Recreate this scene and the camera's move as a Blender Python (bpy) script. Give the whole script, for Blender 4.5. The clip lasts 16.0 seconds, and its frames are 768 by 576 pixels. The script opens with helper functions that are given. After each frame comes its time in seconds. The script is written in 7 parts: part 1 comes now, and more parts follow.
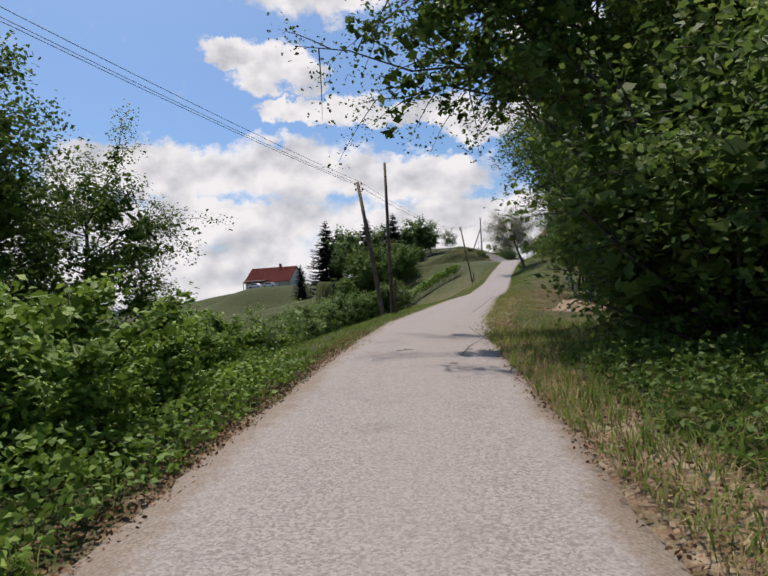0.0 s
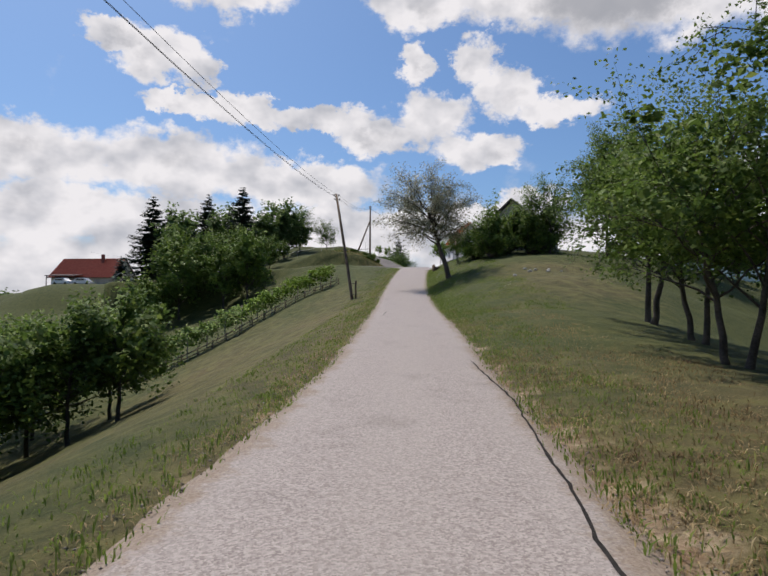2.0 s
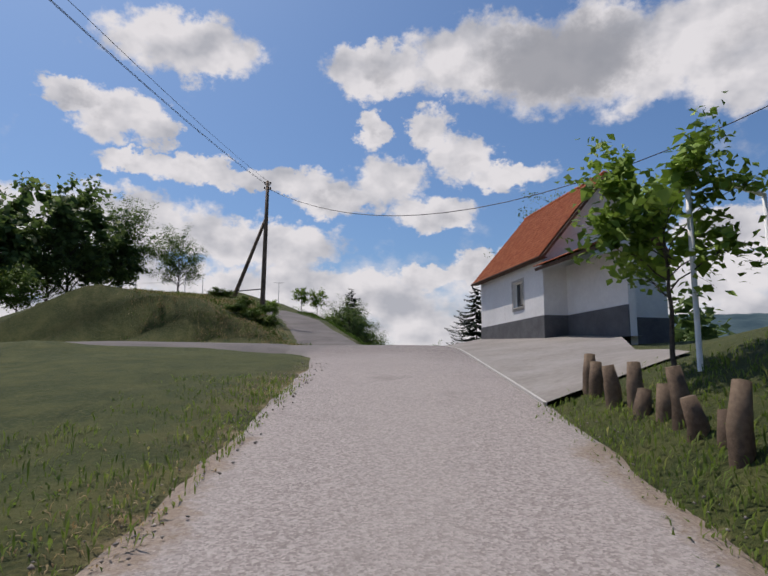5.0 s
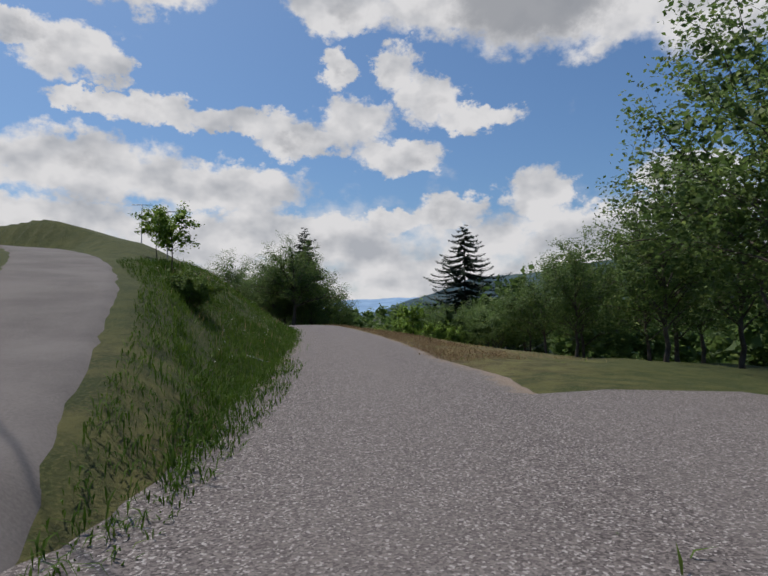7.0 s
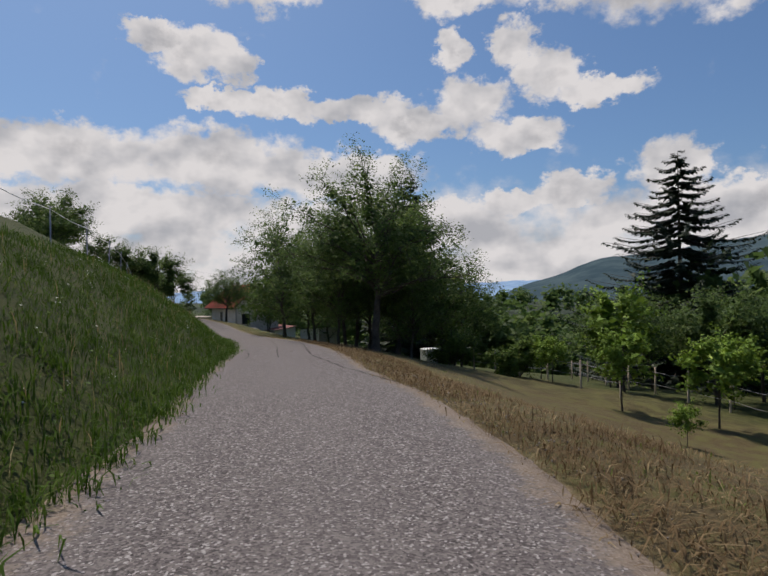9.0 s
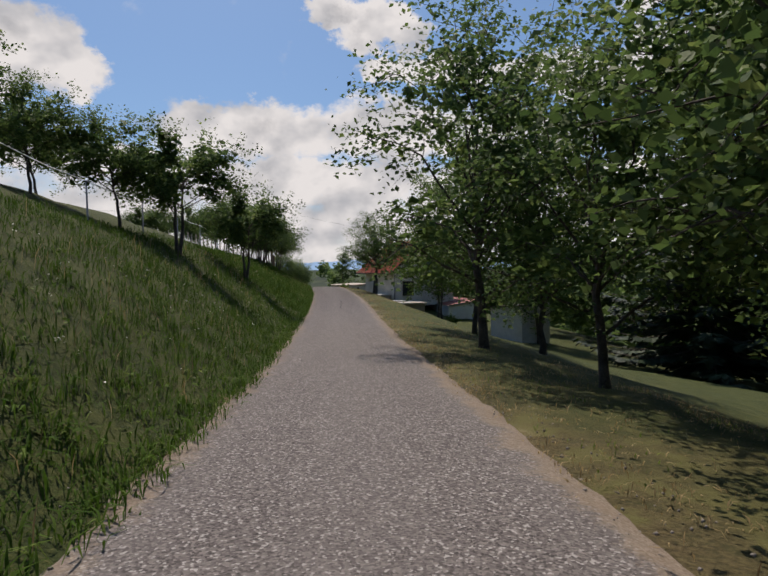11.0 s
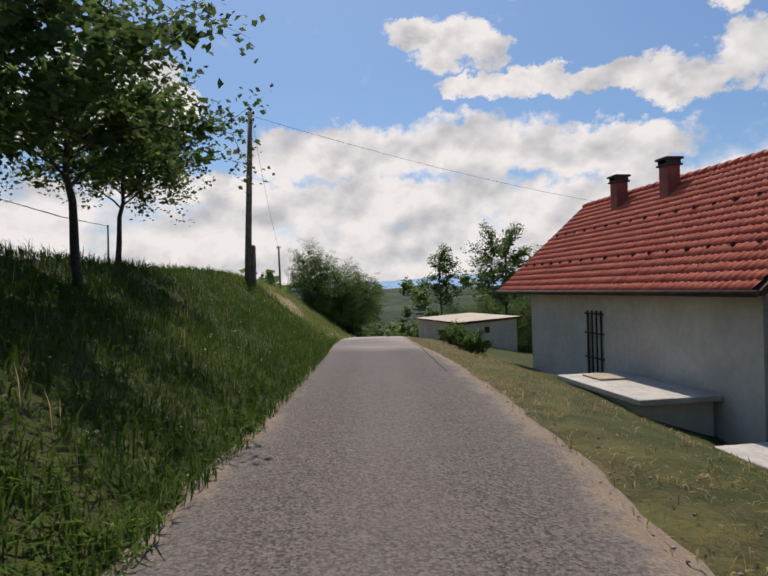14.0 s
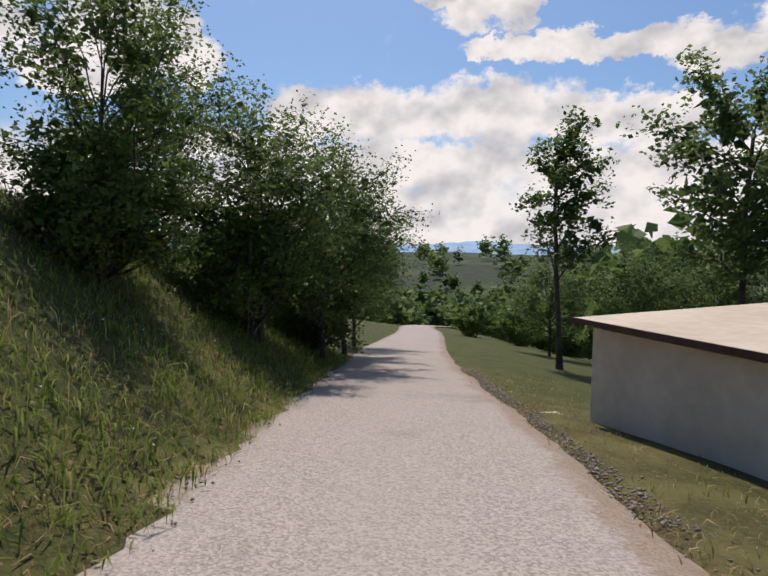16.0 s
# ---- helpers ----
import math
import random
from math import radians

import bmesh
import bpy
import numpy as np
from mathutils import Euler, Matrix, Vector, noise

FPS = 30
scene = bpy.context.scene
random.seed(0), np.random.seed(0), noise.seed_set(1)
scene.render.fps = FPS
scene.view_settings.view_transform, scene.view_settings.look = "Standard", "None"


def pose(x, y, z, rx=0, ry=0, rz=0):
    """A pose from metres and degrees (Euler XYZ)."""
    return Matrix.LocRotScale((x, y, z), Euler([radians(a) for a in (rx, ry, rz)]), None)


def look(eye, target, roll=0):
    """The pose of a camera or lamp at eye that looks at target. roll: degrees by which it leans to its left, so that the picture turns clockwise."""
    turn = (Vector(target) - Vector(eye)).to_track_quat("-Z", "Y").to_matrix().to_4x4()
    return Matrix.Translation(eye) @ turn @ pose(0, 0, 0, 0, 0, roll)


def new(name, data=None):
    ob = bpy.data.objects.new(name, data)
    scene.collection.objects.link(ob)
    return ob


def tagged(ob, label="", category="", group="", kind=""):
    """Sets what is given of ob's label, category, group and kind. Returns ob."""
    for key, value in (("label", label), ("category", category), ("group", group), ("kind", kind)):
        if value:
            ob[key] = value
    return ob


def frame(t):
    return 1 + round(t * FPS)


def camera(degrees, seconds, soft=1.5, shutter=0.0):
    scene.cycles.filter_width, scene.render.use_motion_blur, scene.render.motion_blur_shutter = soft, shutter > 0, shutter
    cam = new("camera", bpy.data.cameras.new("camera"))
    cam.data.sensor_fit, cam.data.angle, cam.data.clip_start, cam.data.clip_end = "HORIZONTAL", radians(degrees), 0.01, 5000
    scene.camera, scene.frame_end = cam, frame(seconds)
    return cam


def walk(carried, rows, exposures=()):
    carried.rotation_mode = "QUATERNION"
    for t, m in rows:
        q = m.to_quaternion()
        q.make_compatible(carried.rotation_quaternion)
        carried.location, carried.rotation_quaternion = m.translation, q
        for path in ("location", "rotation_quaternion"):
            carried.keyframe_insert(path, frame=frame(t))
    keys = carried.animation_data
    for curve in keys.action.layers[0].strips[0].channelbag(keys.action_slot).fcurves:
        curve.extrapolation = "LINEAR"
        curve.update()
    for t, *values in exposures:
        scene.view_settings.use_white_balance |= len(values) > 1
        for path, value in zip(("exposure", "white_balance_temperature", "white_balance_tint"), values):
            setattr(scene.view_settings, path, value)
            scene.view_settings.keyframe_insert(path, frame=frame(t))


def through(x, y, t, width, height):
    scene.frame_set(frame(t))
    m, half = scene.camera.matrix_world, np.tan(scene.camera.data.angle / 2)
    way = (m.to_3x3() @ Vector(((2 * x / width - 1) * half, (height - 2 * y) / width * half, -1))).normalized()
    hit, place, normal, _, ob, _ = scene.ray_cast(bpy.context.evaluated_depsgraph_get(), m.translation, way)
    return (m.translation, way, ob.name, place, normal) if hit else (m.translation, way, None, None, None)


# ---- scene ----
# ---- camera ----
cam = camera(66.0, 16.0, soft=1.7)
PATH = [
    (0.0, pose(0.000, 0.000, 1.350, 91.69, 2.52, -0.00)),
    (0.5, pose(0.578, 8.716, 1.717, 92.32, 1.31, -3.11)),
    (1.0, pose(1.574, 17.671, 2.137, 92.64, 0.43, -7.07)),
    (1.5, pose(3.590, 26.737, 2.579, 92.28, -0.28, -9.54)),
    (2.0, pose(5.594, 35.735, 2.955, 92.35, -0.64, -11.39)),
    (2.5, pose(7.818, 44.976, 3.346, 92.63, -1.33, -12.20)),
    (3.0, pose(10.018, 54.089, 4.029, 92.89, -1.94, -12.51)),
    (3.5, pose(11.928, 62.410, 4.605, 93.22, -2.56, -12.69)),
    (4.0, pose(13.851, 70.619, 5.380, 96.06, -1.48, -14.14)),
    (4.5, pose(15.989, 79.022, 6.437, 97.78, -0.53, -15.08)),
    (5.0, pose(18.100, 86.928, 7.579, 98.18, -0.25, -15.49)),
    (5.5, pose(19.922, 93.567, 8.528, 97.55, -0.61, -15.91)),
    (5.8, pose(20.796, 96.632, 8.930, 97.00, -0.97, -16.61)),
    (6.0, pose(21.350, 98.313, 9.128, 96.62, -1.19, -17.29)),
    (6.5, pose(22.761, 102.327, 9.410, 93.96, 0.09, -18.22)),
    (6.6, pose(23.114, 103.401, 9.483, 93.53, 0.22, -18.38)),
    (7.0, pose(24.831, 108.838, 9.976, 92.80, 0.41, -18.69)),
    (7.2, pose(25.861, 111.743, 10.061, 92.49, 0.75, -18.78)),
    (7.4, pose(26.766, 114.607, 10.131, 92.32, 1.22, -18.10)),
    (7.5, pose(27.208, 116.047, 10.176, 92.32, 1.44, -17.67)),
    (8.0, pose(29.141, 123.420, 10.400, 92.34, 1.65, -14.95)),
    (8.4, pose(30.365, 129.025, 10.537, 91.60, 0.77, -12.28)),
    (8.5, pose(30.594, 130.378, 10.567, 91.48, 0.70, -11.35)),
    (8.6, pose(30.804, 131.722, 10.598, 91.38, 0.67, -10.44)),
    (8.8, pose(31.142, 134.385, 10.674, 91.38, 0.70, -8.71)),
    (9.0, pose(31.447, 136.956, 10.734, 91.33, 0.72, -7.35)),
    (9.2, pose(31.598, 139.435, 10.805, 91.19, 0.62, -5.91)),
    (9.5, pose(31.640, 143.020, 10.861, 90.41, 0.35, -4.11)),
    (10.0, pose(31.061, 149.359, 10.647, 90.32, 0.54, -0.63)),
    (10.2, pose(30.973, 152.100, 10.608, 90.15, 0.65, 0.81)),
    (10.5, pose(30.708, 156.258, 10.547, 89.49, 0.62, 3.67)),
    (11.0, pose(29.719, 163.379, 10.347, 88.32, 0.25, 9.06)),
    (11.5, pose(28.138, 170.754, 10.089, 88.51, 0.07, 12.03)),
    (12.0, pose(26.262, 178.370, 9.920, 89.66, 0.53, 12.33)),
    (12.3, pose(25.108, 183.035, 9.910, 90.04, 1.20, 12.72)),
    (12.5, pose(24.326, 186.190, 9.960, 90.09, 1.73, 13.41)),
    (13.0, pose(22.361, 193.816, 10.151, 90.03, 2.03, 14.79)),
    (13.5, pose(20.235, 201.410, 10.192, 90.09, 2.16, 15.91)),
    (14.0, pose(18.011, 208.703, 10.289, 90.11, 1.50, 17.15)),
    (14.5, pose(15.975, 215.318, 10.227, 89.28, 1.32, 18.56)),
    (15.0, pose(13.510, 222.558, 9.958, 88.66, 0.63, 19.73)),
    (15.5, pose(11.013, 229.570, 9.657, 87.78, -1.61, 18.98)),
    (16.0, pose(8.914, 236.442, 9.267, 86.61, -0.89, 18.60)),
]
walk(cam, PATH, [(0, .15, 6500, 15), (2.0, .1, 6450, 15), (3.7, .0, 6500, 16), (5.8, -.16, 6400, 16), (7.0, -.18, 6400, 12), (8.5, -.22, 6550, 14), (10.2, -.08, 6700, 15), (12.5, .0, 6800, 15), (13.2, .12, 6800, 15), (14.5, .05, 6700, 15), (16, .15, 6800, 16)])

# ---- sky, sun, exposure ----
SUN_AZ, SUN_EL = 27.0, 62.0  # degrees left of +y, and above the horizon
world = bpy.data.worlds.new("sky")
scene.world = world
world.use_nodes = True


class Nodes:
    """Short hand for a node tree."""

    def __init__(self, tree):
        self.tree = tree
        tree.nodes.clear()

    def add(self, kind, **values):
        node = self.tree.nodes.new(kind)
        for key, value in values.items():
            if key == "op":
                node.operation = value
            elif key == "clamp":
                node.use_clamp = value
            elif key == "blend":
                node.blend_type = value
            elif key == "dtype":
                node.data_type = value
            elif key == "attr":
                node.attribute_name = value
        return node

    def put(self, socket, value):
        if isinstance(value, bpy.types.NodeSocket):
            self.tree.links.new(value, socket)
        else:
            socket.default_value = value

    def math(self, op, a, b=0.0, c=0.0, clamp=False):
        n = self.add("ShaderNodeMath", op=op, clamp=clamp)
        for s, v in zip(n.inputs, (a, b, c)):
            self.put(s, v)
        return n.outputs[0]

    def noise(self, vec, scale, detail=4.0, rough=0.55, dim="3D"):
        n = self.add("ShaderNodeTexNoise")
        if vec is not None:
            self.put(n.inputs["Vector"], vec)
        n.inputs["Scale"].default_value, n.inputs["Detail"].default_value, n.inputs["Roughness"].default_value = scale, detail, rough
        return n.outputs["Fac"]

    def ramp(self, fac, lo, hi, a=0.0, b=1.0, smooth=True):
        n = self.add("ShaderNodeMapRange")
        n.interpolation_type = "SMOOTHSTEP" if smooth else "LINEAR"
        for s, v in zip(n.inputs, (fac, lo, hi, a, b)):
            self.put(s, v)
        return n.outputs[0]

    def mix(self, fac, a, b, blend="MIX"):
        n = self.add("ShaderNodeMix", dtype="RGBA", blend=blend)
        self.put(n.inputs[0], fac)
        for s, v in ((n.inputs[6], a), (n.inputs[7], b)):
            self.put(s, v if isinstance(v, bpy.types.NodeSocket) else (*v[:3], 1.0))
        return n.outputs[2]

    def combine(self, x, y, z):
        n = self.add("ShaderNodeCombineXYZ")
        for s, v in zip(n.inputs, (x, y, z)):
            self.put(s, v)
        return n.outputs[0]


# clouds: middle (degrees to the left of +y, above the horizon), half width and half height
CLOUDS = [
    (14, 23.2, 2.8, 1.1), (9.5, 22.2, 3.6, 2.0), (6.5, 21.3, 2.0, 1.5), (8, 18.6, 3.2, .9), (2, 18.4, 5.5, 1.2), (-5, 18.1, 5.5, 1.2), (5, 29, 6.5, 2.6),
    (-14, 23, 1.7, 1.8), (-20.3, 23.3, 2.2, 1.9), (-23, 20.3, 3, 2.1), (-28, 18.5, 3.6, 1.3), (-16, 18.3, 3.6, 2.2), (-11, 16.6, 4, 1.4), (-20, 15.2, 4, 1.5),
    (-15, 28.5, 5, 2.2), (-26, 29, 8, 3.4), (-37, 27.5, 10, 4.2), (-50, 27, 9, 5), (22, 12.8, 9, 2.6), (9, 13.2, 9, 2.7), (-3, 12, 8, 2.2), (18, 8, 17, 2.6), (-6, 7.4, 15, 2.6),
    (-25.5, 10, 3.6, 1.5), (-20, 9.2, 3, 1.4), (-33.5, 11.3, 3.2, 2.4), (-46, 12.2, 4.5, 1.8), (-42, 8.5, 12, 1.6), (41.5, 18, 5.6, 3.4), (45, 14.6, 5, 2), (37, 16.8, 3, 2.5),
    (46.5, 9.2, 1.8, 1.3), (36, 9.6, 8, 1.1), (53, 18.5, 4, 4)]
n = Nodes(world.node_tree)
coord = n.add("ShaderNodeTexCoord").outputs["Generated"]
split = n.add("ShaderNodeSeparateXYZ")
n.put(split.inputs[0], coord)
dx, dy, dz = split.outputs
azim = n.math("MULTIPLY", n.math("ARCTAN2", n.math("MULTIPLY", dx, -1.0), dy), 57.29578)
elev = n.math("MULTIPLY", n.math("ARCSINE", dz), 57.29578)
flat = n.combine(n.math("MULTIPLY", azim, 0.085), n.math("MULTIPLY", elev, 0.11), 0.0)
puffs = n.noise(flat, 2.1, 9.0, 0.56)
over = n.add("ShaderNodeVectorMath", op="ADD")
n.put(over.inputs[0], flat)
over.inputs[1].default_value = (0.05, 0.17, 0.0)
body = n.noise(flat, 1.7, 4.0, 0.5)
lit = n.noise(over.outputs[0], 1.7, 4.0, 0.5)
wisps = n.noise(flat, 1.3, 5.0, 0.5)
# ragged outlines: the clouds' places are shaken at two scales
shake = n.add("ShaderNodeTexNoise")
n.put(shake.inputs["Vector"], flat)
shake.inputs["Scale"].default_value, shake.inputs["Detail"].default_value, shake.inputs["Roughness"].default_value = 5.0, 7.0, 0.62
tone = n.add("ShaderNodeSeparateColor")
n.put(tone.inputs[0], shake.outputs["Color"])
azim_s = n.math("ADD", azim, n.math("MULTIPLY_ADD", tone.outputs[0], 6.0, -3.0))
elev_s = n.math("ADD", elev, n.math("MULTIPLY_ADD", tone.outputs[1], 4.6, -2.3))
field = None
for ca, ce, ra, re in CLOUDS:
    p = n.math("DIVIDE", n.math("SUBTRACT", azim_s, ca), ra)
    q = n.math("DIVIDE", n.math("SUBTRACT", elev_s, ce), re)
    e = n.math("SUBTRACT", 1.0, n.math("MULTIPLY_ADD", p, p, n.math("MULTIPLY", q, q)))
    field = e if field is None else n.math("SMOOTH_MAX", field, e, 0.3)
field = n.math("MAXIMUM", field, n.ramp(elev, 5.0, 16.0, 0.35, -0.95))
# elsewhere in the sky loose clouds go on in the same way
loose = n.math("MULTIPLY_ADD", n.ramp(n.math("ABSOLUTE", n.math("SUBTRACT", azim, 0.0)), 55.0, 75.0, 0.0, 1.0), n.math("MULTIPLY_ADD", wisps, 4.0, -2.1), 0.0)
high = n.ramp(elev, 32.0, 42.0, 0.0, 1.0)
loose = n.math("ADD", loose, n.math("MULTIPLY", high, n.math("MULTIPLY_ADD", wisps, 4.0, -2.6)))
field = n.math("ADD", field, loose)
dens = n.math("ADD", field, n.math("MULTIPLY_ADD", puffs, 2.8, -1.2))
cover = n.ramp(dens, -0.4, 0.5)
cover = n.math("MAXIMUM", cover, n.ramp(n.math("ADD", elev, n.math("MULTIPLY", wisps, 6.0)), 3.0, 11.0, 0.88, 0.0))
relief = n.math("MULTIPLY_ADD", n.math("SUBTRACT", body, lit), 4.2, 0.72, clamp=True)
thick = n.ramp(n.math("ADD", dens, n.math("MULTIPLY_ADD", wisps, 2.4, -1.2)), 0.9, 2.4)
cloud = n.mix(relief, (0.54, 0.565, 0.60), (0.93, 0.925, 0.915))
p = n.math("DIVIDE", n.math("SUBTRACT", azim_s, -33.0), 9.0)
q = n.math("DIVIDE", n.math("SUBTRACT", elev_s, 28.0), 4.6)
heavy = n.ramp(n.math("SUBTRACT", 1.0, n.math("MULTIPLY_ADD", p, p, n.math("MULTIPLY", q, q))), -0.1, 0.8)
thick = n.math("MAXIMUM", thick, heavy)
cloud = n.mix(n.math("MULTIPLY", thick, 0.85), cloud, (0.36, 0.38, 0.41))
sky = n.add("ShaderNodeTexSky")
sky.sky_type, sky.sun_disc = "NISHITA", False
sky.sun_elevation, sky.sun_rotation = radians(SUN_EL), radians(-SUN_AZ)
sky.air_density, sky.dust_density, sky.ozone_density = 1.0, 1.6, 2.0
blue = n.mix(1.0, sky.outputs[0], (0.078, 0.104, 0.125), "MULTIPLY")
shade = n.mix(cover, blue, cloud)
back = n.add("ShaderNodeBackground")
n.put(back.inputs["Color"], shade)
back.inputs["Strength"].default_value = 0.85
n.tree.links.new(back.outputs[0], n.add("ShaderNodeOutputWorld").inputs[0])

sun = new("sun", bpy.data.lights.new("sun", "SUN"))
sun.data.energy, sun.data.angle, sun.data.color = 3.9, radians(0.6), (1.0, 0.93, 0.82)
sa, se = radians(SUN_AZ), radians(SUN_EL)
sun.matrix_world = look((0, 0, 60), (math.sin(sa) * math.cos(se), -math.cos(sa) * math.cos(se), 60 - math.sin(se)))

# ---- materials ----
def surface(name, build, rough=0.8, bump=0.0, bump_scale=40.0, metal=0.0, spec=0.3, through=0.0):
    """A material whose base colour is made by build(nodes, position) -> (colour, height or None)."""
    m = bpy.data.materials.new(name)
    m.use_nodes = True
    k = Nodes(m.node_tree)
    pos = k.add("ShaderNodeTexCoord").outputs["Object"]
    colour, height = build(k, pos)
    b = k.add("ShaderNodeBsdfPrincipled")
    k.put(b.inputs["Base Color"], colour if isinstance(colour, bpy.types.NodeSocket) else (*colour, 1.0))
    b.inputs["Roughness"].default_value, b.inputs["Metallic"].default_value, b.inputs["Specular IOR Level"].default_value = rough, metal, spec
    if bump:
        bp = k.add("ShaderNodeBump")
        bp.inputs["Strength"].default_value, bp.inputs["Distance"].default_value = 1.0, bump
        k.put(bp.inputs["Height"], height if height is not None else k.noise(pos, bump_scale, 5.0, 0.6))
        k.put(b.inputs["Normal"], bp.outputs[0])
    out = k.add("ShaderNodeOutputMaterial").inputs[0]
    if through:
        t = k.add("ShaderNodeBsdfTranslucent")
        k.put(t.inputs["Color"], k.mix(through, (0, 0, 0), colour))
        mx = k.add("ShaderNodeAddShader")
        k.tree.links.new(b.outputs[0], mx.inputs[0])
        k.tree.links.new(t.outputs[0], mx.inputs[1])
        k.tree.links.new(mx.outputs[0], out)
    else:
        k.tree.links.new(b.outputs[0], out)
    return m


def plain(a, b, big=1.5, fine=18.0):
    """Two tones mixed at two scales."""
    def build(k, pos):
        f = k.math("MULTIPLY_ADD", k.noise(pos, big, 4.0), 0.6, k.math("MULTIPLY", k.noise(pos, fine, 4.0), 0.4))
        return k.mix(k.ramp(f, 0.32, 0.68), a, b), None
    return build


def leafy(a, b, c):
    """Leaves: every leaf its own tone, whole plants a little apart."""
    def build(k, pos):
        r = k.add("ShaderNodeNewGeometry").outputs["Random Per Island"]
        o = k.add("ShaderNodeObjectInfo").outputs["Random"]
        col = k.mix(k.ramp(r, 0.0, 0.75, smooth=False), a, b)
        col = k.mix(k.ramp(r, 0.86, 1.0), col, c)
        col = k.mix(k.math("MULTIPLY", o, 0.25), col, a)
        return k.mix(k.math("MULTIPLY", k.ramp(k.noise(pos, 0.55, 3.0), 0.4, 0.62), 0.55), col, a), None
    return build


def road_colour(k, pos):
    sep = k.add("ShaderNodeSeparateXYZ")
    k.put(sep.inputs[0], pos)
    vor = k.add("ShaderNodeTexVoronoi")
    k.put(vor.inputs["Vector"], pos)
    vor.inputs["Scale"].default_value = 62.0
    cell = k.add("ShaderNodeSeparateColor")
    k.put(cell.inputs[0], vor.outputs["Color"])
    stones = k.mix(cell.outputs[0], (0.045, 0.038, 0.036), (0.200, 0.173, 0.162))
    stones = k.mix(k.ramp(cell.outputs[1], 0.86, 0.95), stones, (0.35, 0.325, 0.305))
    stones = k.mix(k.ramp(sep.outputs[1], 180.0, 200.0), stones, k.mix(cell.outputs[0], (0.036, 0.030, 0.028), (0.165, 0.140, 0.129)))
    pale = k.mix(cell.outputs[0], (0.205, 0.177, 0.162), (0.40, 0.353, 0.325))
    # pale worn surface at both ends, coarse grey chippings over the hilltop, toned darker for cloud shade
    along = k.math("ADD", sep.outputs[1], k.math("MULTIPLY", k.noise(pos, 0.12, 3.0), 26.0))
    grey = k.math("MULTIPLY", k.ramp(along, 104.0, 126.0), k.ramp(along, 236.0, 247.0, 1.0, 0.0))
    side = k.add("ShaderNodeAttribute", attr="across").outputs["Fac"]
    tracks = k.math("ABSOLUTE", k.math("SUBTRACT", k.math("ABSOLUTE", side), 0.72))
    dust = k.math("MULTIPLY", k.ramp(tracks, 0.1, 0.55), k.noise(pos, 0.7, 5.0, 0.65))
    base = k.mix(grey, pale, stones)
    base = k.mix(k.math("MULTIPLY", dust, 0.4), base, k.mix(grey, (0.33, 0.295, 0.265), (0.17, 0.15, 0.14)))
    stain = k.ramp(k.noise(pos, 0.9, 6.0, 0.66), 0.54, 0.74)
    base = k.mix(k.math("MULTIPLY", stain, 0.35), base, (0.12, 0.105, 0.095))
    edge = k.ramp(k.math("ADD", k.math("ABSOLUTE", side), k.math("MULTIPLY_ADD", k.noise(pos, 2.2, 4.0), 0.7, k.math("MULTIPLY", k.noise(pos, 17.0, 4.0, 0.7), 0.55))), 1.86, 2.12)
    beyond = k.ramp(k.math("ADD", k.add("ShaderNodeAttribute", attr="beyond").outputs["Fac"], k.math("MULTIPLY_ADD", k.noise(pos, 1.4, 4.0), 0.7, -0.35)), 0.3, 0.72)
    base = k.mix(beyond, base, k.mix(k.noise(pos, 5.0, 6.0, 0.7), (0.125, 0.112, 0.104), (0.195, 0.174, 0.162)))
    grit = k.mix(cell.outputs[2], (0.13, 0.10, 0.075), (0.37, 0.31, 0.245))
    base = k.mix(k.math("MULTIPLY", edge, 0.85), base, k.mix(k.noise(pos, 3.0, 4.0), grit, (0.21, 0.15, 0.10)))
    return base, k.math("ADD", k.math("MULTIPLY", vor.outputs["Distance"], 0.8), k.noise(pos, 9.0, 4.0))


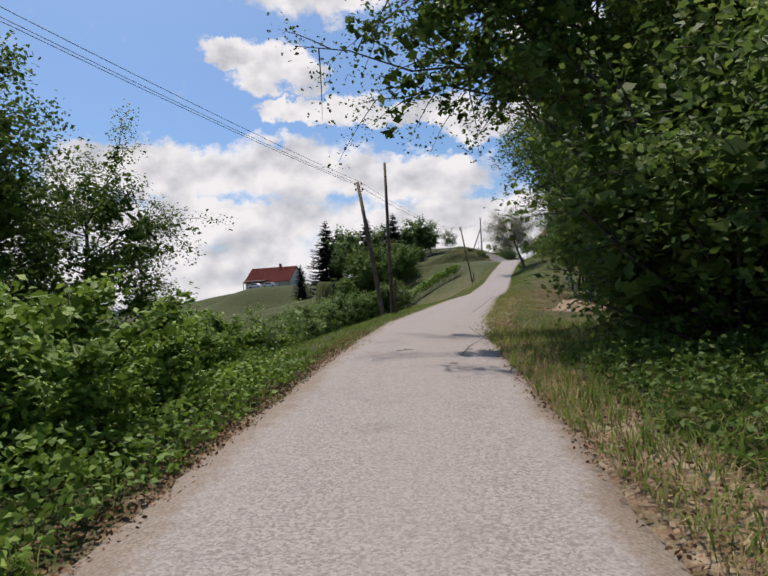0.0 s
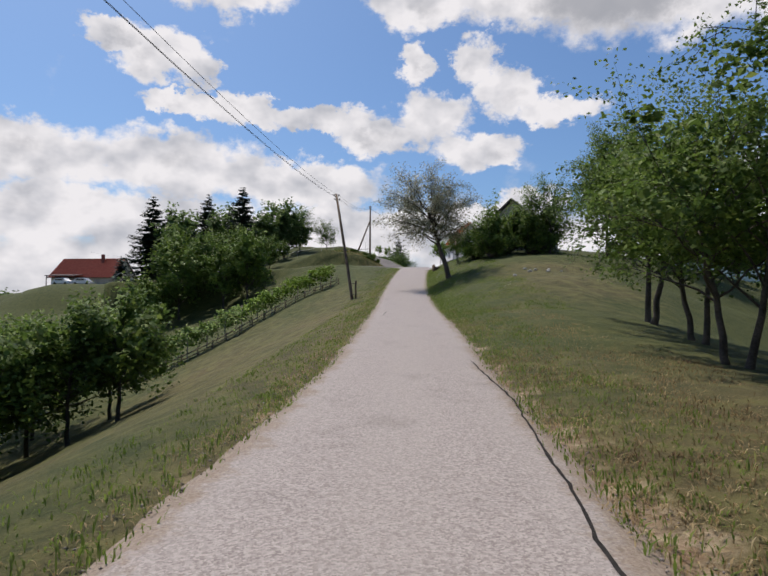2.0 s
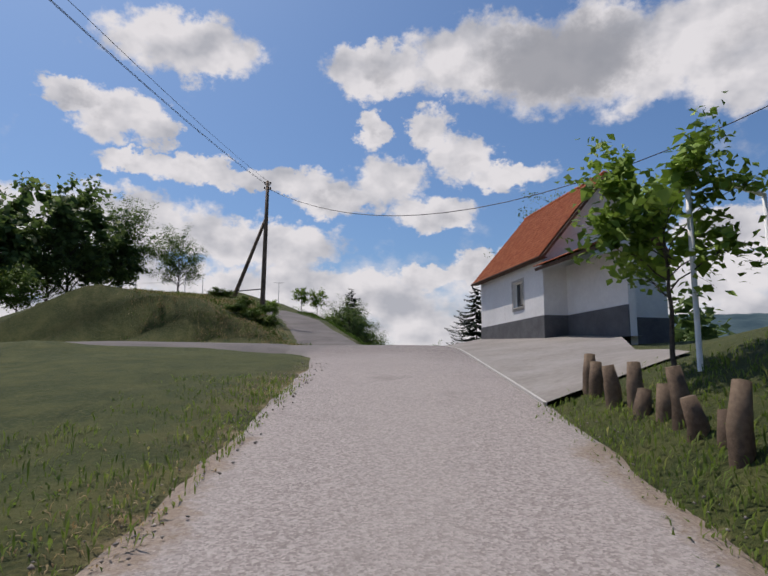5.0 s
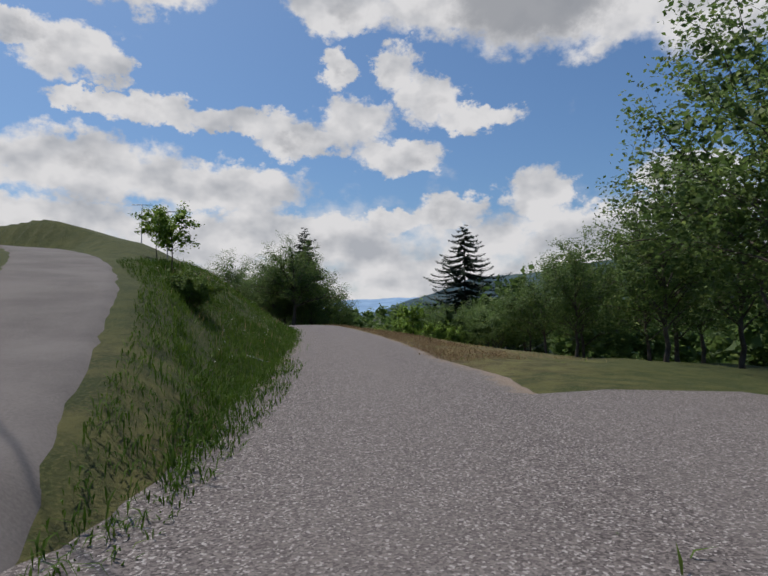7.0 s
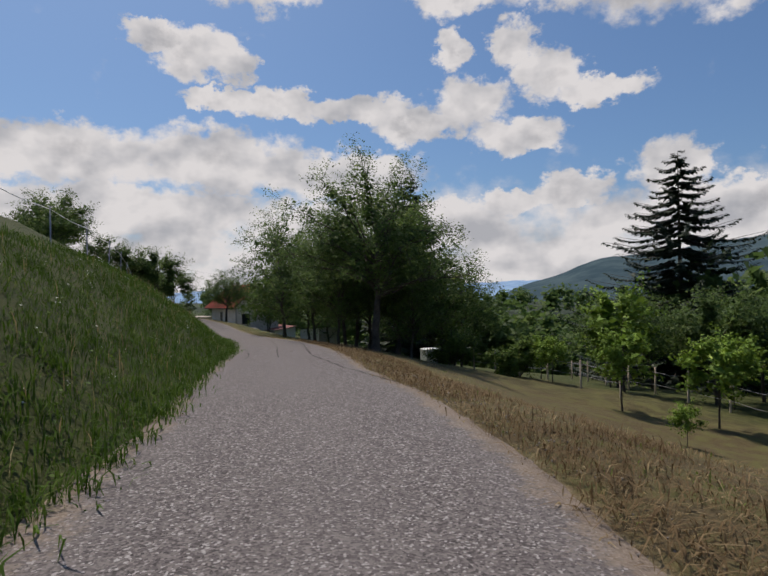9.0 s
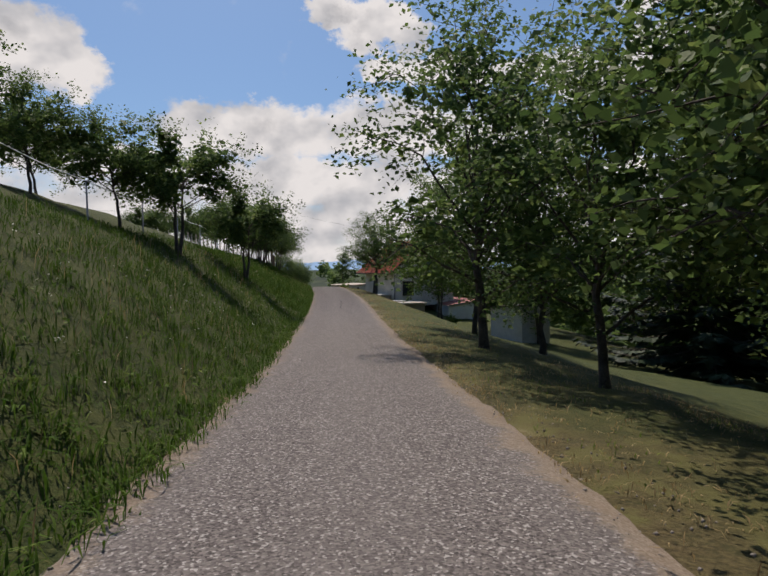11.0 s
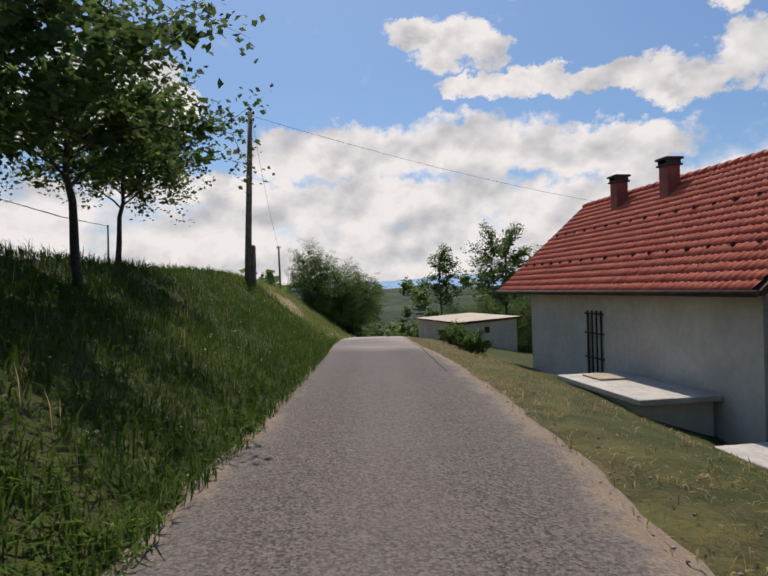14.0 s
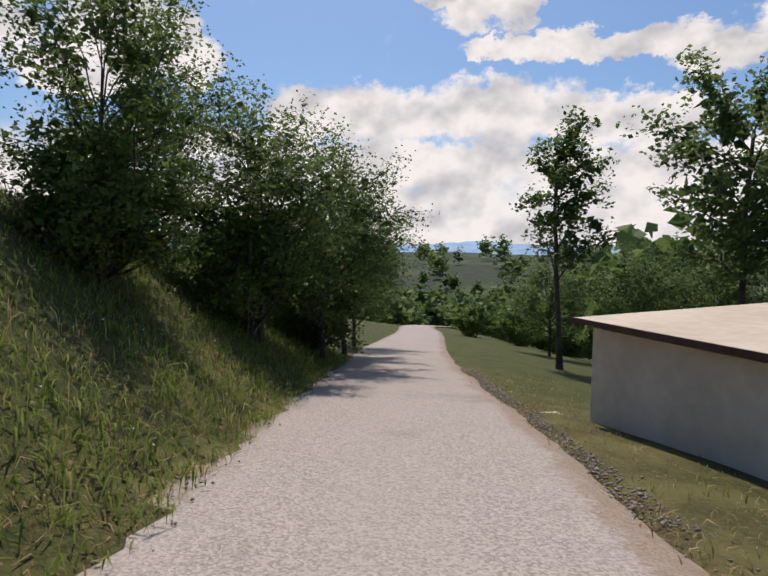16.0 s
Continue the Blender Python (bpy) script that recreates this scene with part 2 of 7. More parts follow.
def ground_colour(k, pos):
    cover = k.add("ShaderNodeAttribute", attr="dry").outputs["Fac"]
    dirt = k.add("ShaderNodeAttribute", attr="bare").outputs["Fac"]
    big, mid, fine = k.noise(pos, 0.22, 5.0, 0.6), k.noise(pos, 1.7, 6.0, 0.65), k.noise(pos, 26.0, 5.0, 0.7)
    lush = k.mix(k.ramp(mid, 0.35, 0.65), (0.028, 0.041, 0.007), (0.058, 0.067, 0.015))
    lush = k.mix(k.ramp(fine, 0.45, 0.7), lush, (0.092, 0.097, 0.027))
    straw = k.mix(k.ramp(fine, 0.35, 0.65), (0.065, 0.046, 0.020), (0.145, 0.108, 0.05))
    straw = k.mix(k.ramp(mid, 0.42, 0.62), straw, (0.125, 0.115, 0.038))
    earth = k.mix(k.ramp(k.noise(pos, 6.0, 6.0, 0.7), 0.35, 0.65), (0.20, 0.125, 0.075), (0.42, 0.33, 0.22))
    f = k.ramp(k.math("ADD", cover, k.math("MULTIPLY_ADD", mid, 0.9, k.math("MULTIPLY_ADD", big, 0.8, -0.85))), 0.25, 0.8)
    col = k.mix(f, lush, straw)
    d = k.ramp(k.math("ADD", dirt, k.math("MULTIPLY_ADD", mid, 0.8, -0.4)), 0.4, 0.65)
    far = k.add("ShaderNodeAttribute", attr="far").outputs["Fac"]
    fields = k.ramp(k.noise(pos, 0.011, 3.0, 0.5), 0.53, 0.57)
    woods = k.mix(k.ramp(k.noise(pos, 0.09, 6.0, 0.7), 0.35, 0.65), (0.012, 0.022, 0.010), (0.030, 0.046, 0.020))
    woods = k.mix(k.math("MULTIPLY", fields, 0.5), woods, (0.06, 0.08, 0.03))
    col = k.mix(far, col, woods)
    return k.mix(d, col, earth), k.math("ADD", fine, k.math("MULTIPLY", mid, 2.0))


def tile_colour(a, b, c):
    def build(k, pos):
        o = k.add("ShaderNodeObjectInfo").outputs["Random"]
        g = k.add("ShaderNodeNewGeometry").outputs["Random Per Island"]
        r = k.math("FRACT", k.math("ADD", o, g))
        col = k.mix(r, a, b)
        return k.mix(k.math("MULTIPLY", k.ramp(k.noise(pos, 5.0, 5.0, 0.65), 0.5, 0.75), 0.5), col, c), None
    return build


M_ROAD = surface("worn_asphalt", road_colour, 0.9, 0.004)
M_GROUND = surface("meadow_ground", ground_colour, 0.95, 0.03)
M_CRACK = surface("tar_seal", plain((0.012, 0.011, 0.010), (0.04, 0.036, 0.033)), 0.85, 0.002, spec=0.1)
M_CONCRETE = surface("concrete", plain((0.20, 0.18, 0.16), (0.29, 0.265, 0.24), 0.8, 9.0), 0.9, 0.002)
M_KERB = surface("pale_kerb", plain((0.40, 0.38, 0.35), (0.54, 0.51, 0.47)), 0.85, 0.003)
M_PLASTER = surface("white_plaster", plain((0.70, 0.69, 0.67), (0.80, 0.79, 0.77), 0.7, 6.0), 0.9, 0.002, 120.0)
M_OLDPLASTER = surface("old_cream_plaster", plain((0.49, 0.445, 0.375), (0.64, 0.595, 0.515), 0.8, 5.0), 0.92, 0.004, 60.0)
M_PLINTH = surface("dark_plinth", plain((0.085, 0.085, 0.09), (0.13, 0.13, 0.135)), 0.85, 0.002)
M_TILE = surface("orange_clay_tile", tile_colour((0.46, 0.115, 0.042), (0.60, 0.19, 0.075), (0.30, 0.075, 0.035)), 0.75, 0.002, 30.0)
M_TILE_RED = surface("red_clay_tile", tile_colour((0.42, 0.085, 0.05), (0.54, 0.14, 0.082), (0.24, 0.055, 0.04)), 0.75, 0.002, 30.0)
M_DARKROOF = surface("dark_roof", plain((0.055, 0.042, 0.04), (0.095, 0.075, 0.07)), 0.8, 0.004)
M_WOOD = surface("weathered_pole_wood", plain((0.085, 0.056, 0.037), (0.19, 0.135, 0.088), 3.0, 30.0), 0.85, 0.004)
M_PALEWOOD = surface("pale_wood", plain((0.30, 0.25, 0.18), (0.45, 0.39, 0.30), 3.0, 30.0), 0.85, 0.002)
M_BROWN = surface("brown_timber", plain((0.05, 0.03, 0.02), (0.10, 0.06, 0.04), 3.0, 30.0), 0.8, 0.002)
M_BARK = surface("bark", plain((0.04, 0.032, 0.026), (0.12, 0.10, 0.082), 2.0, 22.0), 0.95, 0.012, 24.0)
M_METAL = surface("grey_metal", plain((0.20, 0.20, 0.21), (0.32, 0.32, 0.33)), 0.45, 0.0, metal=0.7)
M_BLACK = surface("black_metal", plain((0.012, 0.012, 0.013), (0.03, 0.03, 0.032)), 0.5)
M_WIRE = surface("wire", plain((0.02, 0.02, 0.022), (0.04, 0.04, 0.04)), 0.5)
M_WHITE = surface("white_paint", plain((0.72, 0.72, 0.70), (0.82, 0.82, 0.80), 1.0, 9.0), 0.6, 0.001)
M_RUST = surface("rust", plain((0.28, 0.09, 0.03), (0.40, 0.16, 0.06), 4.0, 30.0), 0.9)
M_ROOFSHEET = surface("beige_roof_sheet", plain((0.40, 0.34, 0.27), (0.52, 0.45, 0.37), 0.7, 6.0), 0.85, 0.002)
M_REDSHEET = surface("dark_red_roof_sheet", plain((0.16, 0.045, 0.035), (0.24, 0.075, 0.06), 0.7, 6.0), 0.7, 0.002)
M_BRICK = surface("chimney_brick", plain((0.22, 0.065, 0.05), (0.32, 0.11, 0.08), 3.0, 20.0), 0.9, 0.004)
M_CAR = surface("silver_car_paint", plain((0.55, 0.56, 0.57), (0.62, 0.63, 0.64)), 0.3, metal=0.3)
M_TYRE = surface("tyre", plain((0.015, 0.015, 0.015), (0.03, 0.03, 0.03)), 0.8)
M_CLOTH = surface("grey_stone", plain((0.34, 0.32, 0.29), (0.52, 0.49, 0.45), 2.0, 12.0), 0.9, 0.006)


def glass_material():
    m = bpy.data.materials.new("window_glass")
    m.use_nodes = True
    k = Nodes(m.node_tree)
    b = k.add("ShaderNodeBsdfPrincipled")
    b.inputs["Base Color"].default_value = (0.02, 0.022, 0.024, 1)
    b.inputs["Roughness"].default_value, b.inputs["Specular IOR Level"].default_value = 0.05, 0.6
    k.tree.links.new(b.outputs[0], k.add("ShaderNodeOutputMaterial").inputs[0])
    return m


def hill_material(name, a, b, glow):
    """Far hills behind a kilometre of air: a plain distance backdrop. The air's haze is painted in as tint and glow."""
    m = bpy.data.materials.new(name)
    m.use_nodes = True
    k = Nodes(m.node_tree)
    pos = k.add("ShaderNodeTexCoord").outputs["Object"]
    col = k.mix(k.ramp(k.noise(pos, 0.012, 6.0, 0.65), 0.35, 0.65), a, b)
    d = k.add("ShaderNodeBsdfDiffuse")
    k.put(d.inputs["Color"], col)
    # faint emission stands in for the haze in front of the hills
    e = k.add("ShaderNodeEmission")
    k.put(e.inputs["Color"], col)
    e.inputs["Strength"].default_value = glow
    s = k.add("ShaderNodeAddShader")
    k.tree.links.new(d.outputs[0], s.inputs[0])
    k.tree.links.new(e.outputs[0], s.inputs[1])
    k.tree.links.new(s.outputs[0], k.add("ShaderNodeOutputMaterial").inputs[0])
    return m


M_GLASS = glass_material()
M_HILL_FAR = hill_material("haze_tinted_hills", (0.13, 0.20, 0.30), (0.17, 0.25, 0.35), 0.75)
M_HILL_NEAR = hill_material("haze_tinted_wooded_hills", (0.030, 0.050, 0.062), (0.055, 0.080, 0.088), 0.55)
L_PLUM = surface("plum_leaves", leafy((0.042, 0.074, 0.015), (0.10, 0.145, 0.030), (0.17, 0.205, 0.05)), 0.65, spec=0.14, through=0.7)
L_DARK = surface("dark_leaves", leafy((0.034, 0.060, 0.017), (0.083, 0.122, 0.033), (0.15, 0.185, 0.054)), 0.65, spec=0.14, through=0.9)
L_GREEN = surface("green_leaves", leafy((0.045, 0.082, 0.014), (0.11, 0.165, 0.03), (0.19, 0.24, 0.05)), 0.65, spec=0.14, through=0.4)
L_LIGHT = surface("light_leaves", leafy((0.075, 0.13, 0.018), (0.165, 0.25, 0.036), (0.26, 0.34, 0.07)), 0.65, spec=0.14, through=0.4)
L_SILVER = surface("dull_cherry_leaves", leafy((0.10, 0.105, 0.055), (0.26, 0.255, 0.16), (0.42, 0.38, 0.29)), 0.45, spec=0.5, through=0.5)
L_NEEDLE = surface("needles", leafy((0.010, 0.022, 0.010), (0.024, 0.044, 0.018), (0.04, 0.06, 0.026)), 0.6, spec=0.3, through=0.1)
L_VINE = surface("vine_leaves", leafy((0.068, 0.125, 0.02), (0.18, 0.26, 0.045), (0.31, 0.37, 0.10)), 0.65, spec=0.14, through=0.4)
L_MEADOW = surface("meadow_grass", leafy((0.026, 0.056, 0.006), (0.063, 0.106, 0.014), (0.115, 0.145, 0.036)), 0.8, spec=0.08, through=0.5)
L_GRASS = surface("tall_grass", leafy((0.058, 0.091, 0.015), (0.118, 0.150, 0.032), (0.22, 0.205, 0.08)), 0.75, spec=0.1, through=0.9)
L_STRAW = surface("dry_straw", leafy((0.14, 0.098, 0.044), (0.24, 0.185, 0.095), (0.34, 0.28, 0.165)), 0.75, spec=0.2, through=0.8)
L_HAY = surface("cut_hay", leafy((0.088, 0.056, 0.027), (0.175, 0.122, 0.063), (0.28, 0.21, 0.115)), 0.85, spec=0.1, through=0.3)
L_LITTER = surface("leaf_litter", leafy((0.15, 0.07, 0.036), (0.29, 0.165, 0.09), (0.40, 0.30, 0.18)), 0.8, spec=0.2)
L_FLOWER = surface("flower_heads", leafy((0.62, 0.62, 0.55), (0.74, 0.74, 0.68), (0.62, 0.55, 0.10)), 0.7, through=0.2)


# ---- plan of the ground: the road's line, and the ground's height beside it ----
ROAD_Y = [-60, 0, 8.8, 17.8, 26.8, 36, 45, 54, 62.5, 70.6, 78.5, 85.9, 92.4, 98, 102.4, 109, 116, 123.4, 130.5, 137, 142.9, 149.2, 156.3, 163.4, 170.8, 178.4, 186.2, 193.8, 201.4, 208.7, 215.3, 222.6, 229.6, 236.4, 254.7, 275, 294.5, 330]
ROAD_X = [0, 0, .55, 1.5, 3.5, 5.5, 7.8, 10, 11.95, 13.85, 15.87, 17.9, 19.8, 21.4, 22.8, 24.9, 27.2, 29.15, 30.6, 31.4, 31.6, 31.1, 30.7, 29.7, 28.15, 26.26, 24.33, 22.36, 20.24, 18, 16, 13.5, 11, 8.9, 3.4, -1.5, -6.8, -9]
ROAD_Z = [-2.4, 0, .34, .75, 1.17, 1.55, 1.92, 2.6, 3.2, 4.03, 5.05, 6.14, 7.1, 7.79, 8.22, 8.62, 8.82, 9.05, 9.22, 9.38, 9.5, 9.36, 9.2, 9.0, 8.75, 8.58, 8.62, 8.8, 8.85, 8.93, 8.87, 8.6, 8.3, 7.92, 5.95, 3.9, 1.9, -2.5]
REACH = [1.6, 3, 5, 8, 12, 20, 35, 60]
LEFT_Y = [-60, 0, 25, 45, 55, 70, 85, 98, 106, 113, 125, 140, 160, 180, 200, 215, 230, 243, 252, 262, 330]
LEFT_Z = [[-.05, -.1, -.3, -.8, -2, -4, -7, -10], [-.05, -.1, -.4, -1.2, -2.7, -5, -8, -11], [-.05, -.2, -.9, -2.3, -4.2, -7.5, -11, -14],
          [-.05, -.35, -1.2, -2.8, -4.8, -8, -11, -12], [-.05, -.4, -1.3, -2.8, -4.8, -8, -10, -9], [-.05, -.5, -1.2, -2.4, -4.2, -7, -8, -6],
          [-.05, -.35, -.8, -1.6, -3.4, -7, -11, -13], [-.02, -.05, -.1, -.3, -1.6, -5.5, -10, -13], [0, 0, .1, .6, .6, -3.5, -9, -13],
          [0, .0, .45, 1.9, 2.3, -.9, -6, -11], [0, .85, 2.3, 3.0, 3.1, 1.7, -4, -9], [0, 1.1, 2.6, 4.0, 5.1, 4.9, -1.5, -11],
          [0, 1.15, 2.6, 4.2, 5.3, 5.4, 0, -9], [0, 1.1, 2.5, 3.8, 4.6, 4.5, .5, -7], [0, .95, 2.1, 2.9, 3.1, 3, 1.0, -4],
          [0, .8, 2.0, 2.3, 2.4, 2.2, 1.5, 1], [0, .9, 2.55, 2.9, 2.7, 2.2, 1, 0], [0, 1.0, 2.5, 3.4, 3.5, 3.0, 1.5, -1],
          [0, .7, 2.0, 3.0, 3.2, 2.6, .5, -3], [-.05, .3, .8, 1.2, 1.2, .6, -1, -4], [-.1, -.3, -.6, -1, -1.6, -3, -6, -10]]
RIGHT_Y = [-60, 0, 14, 25, 45, 55, 65, 75, 88, 98, 104, 118, 130, 150, 165, 180, 200, 215, 228, 245, 260, 330]
RIGHT_Z = [[0, .1, .1, .1, 0, 0, 0, 0], [0, .1, .2, .2, .2, .1, 0, -1], [0, .1, .2, .3, .2, -.2, -1, -3], [0, 0, -.3, -.8, -1.3, -2, -4, -7],
           [0, .1, .1, -.2, -1, -3, -7, -10], [0, .25, .4, .2, -.7, -3, -7, -10], [.03, .5, 1.2, 1.6, 1.5, -.4, -4, -8],
           [.05, .9, 1.7, 2.4, 2.7, 2.2, -2, -6], [.05, .9, 1.8, 2.6, 2.8, 2.5, 0, -4], [0, .15, .35, .6, .8, .8, 0, -3], [0, 0, 0, 0, .1, 0, -1, -4],
           [0, 0, -.05, -.2, -.5, -1.2, -3, -7], [0, -.1, -.4, -.8, -1.2, -1.8, -3, -7], [0, -.3, -.9, -2.0, -2.9, -3.4, -4.5, -8],
           [0, -.2, -.5, -1.2, -2, -3.2, -4.5, -8], [0, -.15, -.4, -1.3, -2.2, -3.2, -5, -9], [0, -.15, -.95, -2.3, -3.3, -4.6, -8, -13],
           [0, -.2, -1.1, -2.7, -3.5, -4.3, -7, -12], [0, -.2, -.8, -1.5, -1.9, -3, -7, -12], [0, -.1, -.3, -.8, -1.2, -2.4, -6, -11],
           [0, 0, -.2, -.6, -1.2, -3, -7, -12], [-.1, -.3, -.6, -1.2, -2.4, -5, -9, -15]]
SIDE = [(22.5, 110.4, 8.65), (22.6, 112, 8.85), (22.65, 117, 9.72), (22.5, 121.5, 10.7), (21.3, 128, 11.85), (19.0, 134.5, 12.75), (14, 140, 13.3), (4, 145, 13.6)]


def smooth_rows(y, ys, rows):
    """Values of a table between its rows, eased so that no crease shows."""
    ys = np.asarray(ys, float)
    i = np.clip(np.searchsorted(ys, y) - 1, 0, len(ys) - 2)
    f = np.clip((y - ys[i]) / (ys[i + 1] - ys[i]), 0, 1)
    f = f * f * (3 - 2 * f)
    rows = np.asarray(rows, float)
    return rows[i] * (1 - f)[:, None] + rows[i + 1] * f[:, None]


def spline(y, ys, vs):
    """Catmull-Rom through a table."""
    ys, vs = np.asarray(ys, float), np.asarray(vs, float)
    m = np.gradient(vs, ys)
    i = np.clip(np.searchsorted(ys, y) - 1, 0, len(ys) - 2)
    h = ys[i + 1] - ys[i]
    f = np.clip((y - ys[i]) / h, 0, 1)
    return ((2 * f**3 - 3 * f**2 + 1) * vs[i] + (f**3 - 2 * f**2 + f) * h * m[i] + (-2 * f**3 + 3 * f**2) * vs[i + 1] + (f**3 - f**2) * h * m[i + 1])


def road_x(y):
    return spline(np.atleast_1d(np.asarray(y, float)), ROAD_Y, ROAD_X)


def road_z(y):
    return spline(np.atleast_1d(np.asarray(y, float)), ROAD_Y, ROAD_Z)


def lateral(x, y):
    """Metres to the right of the road's middle line."""
    slope = (road_x(y + .5) - road_x(y - .5))
    return (x - road_x(y)) / np.sqrt(1 + slope**2)


LANE = [(20.6, 105.6, 8.4), (17.5, 106.0, 8.4), (13, 107.2, 8.2), (4, 108.5, 7.6), (-8, 107, 6.0)]


def side_near(x, y, lane=SIDE):
    """Distance from the side road's middle line, and its height there."""
    best, high = np.full(x.shape, 1e9), np.zeros(x.shape)
    for (ax, ay, az), (bx, by, bz) in zip(lane, lane[1:]):
        f = np.clip(((x - ax) * (bx - ax) + (y - ay) * (by - ay)) / ((bx - ax)**2 + (by - ay)**2), 0, 1)
        d = np.hypot(x - ax - f * (bx - ax), y - ay - f * (by - ay))
        high = np.where(d < best, az + f * (bz - az), high)
        best = np.minimum(best, d)
    return best, high


def far_land(x, y):
    """The country beyond the hill: slopes down into a valley, with low waves."""
    r = np.hypot(x - 10, y - 120)
    rise = np.clip((r - 330) / 700, 0, 1)
    z = 2 - 20 * np.clip((r - 90) / 240, 0, 1)**.8 + 26 * rise * rise * (3 - 2 * rise)
    return z + 5 * np.sin(x / 90 + 1) * np.sin(y / 120) * np.clip((r - 120) / 200, 0, 1)


def wide_left(y):
    """How much further than 1.6 m the lane reaches to the left over the hilltop."""
    return np.interp(y, [110, 117, 128, 134, 144, 165, 190], [0, .5, .6, .4, .3, .2, 0])


def land(x, y):
    """The ground's height."""
    x, y = np.atleast_1d(np.asarray(x, float)), np.atleast_1d(np.asarray(y, float))
    u = lateral(x, y)
    d = np.abs(u)
    d = np.where(u < 0, np.maximum(d - wide_left(y), 0), d)
    yc = np.clip(y, -60, 330)
    zr = road_z(yc)
    out = np.zeros(x.shape)
    for side, ys, rows in ((-1, LEFT_Y, LEFT_Z), (1, RIGHT_Y, RIGHT_Z)):
        r = smooth_rows(yc, ys, rows)
        z = np.zeros(x.shape)
        reach = [0] + REACH
        cols = np.concatenate([np.zeros((len(x), 1)), r], 1)
        i = np.clip(np.searchsorted(reach, d) - 1, 0, len(reach) - 2)
        lo, hi = np.array(reach)[i], np.array(reach)[i + 1]
        f = np.clip((d - lo) / (hi - lo), 0, 1)
        k = np.arange(len(x))
        z = cols[k, i] * (1 - f) + cols[k, i + 1] * f
        out = np.where(np.sign(u) == side, z, out)
    near = zr + out
    ramp = np.clip((d - 45) / 90, 0, 1)
    ramp = ramp * ramp * (3 - 2 * ramp)
    end = np.clip(np.maximum(-25 - y, y - 300) / 60, 0, 1)
    ramp = np.maximum(ramp, end * end * (3 - 2 * end))
    z = near * (1 - ramp) + far_land(x, y) * ramp
    # knoll with the red-roofed house
    z = z + (8.6 - z) * np.exp(-(((x + 32) / 17)**4 + ((y - 184) / 22)**4))
    on = np.clip((np.abs(u) - 1.7) / .5, 0, 1)
    for lane, half in ((LANE, 3.8), (SIDE, 1.6)):
        sd, sz = side_near(x, y, lane)
        if lane is LANE:
            near_road = np.clip((x - 9) / 6, 0, 1)
            sz = sz * (1 - near_road) + road_z(yc) * near_road
        w = np.clip((half + 1.2 - sd) / 1.2, 0, 1)
        w = w * w * (3 - 2 * w) * on
        z = z * (1 - w) + (sz - .05) * w
    return z


# ---- helpers for meshes ----


def mesh_of(name, verts, faces, material, smooth=False):
    """A mesh from arrays; faces is a list of arrays, one for each number of corners."""
    me = bpy.data.meshes.new(name)
    verts = np.asarray(verts, np.float32)
    faces = [np.asarray(f, np.int32) for f in faces if len(f)]
    loops = np.concatenate([f.ravel() for f in faces])
    counts = np.concatenate([np.full(len(f), f.shape[1], np.int32) for f in faces])
    me.vertices.add(len(verts))
    me.vertices.foreach_set("co", verts.ravel())
    me.loops.add(len(loops))
    me.loops.foreach_set("vertex_index", loops)
    me.polygons.add(len(counts))
    me.polygons.foreach_set("loop_start", np.concatenate([[0], np.cumsum(counts)[:-1]]).astype(np.int32))
    if smooth:
        me.polygons.foreach_set("use_smooth", np.ones(len(counts), bool))
    me.materials.append(material)
    me.update(calc_edges=True)
    return me


def soften(me, normals):
    """Shading normals of a leafy mesh, so that it is lit as one body."""
    at = me.attributes.new("custom_normal", "FLOAT_VECTOR", "POINT")
    at.data.foreach_set("vector", np.asarray(normals, np.float32).ravel())
    me.update()
    return me


def hang(name, me, parent=None, label="", m=None):
    """Links a mesh as one object, under a thing or a part."""
    ob = new(name, me)
    if m is not None:
        ob.matrix_basis = m
    if parent is not None:
        ob.parent = parent
    return tagged(ob, label)


def thing(name, label, category, m=None, group="", kind=""):
    ob = new(name)
    ob.empty_display_size = 0.2
    if m is not None:
        ob.matrix_basis = m
    return tagged(ob, label, category, group, kind)


def part(name, bm, material, parent, label="", m=None, smooth=False):
    me = bpy.data.meshes.new(name)
    bm.to_mesh(me)
    bm.free()
    me.materials.append(material)
    if smooth:
        me.polygons.foreach_set("use_smooth", np.ones(len(me.polygons), bool))
    return hang(name, me, parent, label, m)


def box(bm, x0, x1, y0, y1, z0, z1, bevel=0.0):
    made = bmesh.ops.create_cube(bm, size=1.0)
    for v in made["verts"]:
        v.co = Vector((x0 + (v.co.x + .5) * (x1 - x0), y0 + (v.co.y + .5) * (y1 - y0), z0 + (v.co.z + .5) * (z1 - z0)))
    if bevel:
        edges = {e for v in made["verts"] for e in v.link_edges}
        bmesh.ops.bevel(bm, geom=list(edges), offset=bevel, segments=1, affect="EDGES")
    return bm


def boxes(*rows, bevel=0.0):
    bm = bmesh.new()
    for r in rows:
        box(bm, *r, bevel=bevel)
    return bm


